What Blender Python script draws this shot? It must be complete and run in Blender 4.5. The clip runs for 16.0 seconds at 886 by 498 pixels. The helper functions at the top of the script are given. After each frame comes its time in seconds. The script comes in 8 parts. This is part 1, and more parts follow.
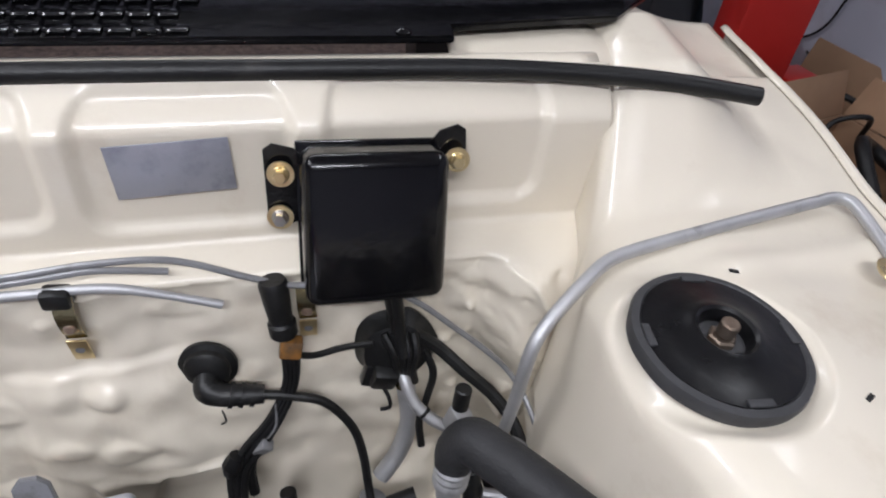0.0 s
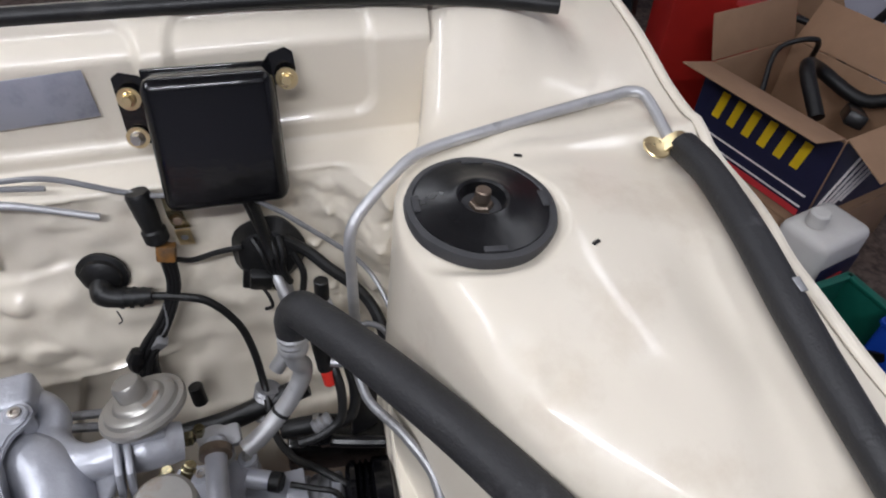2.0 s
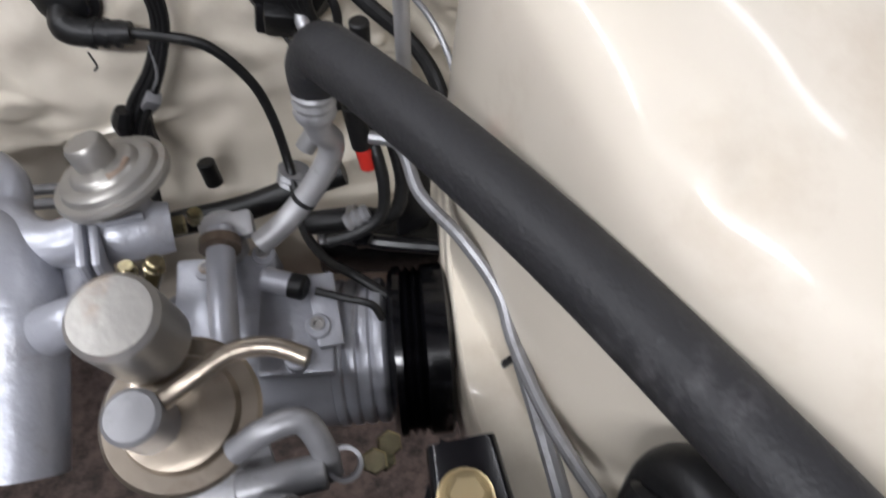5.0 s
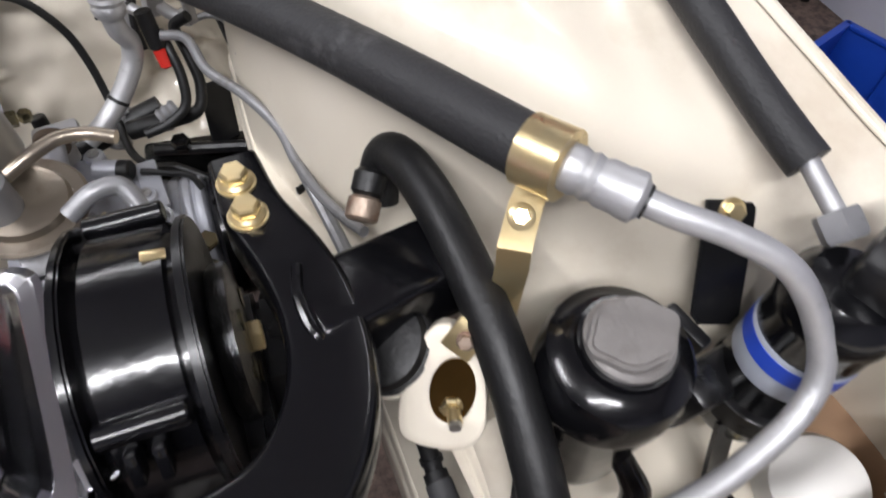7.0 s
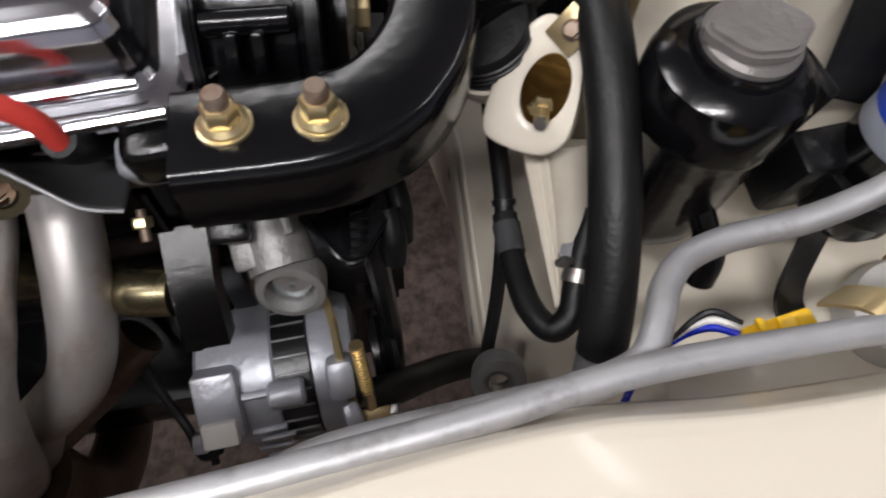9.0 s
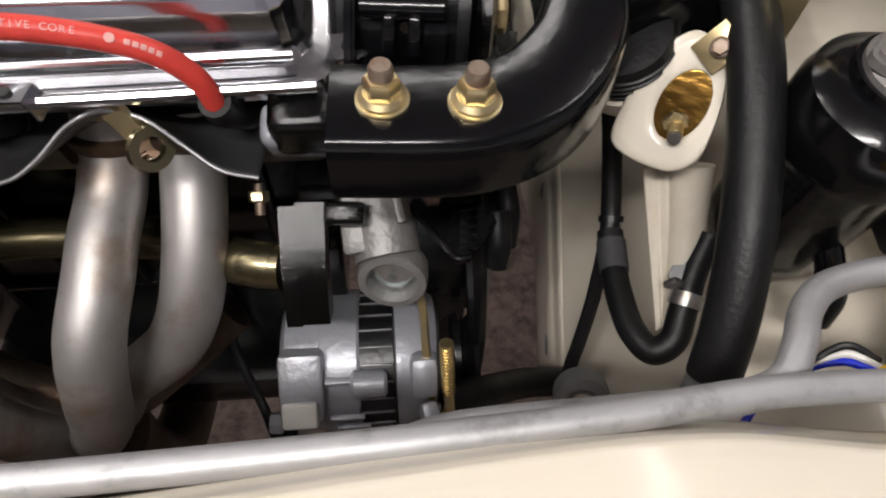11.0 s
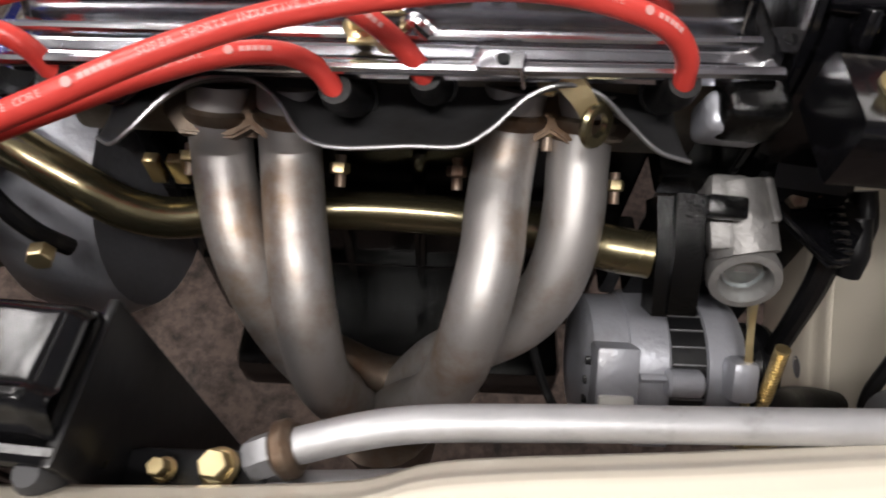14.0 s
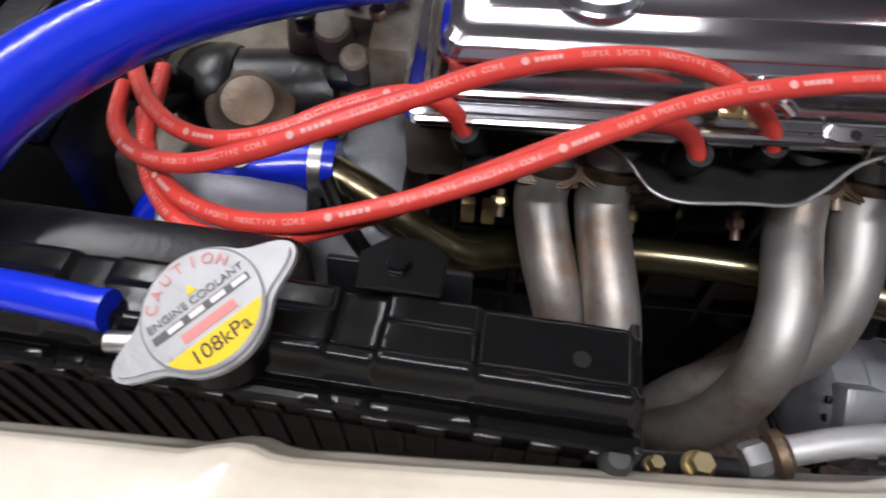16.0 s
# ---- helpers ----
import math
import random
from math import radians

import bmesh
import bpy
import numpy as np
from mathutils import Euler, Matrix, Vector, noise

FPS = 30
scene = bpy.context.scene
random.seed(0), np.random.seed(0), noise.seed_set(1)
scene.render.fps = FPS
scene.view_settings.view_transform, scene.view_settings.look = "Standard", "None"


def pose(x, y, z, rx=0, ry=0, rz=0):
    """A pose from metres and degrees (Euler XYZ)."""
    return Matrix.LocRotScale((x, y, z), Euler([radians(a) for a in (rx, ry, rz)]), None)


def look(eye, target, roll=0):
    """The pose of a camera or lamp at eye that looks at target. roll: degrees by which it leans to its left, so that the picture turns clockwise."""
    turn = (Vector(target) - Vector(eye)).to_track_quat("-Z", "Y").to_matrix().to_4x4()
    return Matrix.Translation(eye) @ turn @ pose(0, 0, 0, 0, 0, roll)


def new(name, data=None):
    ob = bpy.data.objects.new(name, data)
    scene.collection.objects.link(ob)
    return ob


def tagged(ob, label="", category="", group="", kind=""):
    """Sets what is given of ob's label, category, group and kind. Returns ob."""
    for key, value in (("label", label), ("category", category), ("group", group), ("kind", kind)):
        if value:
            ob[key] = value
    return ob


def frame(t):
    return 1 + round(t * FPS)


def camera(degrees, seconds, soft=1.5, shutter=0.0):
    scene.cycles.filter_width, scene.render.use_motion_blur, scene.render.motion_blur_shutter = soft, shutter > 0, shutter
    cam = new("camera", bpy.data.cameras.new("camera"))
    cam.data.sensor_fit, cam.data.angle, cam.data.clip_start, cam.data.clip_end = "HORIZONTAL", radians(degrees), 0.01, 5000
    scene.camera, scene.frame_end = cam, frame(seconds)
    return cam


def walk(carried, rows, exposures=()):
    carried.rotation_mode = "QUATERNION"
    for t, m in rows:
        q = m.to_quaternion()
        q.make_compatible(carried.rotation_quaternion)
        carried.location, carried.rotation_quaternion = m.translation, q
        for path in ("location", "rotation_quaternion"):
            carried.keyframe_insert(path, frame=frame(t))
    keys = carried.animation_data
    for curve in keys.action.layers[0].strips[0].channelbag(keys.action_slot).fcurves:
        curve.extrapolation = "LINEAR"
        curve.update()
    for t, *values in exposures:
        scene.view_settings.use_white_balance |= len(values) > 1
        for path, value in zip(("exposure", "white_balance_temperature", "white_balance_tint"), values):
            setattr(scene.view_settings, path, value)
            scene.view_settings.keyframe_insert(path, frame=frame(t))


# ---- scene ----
cam = camera(69.3, 16.0, soft=1.9, shutter=0.5)
PATH = [
    (0, (0.122, 0.119, 1.282), (0.496, 1.6, -0.009), 7.4),
    (0.5, (0.156, 0.101, 1.301), (0.462, 1.547, -0.045), 5.2),
    (1, (0.179, 0.045, 1.315), (0.462, 1.508, -0.02), 5.2),
    (1.5, (0.223, 0.022, 1.309), (0.522, 1.452, -0.057), 3.1),
    (2, (0.246, 0.003, 1.303), (0.568, 1.417, -0.074), 2.8),
    (2.5, (0.242, 0.019, 1.276), (0.612, 1.356, -0.166), 3.3),
    (3, (0.236, 0.103, 1.226), (0.243, 1.248, -0.414), -9.5),
    (3.2, (0.243, 0.134, 1.202), (0.17, 1.173, -0.505), -12.8),
    (5.3, (0.255, 0.059, 1.147), (0.435, 1.025, -0.595), 5.8),
    (5.5, (0.277, 0.027, 1.129), (0.581, 1.053, -0.561), 4.8),
    (6, (0.293, -0.029, 1.153), (0.712, 0.989, -0.516), 6.0),
    (6.5, (0.285, -0.093, 1.179), (0.738, 0.995, -0.437), 4.7),
    (7, (0.284, -0.146, 1.176), (0.74, 0.947, -0.436), 3.9),
    (7.5, (0.29, -0.2, 1.167), (0.734, 0.934, -0.42), 2.4),
    (8, (0.285, -0.234, 1.128), (0.713, 0.863, -0.489), 6.4),
    (8.5, (0.278, -0.237, 1.107), (0.59, 0.775, -0.589), 6.6),
    (9, (0.268, -0.246, 1.104), (0.406, 0.71, -0.647), 4.2),
    (9.2, (0.249, -0.241, 1.101), (0.42, 0.702, -0.654), 6.8),
    (11.3, (0.22, -0.261, 1.091), (0.209, 0.787, -0.612), 3.9),
    (11.5, (0.208, -0.26, 1.086), (0.193, 0.793, -0.614), 3.9),
    (12, (0.177, -0.258, 1.074), (0.127, 0.781, -0.635), 4.5),
    (12.5, (0.157, -0.263, 1.074), (0.046, 0.775, -0.631), 3.3),
    (13, (0.127, -0.276, 1.078), (0.03, 0.79, -0.611), 4.9),
    (13.5, (0.08, -0.288, 1.078), (-0.054, 0.776, -0.611), 3.1),
    (14, (0.039, -0.302, 1.08), (-0.101, 0.776, -0.599), 2.7),
    (14.5, (0.006, -0.318, 1.087), (-0.201, 0.764, -0.582), 0.2),
    (15, (-0.045, -0.349, 1.104), (-0.295, 0.805, -0.51), -1.1),
    (15.5, (-0.095, -0.371, 1.115), (-0.329, 0.816, -0.477), 0.4),
    (16, (-0.131, -0.366, 1.123), (-0.378, 0.782, -0.496), 1.4),
]
EXPOSURES = [(0.0, 0.11, 6250, 10), (1.0, 0.05, 6250, 10), (2.0, 0.0, 6250, 10), (3.0, -0.06, 6200, 10), (5.5, 0.16, 6400, 10), (6.0, -0.04, 6450, 10), (6.5, 0.22, 6450, 10), (7.0, 0.45, 6500, 10), (7.5, 0.53, 6500, 10), (8.0, 0.54, 6550, 10), (8.5, 0.07, 6600, 10), (9.0, -0.05, 6700, 10), (11.5, 0.02, 7050, 10), (12.0, 0.30, 7050, 10), (12.5, 0.42, 7050, 10), (13.0, 0.38, 7050, 10), (13.5, 0.18, 7050, 10), (14.5, 0.07, 6950, 10), (15.0, -0.10, 6900, 10), (16.0, -0.26, 6550, 10)]
walk(cam, [(t, look(eye, target, roll)) for t, eye, target, roll in PATH], EXPOSURES)

# ---------------------------------------------------------------- world and light
world = bpy.data.worlds.new("garage_world")
scene.world = world
world.use_nodes = True
world.node_tree.nodes["Background"].inputs[0].default_value = (0.75, 0.85, 1.0, 1)
world.node_tree.nodes["Background"].inputs[1].default_value = 0.25


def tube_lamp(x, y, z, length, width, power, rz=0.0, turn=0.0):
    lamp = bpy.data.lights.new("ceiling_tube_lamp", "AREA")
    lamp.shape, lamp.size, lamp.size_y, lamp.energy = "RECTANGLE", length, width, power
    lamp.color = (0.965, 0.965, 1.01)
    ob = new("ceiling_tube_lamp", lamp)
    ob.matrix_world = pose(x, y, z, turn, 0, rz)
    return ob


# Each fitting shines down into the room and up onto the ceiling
# The rear fitting (y 2.3) is unseen, added to brighten the chrome cover's reflections
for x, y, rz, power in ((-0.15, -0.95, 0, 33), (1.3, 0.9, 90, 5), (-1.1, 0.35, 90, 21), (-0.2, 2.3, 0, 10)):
    tube_lamp(x, y, 2.45, 1.2, 0.10, power, rz)
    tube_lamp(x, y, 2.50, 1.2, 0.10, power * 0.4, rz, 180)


# ---------------------------------------------------------------- materials
def mat(name, color, rough=0.5, metal=0.0, var=0.12, scale=30.0, bump=0.0, bscale=200.0, coat=0.0, color2=None, dirt=None, dirt_scale=8.0, dirt_amt=0.5, rvar=0.1, emit=None, spec=0.5):
    m = bpy.data.materials.new(name)
    m.use_nodes = True
    nt = m.node_tree
    nd, ln = nt.nodes, nt.links
    b = nd["Principled BSDF"]
    tc = nd.new("ShaderNodeTexCoord")
    n1 = nd.new("ShaderNodeTexNoise")
    n1.inputs["Scale"].default_value, n1.inputs["Detail"].default_value = scale, 5
    ln.new(tc.outputs["Object"], n1.inputs["Vector"])
    ramp = nd.new("ShaderNodeMix")
    ramp.data_type = "RGBA"
    c2 = color2 or tuple(max(0, c * (1 - 2 * var)) for c in color)
    ramp.inputs["A"].default_value = (*color, 1)
    ramp.inputs["B"].default_value = (*c2, 1)
    ln.new(n1.outputs["Fac"], ramp.inputs["Factor"])
    out = ramp.outputs["Result"]
    if dirt:
        n2 = nd.new("ShaderNodeTexNoise")
        n2.inputs["Scale"].default_value, n2.inputs["Detail"].default_value, n2.inputs["Roughness"].default_value = dirt_scale, 8, 0.65
        ln.new(tc.outputs["Object"], n2.inputs["Vector"])
        cr = nd.new("ShaderNodeMapRange")
        cr.inputs["From Min"].default_value, cr.inputs["From Max"].default_value = 0.62 - dirt_amt * 0.3, 0.8 - dirt_amt * 0.2
        ln.new(n2.outputs["Fac"], cr.inputs["Value"])
        mx = nd.new("ShaderNodeMix")
        mx.data_type = "RGBA"
        mx.inputs["B"].default_value = (*dirt, 1)
        ln.new(out, mx.inputs["A"])
        ln.new(cr.outputs["Result"], mx.inputs["Factor"])
        out = mx.outputs["Result"]
    ln.new(out, b.inputs["Base Color"])
    rr = nd.new("ShaderNodeMapRange")
    rr.inputs["To Min"].default_value, rr.inputs["To Max"].default_value = max(0.02, rough - rvar), min(1, rough + rvar)
    n3 = nd.new("ShaderNodeTexNoise")
    n3.inputs["Scale"].default_value, n3.inputs["Detail"].default_value = scale * 0.4, 6
    ln.new(tc.outputs["Object"], n3.inputs["Vector"])
    ln.new(n3.outputs["Fac"], rr.inputs["Value"])
    ln.new(rr.outputs["Result"], b.inputs["Roughness"])
    b.inputs["Metallic"].default_value = metal
    b.inputs["Specular IOR Level"].default_value = spec
    b.inputs["Coat Weight"].default_value = coat
    b.inputs["Coat Roughness"].default_value = 0.10
    if bump:
        n4 = nd.new("ShaderNodeTexNoise")
        n4.inputs["Scale"].default_value, n4.inputs["Detail"].default_value = bscale, 4
        ln.new(tc.outputs["Object"], n4.inputs["Vector"])
        bp = nd.new("ShaderNodeBump")
        bp.inputs["Strength"].default_value, bp.inputs["Distance"].default_value = bump, 0.002
        ln.new(n4.outputs["Fac"], bp.inputs["Height"])
        ln.new(bp.outputs["Normal"], b.inputs["Normal"])
        if coat:
            ln.new(bp.outputs["Normal"], b.inputs["Coat Normal"])
    if emit:
        b.inputs["Emission Color"].default_value, b.inputs["Emission Strength"].default_value = (*color, 1), emit
    return m


CREAM = mat("cream_body_paint", (0.735, 0.672, 0.560), 0.42, 0, 0.03, 6, 0.22, 26, 0.5, spec=0.35, dirt=(0.56, 0.48, 0.37), dirt_scale=6, dirt_amt=0.2)
BLACKGLOSS = mat("gloss_black_paint", (0.004, 0.004, 0.005), 0.16, 0, 0.2, 40, 0.22, 70, 0.0, rvar=0.07, spec=0.42)
BLACKSATIN = mat("satin_black_paint", (0.007, 0.007, 0.008), 0.30, 0, 0.25, 60, 0.10, 150, 0.0, dirt=(0.035, 0.03, 0.026), dirt_scale=25, dirt_amt=0.1, spec=0.4)
BLACKCAST = mat("black_painted_cast_iron", (0.004, 0.004, 0.004), 0.09, 0, 0.3, 80, 0.22, 640, 0.0, rvar=0.04, spec=0.45)
RUBBER = mat("black_rubber", (0.008, 0.008, 0.0085), 0.45, 0, 0.25, 60, 0.2, 300, spec=0.4, dirt=(0.028, 0.026, 0.024), dirt_scale=20, dirt_amt=0.12)
FOAM = mat("grey_black_foam_insulation", (0.019, 0.019, 0.021), 0.58, 0, 0.2, 50, 0.35, 420, dirt=(0.12, 0.115, 0.12), dirt_scale=12, dirt_amt=0.05)
PLASTIC = mat("black_plastic", (0.008, 0.008, 0.009), 0.33, 0, 0.2, 60, 0.2, 200)
GREYRUB = mat("dark_grey_rubber_rim", (0.05, 0.05, 0.053), 0.6, 0, 0.2, 60, 0.2, 200)
ALU = mat("dull_aluminium", (0.55, 0.55, 0.56), 0.52, 0.70, 0.15, 60, 0.15, 200, dirt=(0.2, 0.19, 0.18), dirt_scale=30, dirt_amt=0.1)
ALUPAINT = mat("silver_painted_casting", (0.42, 0.43, 0.47), 0.38, 0.35, 0.1, 50, 0.35, 160, dirt=(0.25, 0.24, 0.23), dirt_scale=16, dirt_amt=0.18)
STEEL = mat("brushed_stainless_steel", (0.52, 0.50, 0.485), 0.50, 0.80, 0.12, 30, 0.08, 400, dirt=(0.30, 0.21, 0.14), dirt_scale=18, dirt_amt=0.5)
BRONZE = mat("stained_bronze_plating", (0.36, 0.31, 0.25), 0.3, 0.9, 0.15, 25, 0.1, 200, dirt=(0.16, 0.11, 0.08), dirt_scale=22, dirt_amt=0.3)
DULLSTEEL = mat("dull_grey_steel", (0.40, 0.385, 0.355), 0.40, 0.75, 0.12, 30, 0.12, 200, dirt=(0.26, 0.17, 0.10), dirt_scale=22, dirt_amt=0.3)
STEELDIRTY = mat("heat_stained_steel", (0.24, 0.19, 0.15), 0.5, 0.8, 0.2, 40, 0.3, 200, dirt=(0.12, 0.07, 0.04), dirt_scale=25, dirt_amt=0.6)
CHROME = mat("polished_chrome", (0.66, 0.66, 0.69), 0.16, 1.0, 0.06, 8, 0.16, 30, rvar=0.05, dirt=(0.35, 0.35, 0.36), dirt_scale=14, dirt_amt=0.1)
ZINC = mat("yellow_zinc_plating", (0.74, 0.54, 0.26), 0.30, 0.88, 0.2, 60, 0.1, 200, color2=(0.62, 0.56, 0.36))
BRASSDARK = mat("gold_passivated_pipe", (0.32, 0.26, 0.15), 0.24, 0.95, 0.15, 20, 0.05, 200, color2=(0.25, 0.235, 0.15))
BOLT = mat("plain_zinc_bolt", (0.55, 0.54, 0.52), 0.35, 0.9, 0.2, 80, 0.15, 300, dirt=(0.3, 0.2, 0.12), dirt_scale=60, dirt_amt=0.4)
RUSTNUT = mat("lightly_rusted_nut", (0.42, 0.33, 0.26), 0.5, 0.7, 0.2, 80, 0.3, 300, dirt=(0.2, 0.1, 0.06), dirt_scale=60, dirt_amt=0.6)
SILVERPLATE = mat("brushed_label_plate", (0.46, 0.47, 0.53), 0.45, 0.6, 0.1, 20, 0.15, 120, dirt=(0.24, 0.25, 0.31), dirt_scale=30, dirt_amt=0.45)
GREYPIPE = mat("grey_coated_steel_pipe", (0.30, 0.30, 0.31), 0.42, 0.5, 0.15, 60, 0.1, 200, dirt=(0.12, 0.11, 0.1), dirt_scale=30, dirt_amt=0.2)
WIRE = mat("red_silicone_lead", (0.80, 0.07, 0.055), 0.36, 0, 0.1, 60, 0.1, 300)
BLUE = mat("blue_silicone_hose", (0.006, 0.032, 0.74), 0.22, 0, 0.1, 40, 0.15, 120, 0.3)
FADEDRED = mat("faded_red_print", (0.68, 0.26, 0.24), 0.5, 0.2, 0.05)
GREYPRINT = mat("worn_grey_print", (0.14, 0.14, 0.15), 0.5, 0.2, 0.2, 200)
LEADPRINT = mat("faded_white_print", (0.82, 0.42, 0.39), 0.6, 0, 0.1)
RADBLACK = mat("black_radiator_paint", (0.006, 0.006, 0.0065), 0.19, 0, 0.2, 40, 0.14, 60, 0.0, spec=0.27)
CASTALU = mat("rough_cast_aluminium", (0.35, 0.34, 0.33), 0.52, 0.55, 0.15, 70, 0.5, 220, dirt=(0.2, 0.18, 0.15), dirt_scale=24, dirt_amt=0.2)
WHITEPRINT = mat("white_print", (0.85, 0.78, 0.76), 0.6, 0, 0.1)
SHIELD = mat("dull_grey_heat_shield", (0.16, 0.16, 0.165), 0.42, 0.8, 0.2, 25, 0.2, 60, dirt=(0.07, 0.065, 0.06), dirt_scale=15, dirt_amt=0.35)
SHIELDEDGE = mat("bare_shield_edge", (0.42, 0.42, 0.43), 0.35, 0.9, 0.1)
FLOORM = mat("oil_stained_concrete", (0.25, 0.175, 0.14), 0.7, 0, 0.3, 60, 0.6, 110, color2=(0.10, 0.070, 0.056), dirt=(0.045, 0.032, 0.026), dirt_scale=34, dirt_amt=0.7)
WALLM = mat("pale_lilac_wall_paint", (0.58, 0.59, 0.68), 0.7, 0, 0.05, 5, 0.2, 40, dirt=(0.42, 0.42, 0.48), dirt_scale=4, dirt_amt=0.25)
CEILM = mat("white_ceiling_paint", (0.75, 0.75, 0.75), 0.8, 0, 0.05, 5)
REDPAINT = mat("red_lift_paint", (0.55, 0.025, 0.02), 0.4, 0, 0.08, 12, 0.1, 60)
CARD = mat("brown_cardboard", (0.36, 0.22, 0.13), 0.8, 0, 0.12, 20, 0.2, 120)
NAVY = mat("navy_print", (0.012, 0.014, 0.05), 0.5, 0, 0.1)
YELLOW = mat("yellow_print", (0.85, 0.58, 0.01), 0.45, 0, 0.05)
YPLUG = mat("yellow_plastic", (0.85, 0.50, 0.01), 0.35, 0, 0.05)
ORANGE = mat("amber_connector_plastic", (0.30, 0.135, 0.03), 0.5, 0, 0.3, 90, 0.1, 300, dirt=(0.05, 0.04, 0.03), dirt_scale=60, dirt_amt=0.45)
REDPRINT = mat("red_print", (0.65, 0.04, 0.05), 0.5, 0, 0.05)
BLACKPRINT = mat("black_print", (0.02, 0.02, 0.02), 0.5, 0, 0.05)
BLUEPRINT = mat("blue_label_print", (0.02, 0.06, 0.42), 0.4, 0, 0.05)
PALELABEL = mat("pale_grey_label", (0.42, 0.45, 0.52), 0.4, 0.2, 0.05)
WHITEPL = mat("off_white_plastic", (0.72, 0.70, 0.66), 0.4, 0, 0.05)
GREENPL = mat("green_plastic_crate", (0.01, 0.13, 0.09), 0.45, 0, 0.1)
BLUEPL = mat("blue_plastic_crate", (0.01, 0.06, 0.42), 0.4, 0, 0.1)
DARKCLOTH = mat("dark_blue_vinyl_cover", (0.018, 0.024, 0.035), 0.6, 0, 0.3, 12, 0.5, 30)
REDPL = mat("red_plastic", (0.6, 0.03, 0.02), 0.35, 0, 0.1)
CLEARBLUE = mat("bright_socket", (0.7, 0.78, 0.8), 0.15, 0.9, 0.1)
DIRTYALU = mat("greasy_cast_aluminium", (0.30, 0.27, 0.23), 0.55, 0.4, 0.25, 40, 0.5, 120, dirt=(0.10, 0.07, 0.045), dirt_scale=18, dirt_amt=0.6)


# ---------------------------------------------------------------- mesh helpers
BASE = {}


def thing(name, label, category, at, group="", kind=""):
    ob = new(name)
    ob.empty_display_size = 0.02
    ob.location = at
    BASE[ob] = Vector(at)
    return tagged(ob, label, category, group, kind)


def finish(bm, material, name, origin, sharp=35):
    bmesh.ops.recalc_face_normals(bm, faces=bm.faces)
    bmesh.ops.translate(bm, verts=bm.verts, vec=-Vector(origin))
    me = bpy.data.meshes.new(name)
    bm.to_mesh(me)
    bm.free()
    me.materials.append(material)
    me.shade_smooth()
    me.set_sharp_from_angle(angle=radians(sharp))
    return me


def part(name, bm, material, parent, label="", sharp=35):
    ob = new(name, finish(bm, material, name, BASE[parent], sharp))
    ob.parent = parent
    BASE[ob] = BASE[parent]
    if label:
        ob["label"] = label
    return ob


def solo(name, bm, material, label, category, group="", kind="", sharp=35, at=None):
    if at is None:
        lo = [min(v.co[k] for v in bm.verts) for k in range(3)]
        hi = [max(v.co[k] for v in bm.verts) for k in range(3)]
        at = ((lo[0] + hi[0]) / 2, (lo[1] + hi[1]) / 2, lo[2])
    ob = new(name, finish(bm, material, name, at, sharp))
    ob.location = at
    BASE[ob] = Vector(at)
    return tagged(ob, label, category, group, kind)


def smooth(points, res=8):
    p = [Vector(q) for q in points]
    if len(p) < 3 or res < 2:
        return p
    ext = [2 * p[0] - p[1]] + p + [2 * p[-1] - p[-2]]
    out = []
    for k in range(1, len(ext) - 2):
        a, b, c, d = ext[k - 1 : k + 3]
        t0 = 0.0
        t1 = t0 + max((b - a).length, 1e-5) ** 0.5
        t2 = t1 + max((c - b).length, 1e-5) ** 0.5
        t3 = t2 + max((d - c).length, 1e-5) ** 0.5
        for s in range(res):
            t = t1 + (t2 - t1) * s / res
            a1 = a * ((t1 - t) / (t1 - t0)) + b * ((t - t0) / (t1 - t0))
            a2 = b * ((t2 - t) / (t2 - t1)) + c * ((t - t1) / (t2 - t1))
            a3 = c * ((t3 - t) / (t3 - t2)) + d * ((t - t2) / (t3 - t2))
            b1 = a1 * ((t2 - t) / (t2 - t0)) + a2 * ((t - t0) / (t2 - t0))
            b2 = a2 * ((t3 - t) / (t3 - t1)) + a3 * ((t - t1) / (t3 - t1))
            out.append(b1 * ((t2 - t) / (t2 - t1)) + b2 * ((t - t1) / (t2 - t1)))
    return out + [p[-1]]


def sweep(bm, pts, radii, seg=14, caps=True, flat=1.0):
    n = len(pts)
    tang = [(pts[min(k + 1, n - 1)] - pts[max(k - 1, 0)]).normalized() for k in range(n)]
    up = Vector((0, 0, 1)) if abs(tang[0].z) < 0.9 else Vector((0, 1, 0))
    side = tang[0].cross(up).normalized()
    rings = []
    for k in range(n):
        side = (side - tang[k] * side.dot(tang[k])).normalized()
        nrm = side.cross(tang[k])
        r = radii[k] if isinstance(radii, (list, tuple)) else radii
        rings.append([bm.verts.new(pts[k] + (side * math.cos(a) + nrm * math.sin(a) * flat) * r) for a in (2 * math.pi * j / seg for j in range(seg))])
    for a, b in zip(rings, rings[1:]):
        for j in range(seg):
            bm.faces.new((a[j], a[(j + 1) % seg], b[(j + 1) % seg], b[j]))
    if caps:
        bm.faces.new(rings[0][::-1])
        bm.faces.new(rings[-1])
    return bm


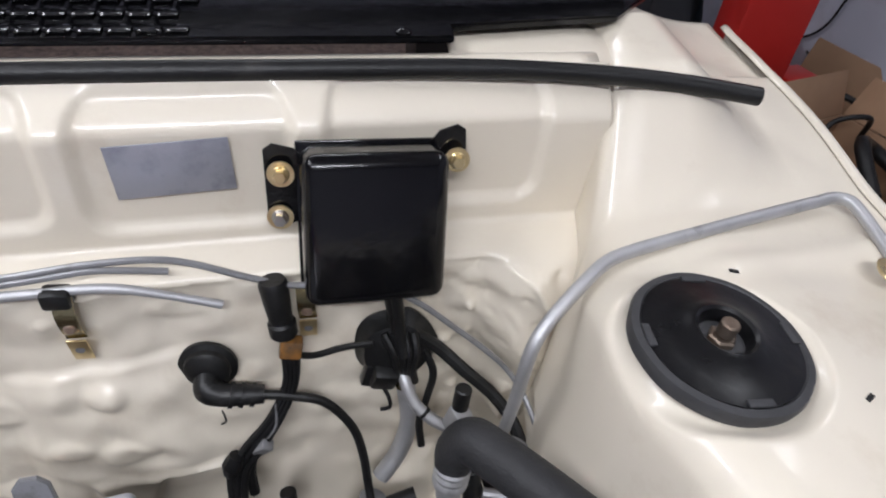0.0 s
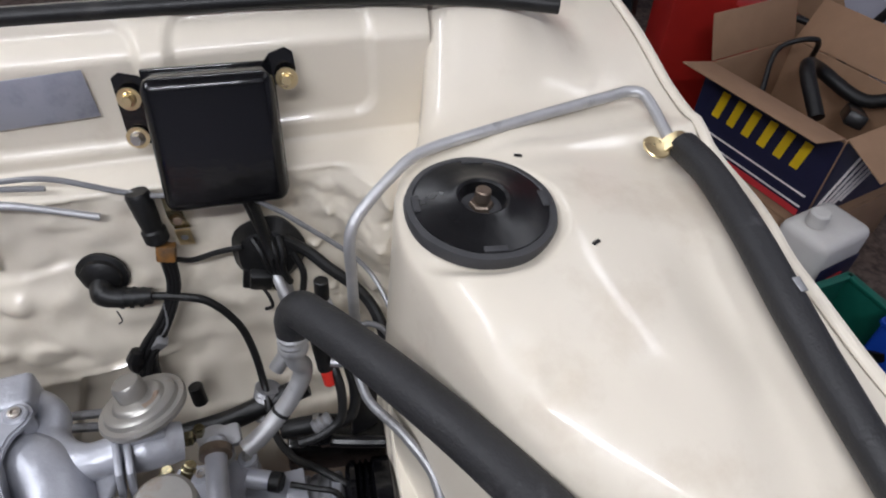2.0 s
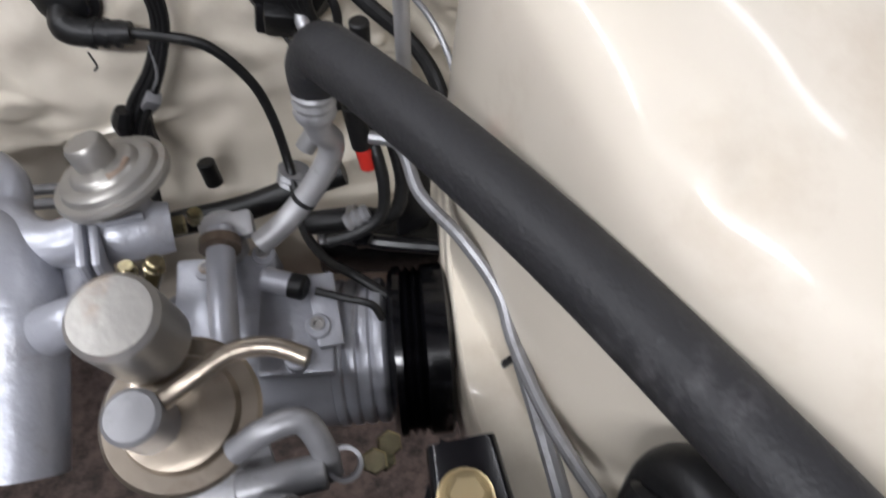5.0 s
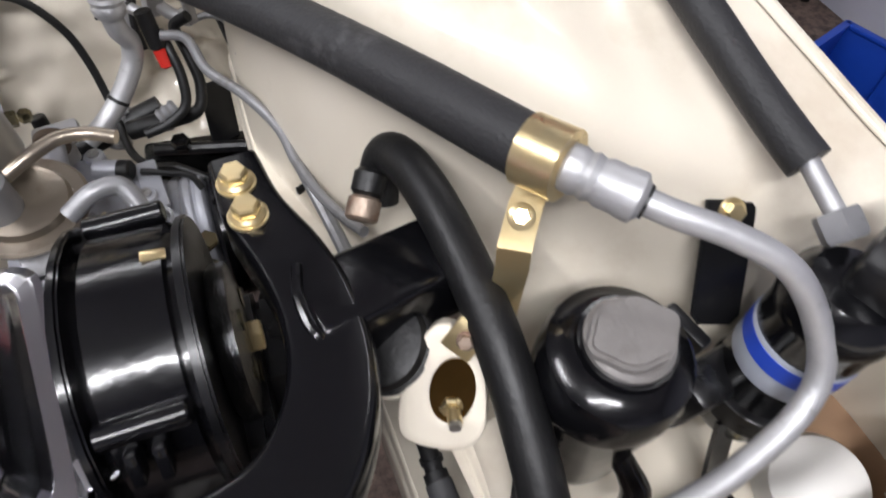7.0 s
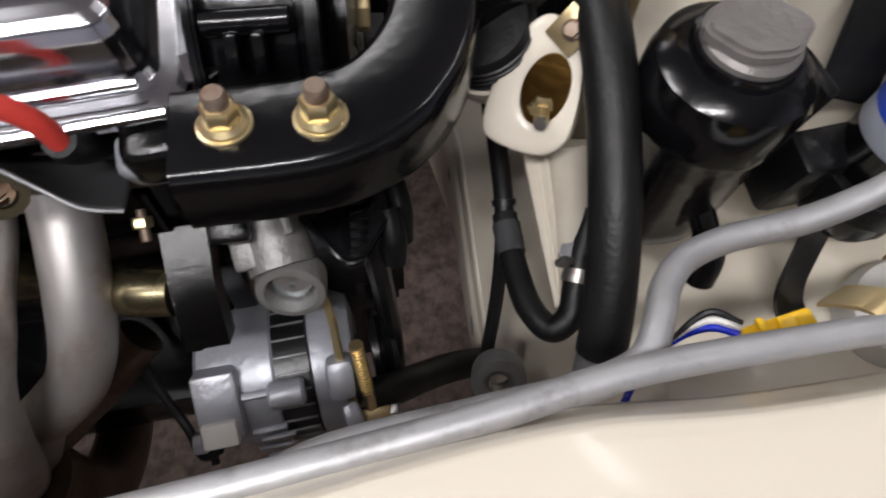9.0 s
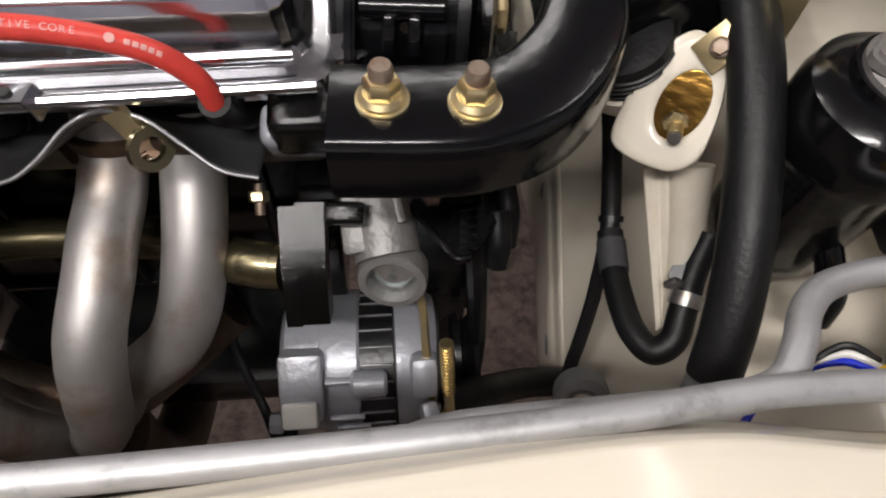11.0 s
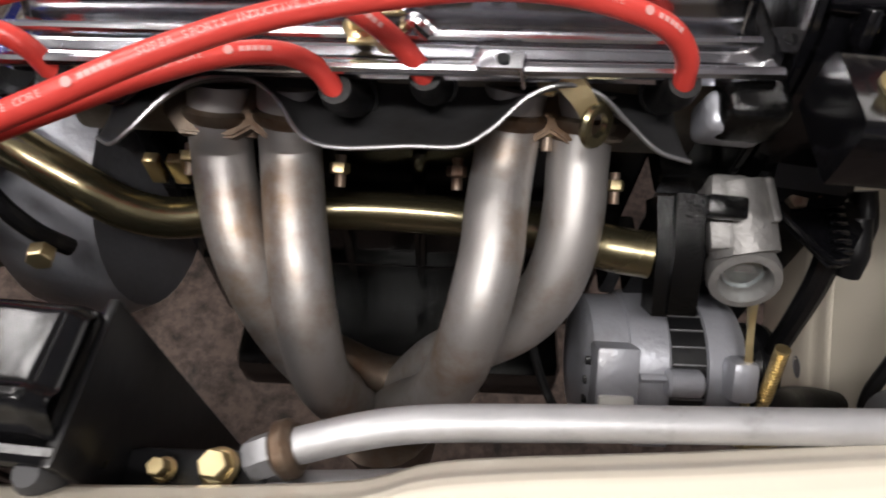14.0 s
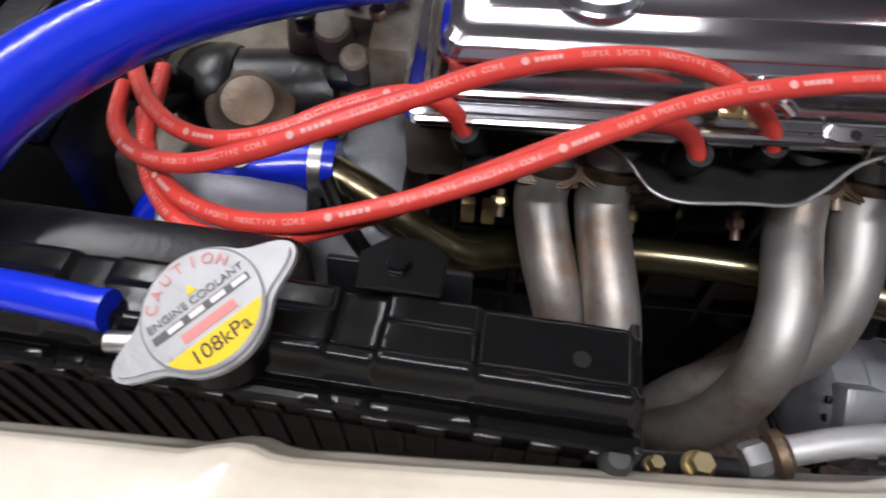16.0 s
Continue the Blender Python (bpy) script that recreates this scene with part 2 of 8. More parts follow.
def tube(points, r, seg=14, res=8, caps=True, bm=None, flat=1.0, wob=0.0):
    pts = smooth(points, res)
    if isinstance(r, (list, tuple)):
        q = []
        for k in range(len(pts)):
            u = k / (len(pts) - 1) * (len(r) - 1)
            i = min(int(u), len(r) - 2)
            q.append(r[i] + (r[i + 1] - r[i]) * (u - i))
        r = q
    elif wob:
        r = [r * (1 + wob * noise.noise(p * 25)) for p in pts]
    return sweep(bm or bmesh.new(), pts, r, seg, caps, flat)


def axis_matrix(origin, axis):
    return Matrix.Translation(origin) @ Vector(axis).normalized().to_track_quat("Z", "Y").to_matrix().to_4x4()


def lathe(profile, origin, axis=(0, 0, 1), seg=32, bm=None, wob=0.0, lobes=0, ring=False):
    bm = bm or bmesh.new()
    m = axis_matrix(origin, axis)
    rings = []
    for r, h in profile:
        rings.append([bm.verts.new(m @ Vector((rr * math.cos(a), rr * math.sin(a), h))) for a, rr in ((2 * math.pi * j / seg, max(r, 1e-5) * (1 + wob * math.cos(lobes * 2 * math.pi * j / seg))) for j in range(seg))])
    for a, b in zip(rings, rings[1:] + rings[:1] if ring else rings[1:]):
        for j in range(seg):
            bm.faces.new((a[j], a[(j + 1) % seg], b[(j + 1) % seg], b[j]))
    if not ring:
        bm.faces.new(rings[0][::-1])
        bm.faces.new(rings[-1])
    return bm


def cyl(p0, p1, r, seg=24, bev=0.0, bm=None, r2=None):
    p0, p1 = Vector(p0), Vector(p1)
    h = (p1 - p0).length
    r2 = r if r2 is None else r2
    prof = [(r - bev, 0), (r, bev), (r2, h - bev), (r2 - bev, h)] if bev else [(r, 0), (r2, h)]
    return lathe(prof, p0, p1 - p0, seg, bm)


def hexa(p0, axis, r, h, bm=None):
    return lathe([(r * 0.93, 0), (r, h * 0.12), (r, h * 0.85), (r * 0.86, h)], p0, axis, 6, bm)


def box(center, size, bev=0.002, rot=(0, 0, 0), bm=None, segs=2, m=None):
    own = bmesh.new()
    bmesh.ops.create_cube(own, size=1)
    for v in own.verts:
        v.co = Vector((v.co.x * size[0], v.co.y * size[1], v.co.z * size[2]))
    if bev:
        bmesh.ops.bevel(own, geom=own.edges[:], offset=bev, segments=segs, affect="EDGES", profile=0.5, clamp_overlap=True)
    m = m or pose(*center, *rot)
    bmesh.ops.transform(own, matrix=m, verts=own.verts)
    return merge(bm, own)


def merge(bm, own):
    if bm is None:
        return own
    me = bpy.data.meshes.new("tmp")
    own.to_mesh(me)
    own.free()
    bm.from_mesh(me)
    bpy.data.meshes.remove(me)
    return bm


def plate(outline, thick, m=None, bev=0.001, rounds=0, bm=None):
    """An outline in a plane, extruded along its normal."""
    own = bmesh.new()
    pts = [Vector((x, y, 0)) for x, y in outline]
    if rounds:
        pts = smooth(pts + [pts[0]], rounds)[:-1]
    face = own.faces.new([own.verts.new(p) for p in pts])
    got = bmesh.ops.extrude_face_region(own, geom=[face])
    bmesh.ops.translate(own, verts=[g for g in got["geom"] if isinstance(g, bmesh.types.BMVert)], vec=(0, 0, thick))
    if bev:
        rim = [e for e in own.edges if abs(e.verts[0].co.z - e.verts[1].co.z) < 1e-6]
        bmesh.ops.bevel(own, geom=rim, offset=bev, segments=2, affect="EDGES", clamp_overlap=True)
    if m:
        bmesh.ops.transform(own, matrix=m, verts=own.verts)
    return merge(bm, own)


def strap(points, width, thick, side, bm=None, res=1):
    """A bent flat strip that follows points; its width lies along side."""
    bm = bm or bmesh.new()
    pts = smooth(points, res) if res > 1 else [Vector(p) for p in points]
    side = Vector(side).normalized() * width / 2
    n = len(pts)
    rings = []
    for k in range(n):
        t = (pts[min(k + 1, n - 1)] - pts[max(k - 1, 0)]).normalized()
        nr = t.cross(side).normalized() * thick / 2
        rings.append([bm.verts.new(pts[k] + a * side + b * nr) for a, b in ((-1, -1), (1, -1), (1, 1), (-1, 1))])
    for a, b in zip(rings, rings[1:]):
        for j in range(4):
            bm.faces.new((a[j], a[(j + 1) % 4], b[(j + 1) % 4], b[j]))
    bm.faces.new(rings[0][::-1])
    bm.faces.new(rings[-1])
    return bm


def grid(fn, nu, nv, keep=None):
    bm = bmesh.new()
    rows = [[bm.verts.new(fn(i / nu, j / nv)) for j in range(nv + 1)] for i in range(nu + 1)]
    for i in range(nu):
        for j in range(nv):
            if keep is None or keep((i + 0.5) / nu, (j + 0.5) / nv):
                bm.faces.new((rows[i][j], rows[i + 1][j], rows[i + 1][j + 1], rows[i][j + 1]))
    for v in [v for v in bm.verts if not v.link_faces]:
        bm.verts.remove(v)
    return bm


def thicken(ob, t, offset=-1):
    md = ob.modifiers.new("thickness", "SOLIDIFY")
    md.thickness, md.offset = t, offset
    return ob


def step(a, b, x):
    t = min(1.0, max(0.0, (x - a) / (b - a)))
    return t * t * (3 - 2 * t)


def lerp_table(table, x):
    if x <= table[0][0]:
        return table[0][1]
    for (a, p), (b, q) in zip(table, table[1:]):
        if x <= b:
            t = (x - a) / (b - a)
            t = t * t * (3 - 2 * t)
            return p + (q - p) * t
    return table[-1][1]


def flange_bolt(parent, at, axis=(0, 0, 1), r=0.006, h=0.006, flange=1.55, material=None, name="bolt", stud=0.0):
    a = Vector(axis).normalized()
    p = Vector(at)
    bm = lathe([(r * flange, 0), (r * flange, r * 0.25), (r * 1.05, r * 0.5)], p, a, 20)
    hexa(p + a * r * 0.3, a, r, h, bm)
    if stud:
        lathe([(r * 0.58, 0), (r * 0.58, stud * 0.85), (r * 0.4, stud)], p + a * h, a, 12, bm)
    return part(name, bm, material or ZINC, parent)


def words(parent, text, m, size, material, name="lettering"):
    cu = bpy.data.curves.new(name, "FONT")
    cu.body, cu.size, cu.align_x, cu.align_y, cu.extrude = text, size, "CENTER", "CENTER", 0.00008
    cu.materials.append(material)
    tmp = bpy.data.objects.new("tmp", cu)
    me = bpy.data.meshes.new_from_object(tmp)
    bpy.data.objects.remove(tmp)
    ob = new(name, me)
    ob.parent = parent
    ob.matrix_local = Matrix.Translation(-BASE[parent]) @ m
    BASE[ob] = BASE[parent]
    return ob

# ---------------------------------------------------------------- the garage shell
def slab(name, center, size, material, label, category, bev=0.0):
    return solo(name, box(center, size, bev), material, label, category, kind="structure")


slab("floor", (-0.525, 0.6, -0.05), (5.55, 7.0, 0.1), FLOORM, "oil-stained brown concrete workshop floor under the car", "floor")
slab("wall_east", (2.2, 0.6, 1.35), (0.1, 7.0, 2.7), WALLM, "pale lilac painted workshop wall beside the boxes", "wall")
slab("wall_west", (-3.25, 0.6, 1.35), (0.1, 7.0, 2.7), WALLM, "pale painted workshop wall", "wall")
slab("wall_north", (-0.55, 4.05, 1.35), (5.4, 0.1, 2.7), WALLM, "pale painted workshop wall", "wall")
slab("wall_south", (-0.55, -2.85, 1.35), (5.4, 0.1, 2.7), WALLM, "pale painted workshop wall", "wall")
slab("ceiling", (-0.5, 0.6, 2.75), (5.6, 7.0, 0.1), CEILM, "plain white workshop ceiling", "ceiling")

# ---------------------------------------------------------------- the car's body
car = thing("car_body", "cream painted car body with an open, stripped engine bay", "car", (0.0, 0.5, 0.45), kind="structure")

# Inner wing with the strut tower: one pressing over a plan outline
OUTLINE = smooth([(0.345, 0.62, 0), (0.340, 0.53, 0), (0.325, 0.475, 0), (0.303, 0.43, 0), (0.290, 0.37, 0), (0.291, 0.32, 0), (0.300, 0.285, 0), (0.311, 0.25, 0), (0.331, 0.20, 0), (0.364, 0.150, 0), (0.407, 0.108, 0), (0.45, 0.070, 0), (0.49, 0.045, 0), (0.53, 0.022, 0), (0.57, -0.012, 0), (0.60, -0.045, 0), (0.64, -0.085, 0), (0.70, -0.13, 0)], 24)


OA = np.array([(p.x, p.y) for p in OUTLINE[:-1]])
OD = np.array([(q.x - p.x, q.y - p.y) for p, q in zip(OUTLINE, OUTLINE[1:])])
OL = (OD ** 2).sum(1)


def plan_distance(x, y):
    """Distance inside the tower's outline (minus: outside)."""
    rx, ry = x - OA[:, 0], y - OA[:, 1]
    t = np.clip((rx * OD[:, 0] + ry * OD[:, 1]) / OL, 0, 1)
    dx, dy = rx - OD[:, 0] * t, ry - OD[:, 1] * t
    d2 = dx * dx + dy * dy
    k = int(d2.argmin())
    return math.sqrt(d2[k]) * (1.0 if OD[k, 0] * dy[k] - OD[k, 1] * dx[k] > 0 else -1.0)


def spline_table(table):
    p = smooth([(a, b, 0) for a, b in table], 10)
    return [q.x for q in p], [q.y for q in p]


FX = spline_table([(-0.30, 0.655), (-0.15, 0.652), (-0.05, 0.645), (0.0, 0.622), (0.06, 0.598), (0.11, 0.580), (0.16, 0.563), (0.21, 0.552), (0.28, 0.547), (0.34, 0.549), (0.42, 0.551), (0.50, 0.551), (0.58, 0.551), (0.66, 0.552), (0.80, 0.566)])
TOPZ = spline_table([(-0.30, 0.885), (-0.15, 0.90), (0.0, 0.928), (0.08, 0.957), (0.12, 0.972), (0.17, 0.986), (0.22, 0.997), (0.30, 1.008), (0.36, 1.007), (0.42, 1.0), (0.47, 1.002), (0.56, 1.020), (0.80, 1.030)])


def fender_x(y):
    return float(np.interp(y, *FX))


RX = spline_table([(-0.30, 0.362), (-0.20, 0.358), (-0.10, 0.350), (0.0, 0.338), (0.06, 0.331), (0.10, 0.325), (0.15, 0.305), (0.20, 0.285), (0.24, 0.280), (0.70, 0.280)])
RZ = spline_table([(-0.30, 0.47), (-0.20, 0.49), (-0.10, 0.535), (0.0, 0.595), (0.10, 0.664), (0.15, 0.70), (0.20, 0.745), (0.24, 0.757), (0.70, 0.757)])


def rail_x(y):
    return float(np.interp(y, *RX))


def apron_floor(x, y):
    """The flat of the apron, falling away to the edge of the chassis rail."""
    z = 0.722 + 0.035 * step(0.02, 0.2, y) + 0.03 * step(0.50, 0.62, x)
    z += 0.0015 * math.sin(x * 50) * math.sin(y * 40)
    edge = float(np.interp(y, *RZ))
    if edge < z:
        t = min(1.0, max(0.0, (x - rail_x(y)) / 0.075))
        z = edge + (z - edge) * (1 - (1 - t) ** 1.7)
    return z


def apron_z(x, y):
    d = plan_distance(x, y)
    top = float(np.interp(y, *TOPZ)) + 0.060 * step(0.462, 0.560, y) * step(fender_x(y) - 0.05, fender_x(y) - 0.15, x)
    top += 0.010 * step(0.52, 0.40, x) * step(0.12, 0.27, y) * step(0.42, 0.37, y) + 0.012 * step(0.30, 0.42, x) * step(0.36, 0.43, y)
    top -= 0.008 * step(0.064, 0.050, math.hypot(x - 0.3465, y - 0.331))
    # soft crease from the strut towards the front, and hammer dents
    top += 0.0012 * math.exp(-(((x - 0.36 - 0.55 * (0.27 - y)) / 0.018) ** 2)) * step(0.30, 0.24, y) * step(0.05, 0.12, y)
    for cx, cy, cr, ca in ((0.345, 0.222, 0.010, 0.0035), (0.362, 0.200, 0.008, 0.003), (0.47, 0.245, 0.03, 0.003), (0.50, 0.20, 0.022, 0.0025), (0.46, 0.13, 0.03, 0.002)):
        top -= ca * math.exp(-(((x - cx) ** 2 + (y - cy) ** 2) / (cr * cr)))
    # bead across the tower and a shallow panel step behind the strut
    top += 0.004 * math.exp(-(((y - 0.405 - 0.08 * (x - 0.4)) / 0.012) ** 2)) * step(0.36, 0.40, x)
    top -= 0.005 * step(0.30, 0.26, y) * step(0.45, 0.49, x)
    top += 0.0022 * noise.noise(Vector((x * 14, y * 14, 0.3))) + 0.0035 * noise.noise(Vector((x * 8 + 2, y * 8, 5.3)))
    base = apron_floor(x, y)
    r = 0.034
    if d >= r:
        return top
    if d >= 0:
        return top - (r - math.sqrt(max(0.0, r * r - (r - d) ** 2))) * 0.9
    front = step(0.10, 0.03, y)
    side = step(0.53, 0.60, x)
    wall = top - r * 0.9 + d * (5.5 - 2.0 * front - 1.4 * side + 10 * step(0.10, 0.17, y)) + (0.006 + 0.020 * front) * noise.noise(Vector((x * 20, y * 26, 1.3))) * step(-0.01, -0.04, d)
    return max(base, wall) if wall - base > 0.012 else base + max(0.0, wall - base + 0.012) ** 2 / 0.048


HOLES = [(0.594, -0.108, 0.036, 0.036), (0.652, -0.088, 0.034, 0.040)]


def apron_point(u, v):
    y = -0.225 + 0.86 * v
    x0 = rail_x(y)
    x1 = fender_x(y)
    x = x0 + (x1 - x0) * u ** 1.3
    return Vector((x, y, apron_z(x, y)))


def apron_keep(u, v):
    p = apron_point(u, v)
    return all(((p.x - a) / r) ** 2 + ((p.y - b) / s) ** 2 > 1 for a, b, r, s in HOLES)


thicken(part("inner_wing", grid(apron_point, 190, 320, apron_keep), CREAM, car, "cream strut tower and inner wing pressing", 60), 0.0015)


def rail_point(u, v):
    y = -0.24 + 0.70 * v
    x0 = rail_x(y)
    z0 = apron_z(x0, y)
    prof = [(x0, z0 + 0.0005), (x0 - 0.0025, z0 - 0.003), (x0 - 0.0035, z0 - 0.022), (x0 - 0.0065, z0 - 0.030), (x0 - 0.0055, z0 - 0.09), (x0 + 0.002, z0 - 0.15), (x0 + 0.012, z0 - 0.16)]
    k = u * (len(prof) - 1)
    i = min(int(k), len(prof) - 2)
    a, b = prof[i], prof[i + 1]
    return Vector((a[0] + (b[0] - a[0]) * (k - i), y, a[1] + (b[1] - a[1]) * (k - i)))


for yy in (-0.02, 0.10):
    bm = lathe([(0.010, 0), (0.0105, 0.0006), (0.0085, 0.0010), (0.0080, 0.0004)], (0, 0, 0), (0, 0, 1), 24)
    for v in bm.verts:
        v.co = Vector((rail_x(yy) - 0.0066 - v.co.z, yy + v.co.x * 1.1, float(np.interp(yy, *RZ)) - 0.045 + v.co.y * 0.55))
    part("rail_slot", bm, GREYPIPE, car, "pressed slot in the chassis rail")
thicken(part("chassis_rail", grid(rail_point, 15, 60), CREAM, car, "cream chassis rail"), 0.0015)


# Outer edge of the wing: a folded flange, then the skin going down
def wing_point(u, v):
    y = -0.30 + 1.05 * v
    x = fender_x(y)
    z = max(apron_z(x, y), float(np.interp(y, *TOPZ)) - 0.03)
    prof = [(0, 0.0005), (0.002, 0.003), (0.005, 0.004), (0.009, 0.003), (0.011, -0.003), (0.012, -0.03), (0.013, -0.10), (0.014, -0.5)]
    k = u * (len(prof) - 1)
    i = min(int(k), len(prof) - 2)
    a, b = prof[i], prof[i + 1]
    return Vector((x + a[0] + (b[0] - a[0]) * (k - i), y, z + a[1] + (b[1] - a[1]) * (k - i)))


thicken(part("wing_flange", grid(wing_point, 21, 80), CREAM, car, "cream front wing edge"), 0.0015)


# Firewall: an upper recessed face, a ledge, and a bulged lower face
def rounded_box(x, z, x0, x1, z0, z1, r):
    dx = max(x0 + r - x, 0, x - x1 + r)
    dz = max(z0 + r - z, 0, z - z1 + r)
    return math.hypot(dx, dz) - r


def fire_y(x, z):
    y = 0.506 + 0.085 * (x - 0.1) - 0.031 * (1 - step(0.952, 0.966, z))
    if z > 0.95:
        y += 0.03 * step(1.05, 1.085, z)
        for x0, x1, z0, z1 in ((-0.21, -0.055, 0.985, 1.075), (-0.033, 0.105, 0.978, 1.073), (0.128, 0.293, 0.984, 1.078)):
            d = rounded_box(x, z, x0, x1, z0, z1, 0.018)
            y += 0.0065 * step(0.005, -0.006, d)
    else:
        bulge = 0.5 + 0.5 * math.sin(x * 9 + 1.2)
        y -= 0.022 * step(0.90, 0.80, z) * bulge
        y -= 0.07 * step(0.74, 0.62, z)
        y += 0.004 * noise.noise(Vector((x * 11, z * 13, 4.0))) + 0.0050 * noise.noise(Vector((x * 34, z * 38, 7.0)))
        for cx, cz, rx_, rz_, a in ((-0.0424, 0.858, 0.013, 0.011, -0.0045), (-0.0338, 0.797, 0.019, 0.012, -0.006), (-0.116, 0.845, 0.015, 0.013, -0.005), (-0.120, 0.745, 0.026, 0.015, -0.006), (-0.075, 0.805, 0.014, 0.010, -0.004), (-0.068, 0.928, 0.0055, 0.004, -0.003), (0.018, 0.926, 0.020, 0.009, -0.004), (0.232, 0.908, 0.009, 0.013, -0.0045), (0.252, 0.907, 0.007, 0.010, -0.004), (0.268, 0.889, 0.008, 0.013, -0.005), (0.222, 0.929, 0.010, 0.006, 0.004), (0.241, 0.933, 0.008, 0.006, -0.0035), (0.262, 0.862, 0.009, 0.012, -0.004), (-0.18, 0.86, 0.016, 0.013, -0.005), (-0.20, 0.80, 0.020, 0.014, -0.006)):
            d = math.hypot((x - cx) / rx_, (z - cz) / rz_)
            y += 0.6 * a * step(1.4, 0.6, d)
        # pressed shelf, swage and the raised panel below the wiring
        y -= 0.006 * step(0.884, 0.876, z - 0.07 * (x + 0.05)) * step(-0.115, -0.095, x) * step(0.03, 0.0, x)
        y -= 0.007 * step(0.771, 0.764, z - 0.08 * x) * step(-0.075, -0.060, x) * step(0.085, 0.06, x)
        y += 0.006 * step(-0.018, -0.011, x - 0.35 * (z - 0.76)) * step(0.768, 0.760, z) * step(0.09, 0.06, x)
        y += 0.03 * noise.noise(Vector((x * 60, z * 64, 2.0))) ** 3 * step(0.19, 0.23, x)
        for cx, cz, r, a in ((-0.03, 0.856, 0.017, -0.005), (-0.075, 0.862, 0.015, -0.004), (-0.0317, 0.796, 0.020, 0.011), (-0.0317, 0.796, 0.030, -0.009), (-0.103, 0.756, 0.022, 0.012), (-0.103, 0.756, 0.034, -0.009), (-0.0424, 0.858, 0.011, -0.005), (0.2534, 0.932, 0.013, -0.006), (0.2229, 0.918, 0.012, 0.005), (0.290, 0.945, 0.02, -0.006), (0.0155, 0.921, 0.03, 0.006), (0.03, 0.775, 0.03, -0.008), (0.268, 0.895, 0.024, -0.012), (0.235, 0.915, 0.014, -0.006), (0.285, 0.87, 0.02, -0.012), (0.06, 0.905, 0.03, -0.006)):
            y += a * math.exp(-(((x - cx) ** 2 + (z - cz) ** 2) / (r * r)))
    y -= 0.07 * step(0.245, 0.30, x) * (1 - step(0.93, 0.965, z)) ** 0.7 * 0.6
    return y


def fire_point(u, v):
    z = 0.52 + 0.9 * v if v < 0.2 else 0.70 + 0.385 * (v - 0.2) / 0.8
    x = -0.85 + 4.0 * u if u < 0.15 else -0.25 + 0.595 * (u - 0.15) / 0.85
    return Vector((x, fire_y(x, z), z))


thicken(part("firewall", grid(fire_point, 360, 200), CREAM, car, "cream firewall with pressed panels and a ledge", 60), 0.0015, 1)
thicken(part("firewall_lip", grid(lambda u, v: Vector((-0.85 + 1.19 * u, 0.535 + 0.085 * (-0.95 + 1.19 * u) + 0.035 * v, 1.082 - 0.003 * math.cos(v * 6))), 60, 6), CREAM, car), 0.0015)

# Scuttle: black vent panel with louvres, cream corner
cowl = thing("scuttle_panel", "gloss black scuttle vent panel behind the firewall seal", "vent panel", (0.0, 0.6, 1.09))
part("panel", plate([(-0.85, 0.47), (0.222, 0.562), (0.224, 0.583), (0.30, 0.600), (0.37, 0.615), (0.43, 0.68), (0.45, 0.80), (-0.85, 0.80)], 0.006, pose(0, 0, 1.094), 0.0015), BLACKGLOSS, cowl)
for r in range(3):
    for c in range(16):
        x = 0.034 - c * 0.0175 - 0.01 * (r % 2)
        y = 0.555 + r * 0.027 + 0.085 * (x - 0.03)
        bm = tube([(x - 0.007, y + 0.008, 1.1), (x - 0.007, y - 0.006, 1.1035), (x - 0.004, y - 0.009, 1.104), (x + 0.006, y - 0.009, 1.104)], 0.0016, 6, 3)
        box((x, y + 0.002, 1.1012), (0.013, 0.012, 0.002), 0.0006, bm=bm)
        part("louvre", bm, BLACKGLOSS, cowl)
for x in (0.02, 0.185):
    part("screw", lathe([(0.006, 0), (0.006, 0.001), (0.003, 0.003)], (x, 0.567 + 0.085 * (x - 0.2), 1.1), (0, 0, 1), 14), BLACKGLOSS, cowl)
bm = tube([(-0.85, 0.60, 1.13), (0.0, 0.64, 1.125), (0.25, 0.66, 1.12), (0.40, 0.675, 1.115)], 0.008, 8)
solo("wiper_linkage_trim", bm, PLASTIC, "black plastic trim strip along the windscreen base", "trim")

seal = tube([(-0.85, 0.46, 1.0810), (-0.3, 0.505, 1.0820), (-0.06, 0.5245, 1.0830), (0.1, 0.537, 1.0830), (0.25, 0.545, 1.0830), (0.34, 0.541, 1.0820), (0.40, 0.533, 1.0800), (0.456, 0.520, 1.0770)], 0.0072, 16, 10, wob=0.03)
strip = thing("bonnet_seal", "black rubber bonnet seal along the top of the firewall", "rubber seal", (0.0, 0.53, 1.075))
part("bulb", seal, RUBBER, strip, "hollow black rubber bulb")
part("carrier", tube([(-0.85, 0.463, 1.0745), (-0.3, 0.508, 1.0755), (-0.06, 0.5275, 1.0765), (0.1, 0.54, 1.0765), (0.25, 0.548, 1.0765), (0.34, 0.544, 1.0755)], 0.003, 8), RUBBER, strip)

# Corner of the wing behind the strut, up to the windscreen
def corner_point(u, v):
    x = 0.222 + (fender_x(0.56 + 0.2 * v) - 0.222) * u
    y = 0.556 + 0.22 * v
    z = 1.080 + 0.008 * step(0.0, 0.25, v) - 0.052 * step(0.30, 0.95, u) + 0.002 * noise.noise(Vector((x * 14, y * 14, 3)))
    return Vector((x, y, z))


thicken(part("scuttle_corner", grid(corner_point, 50, 30), CREAM, car), 0.0015)


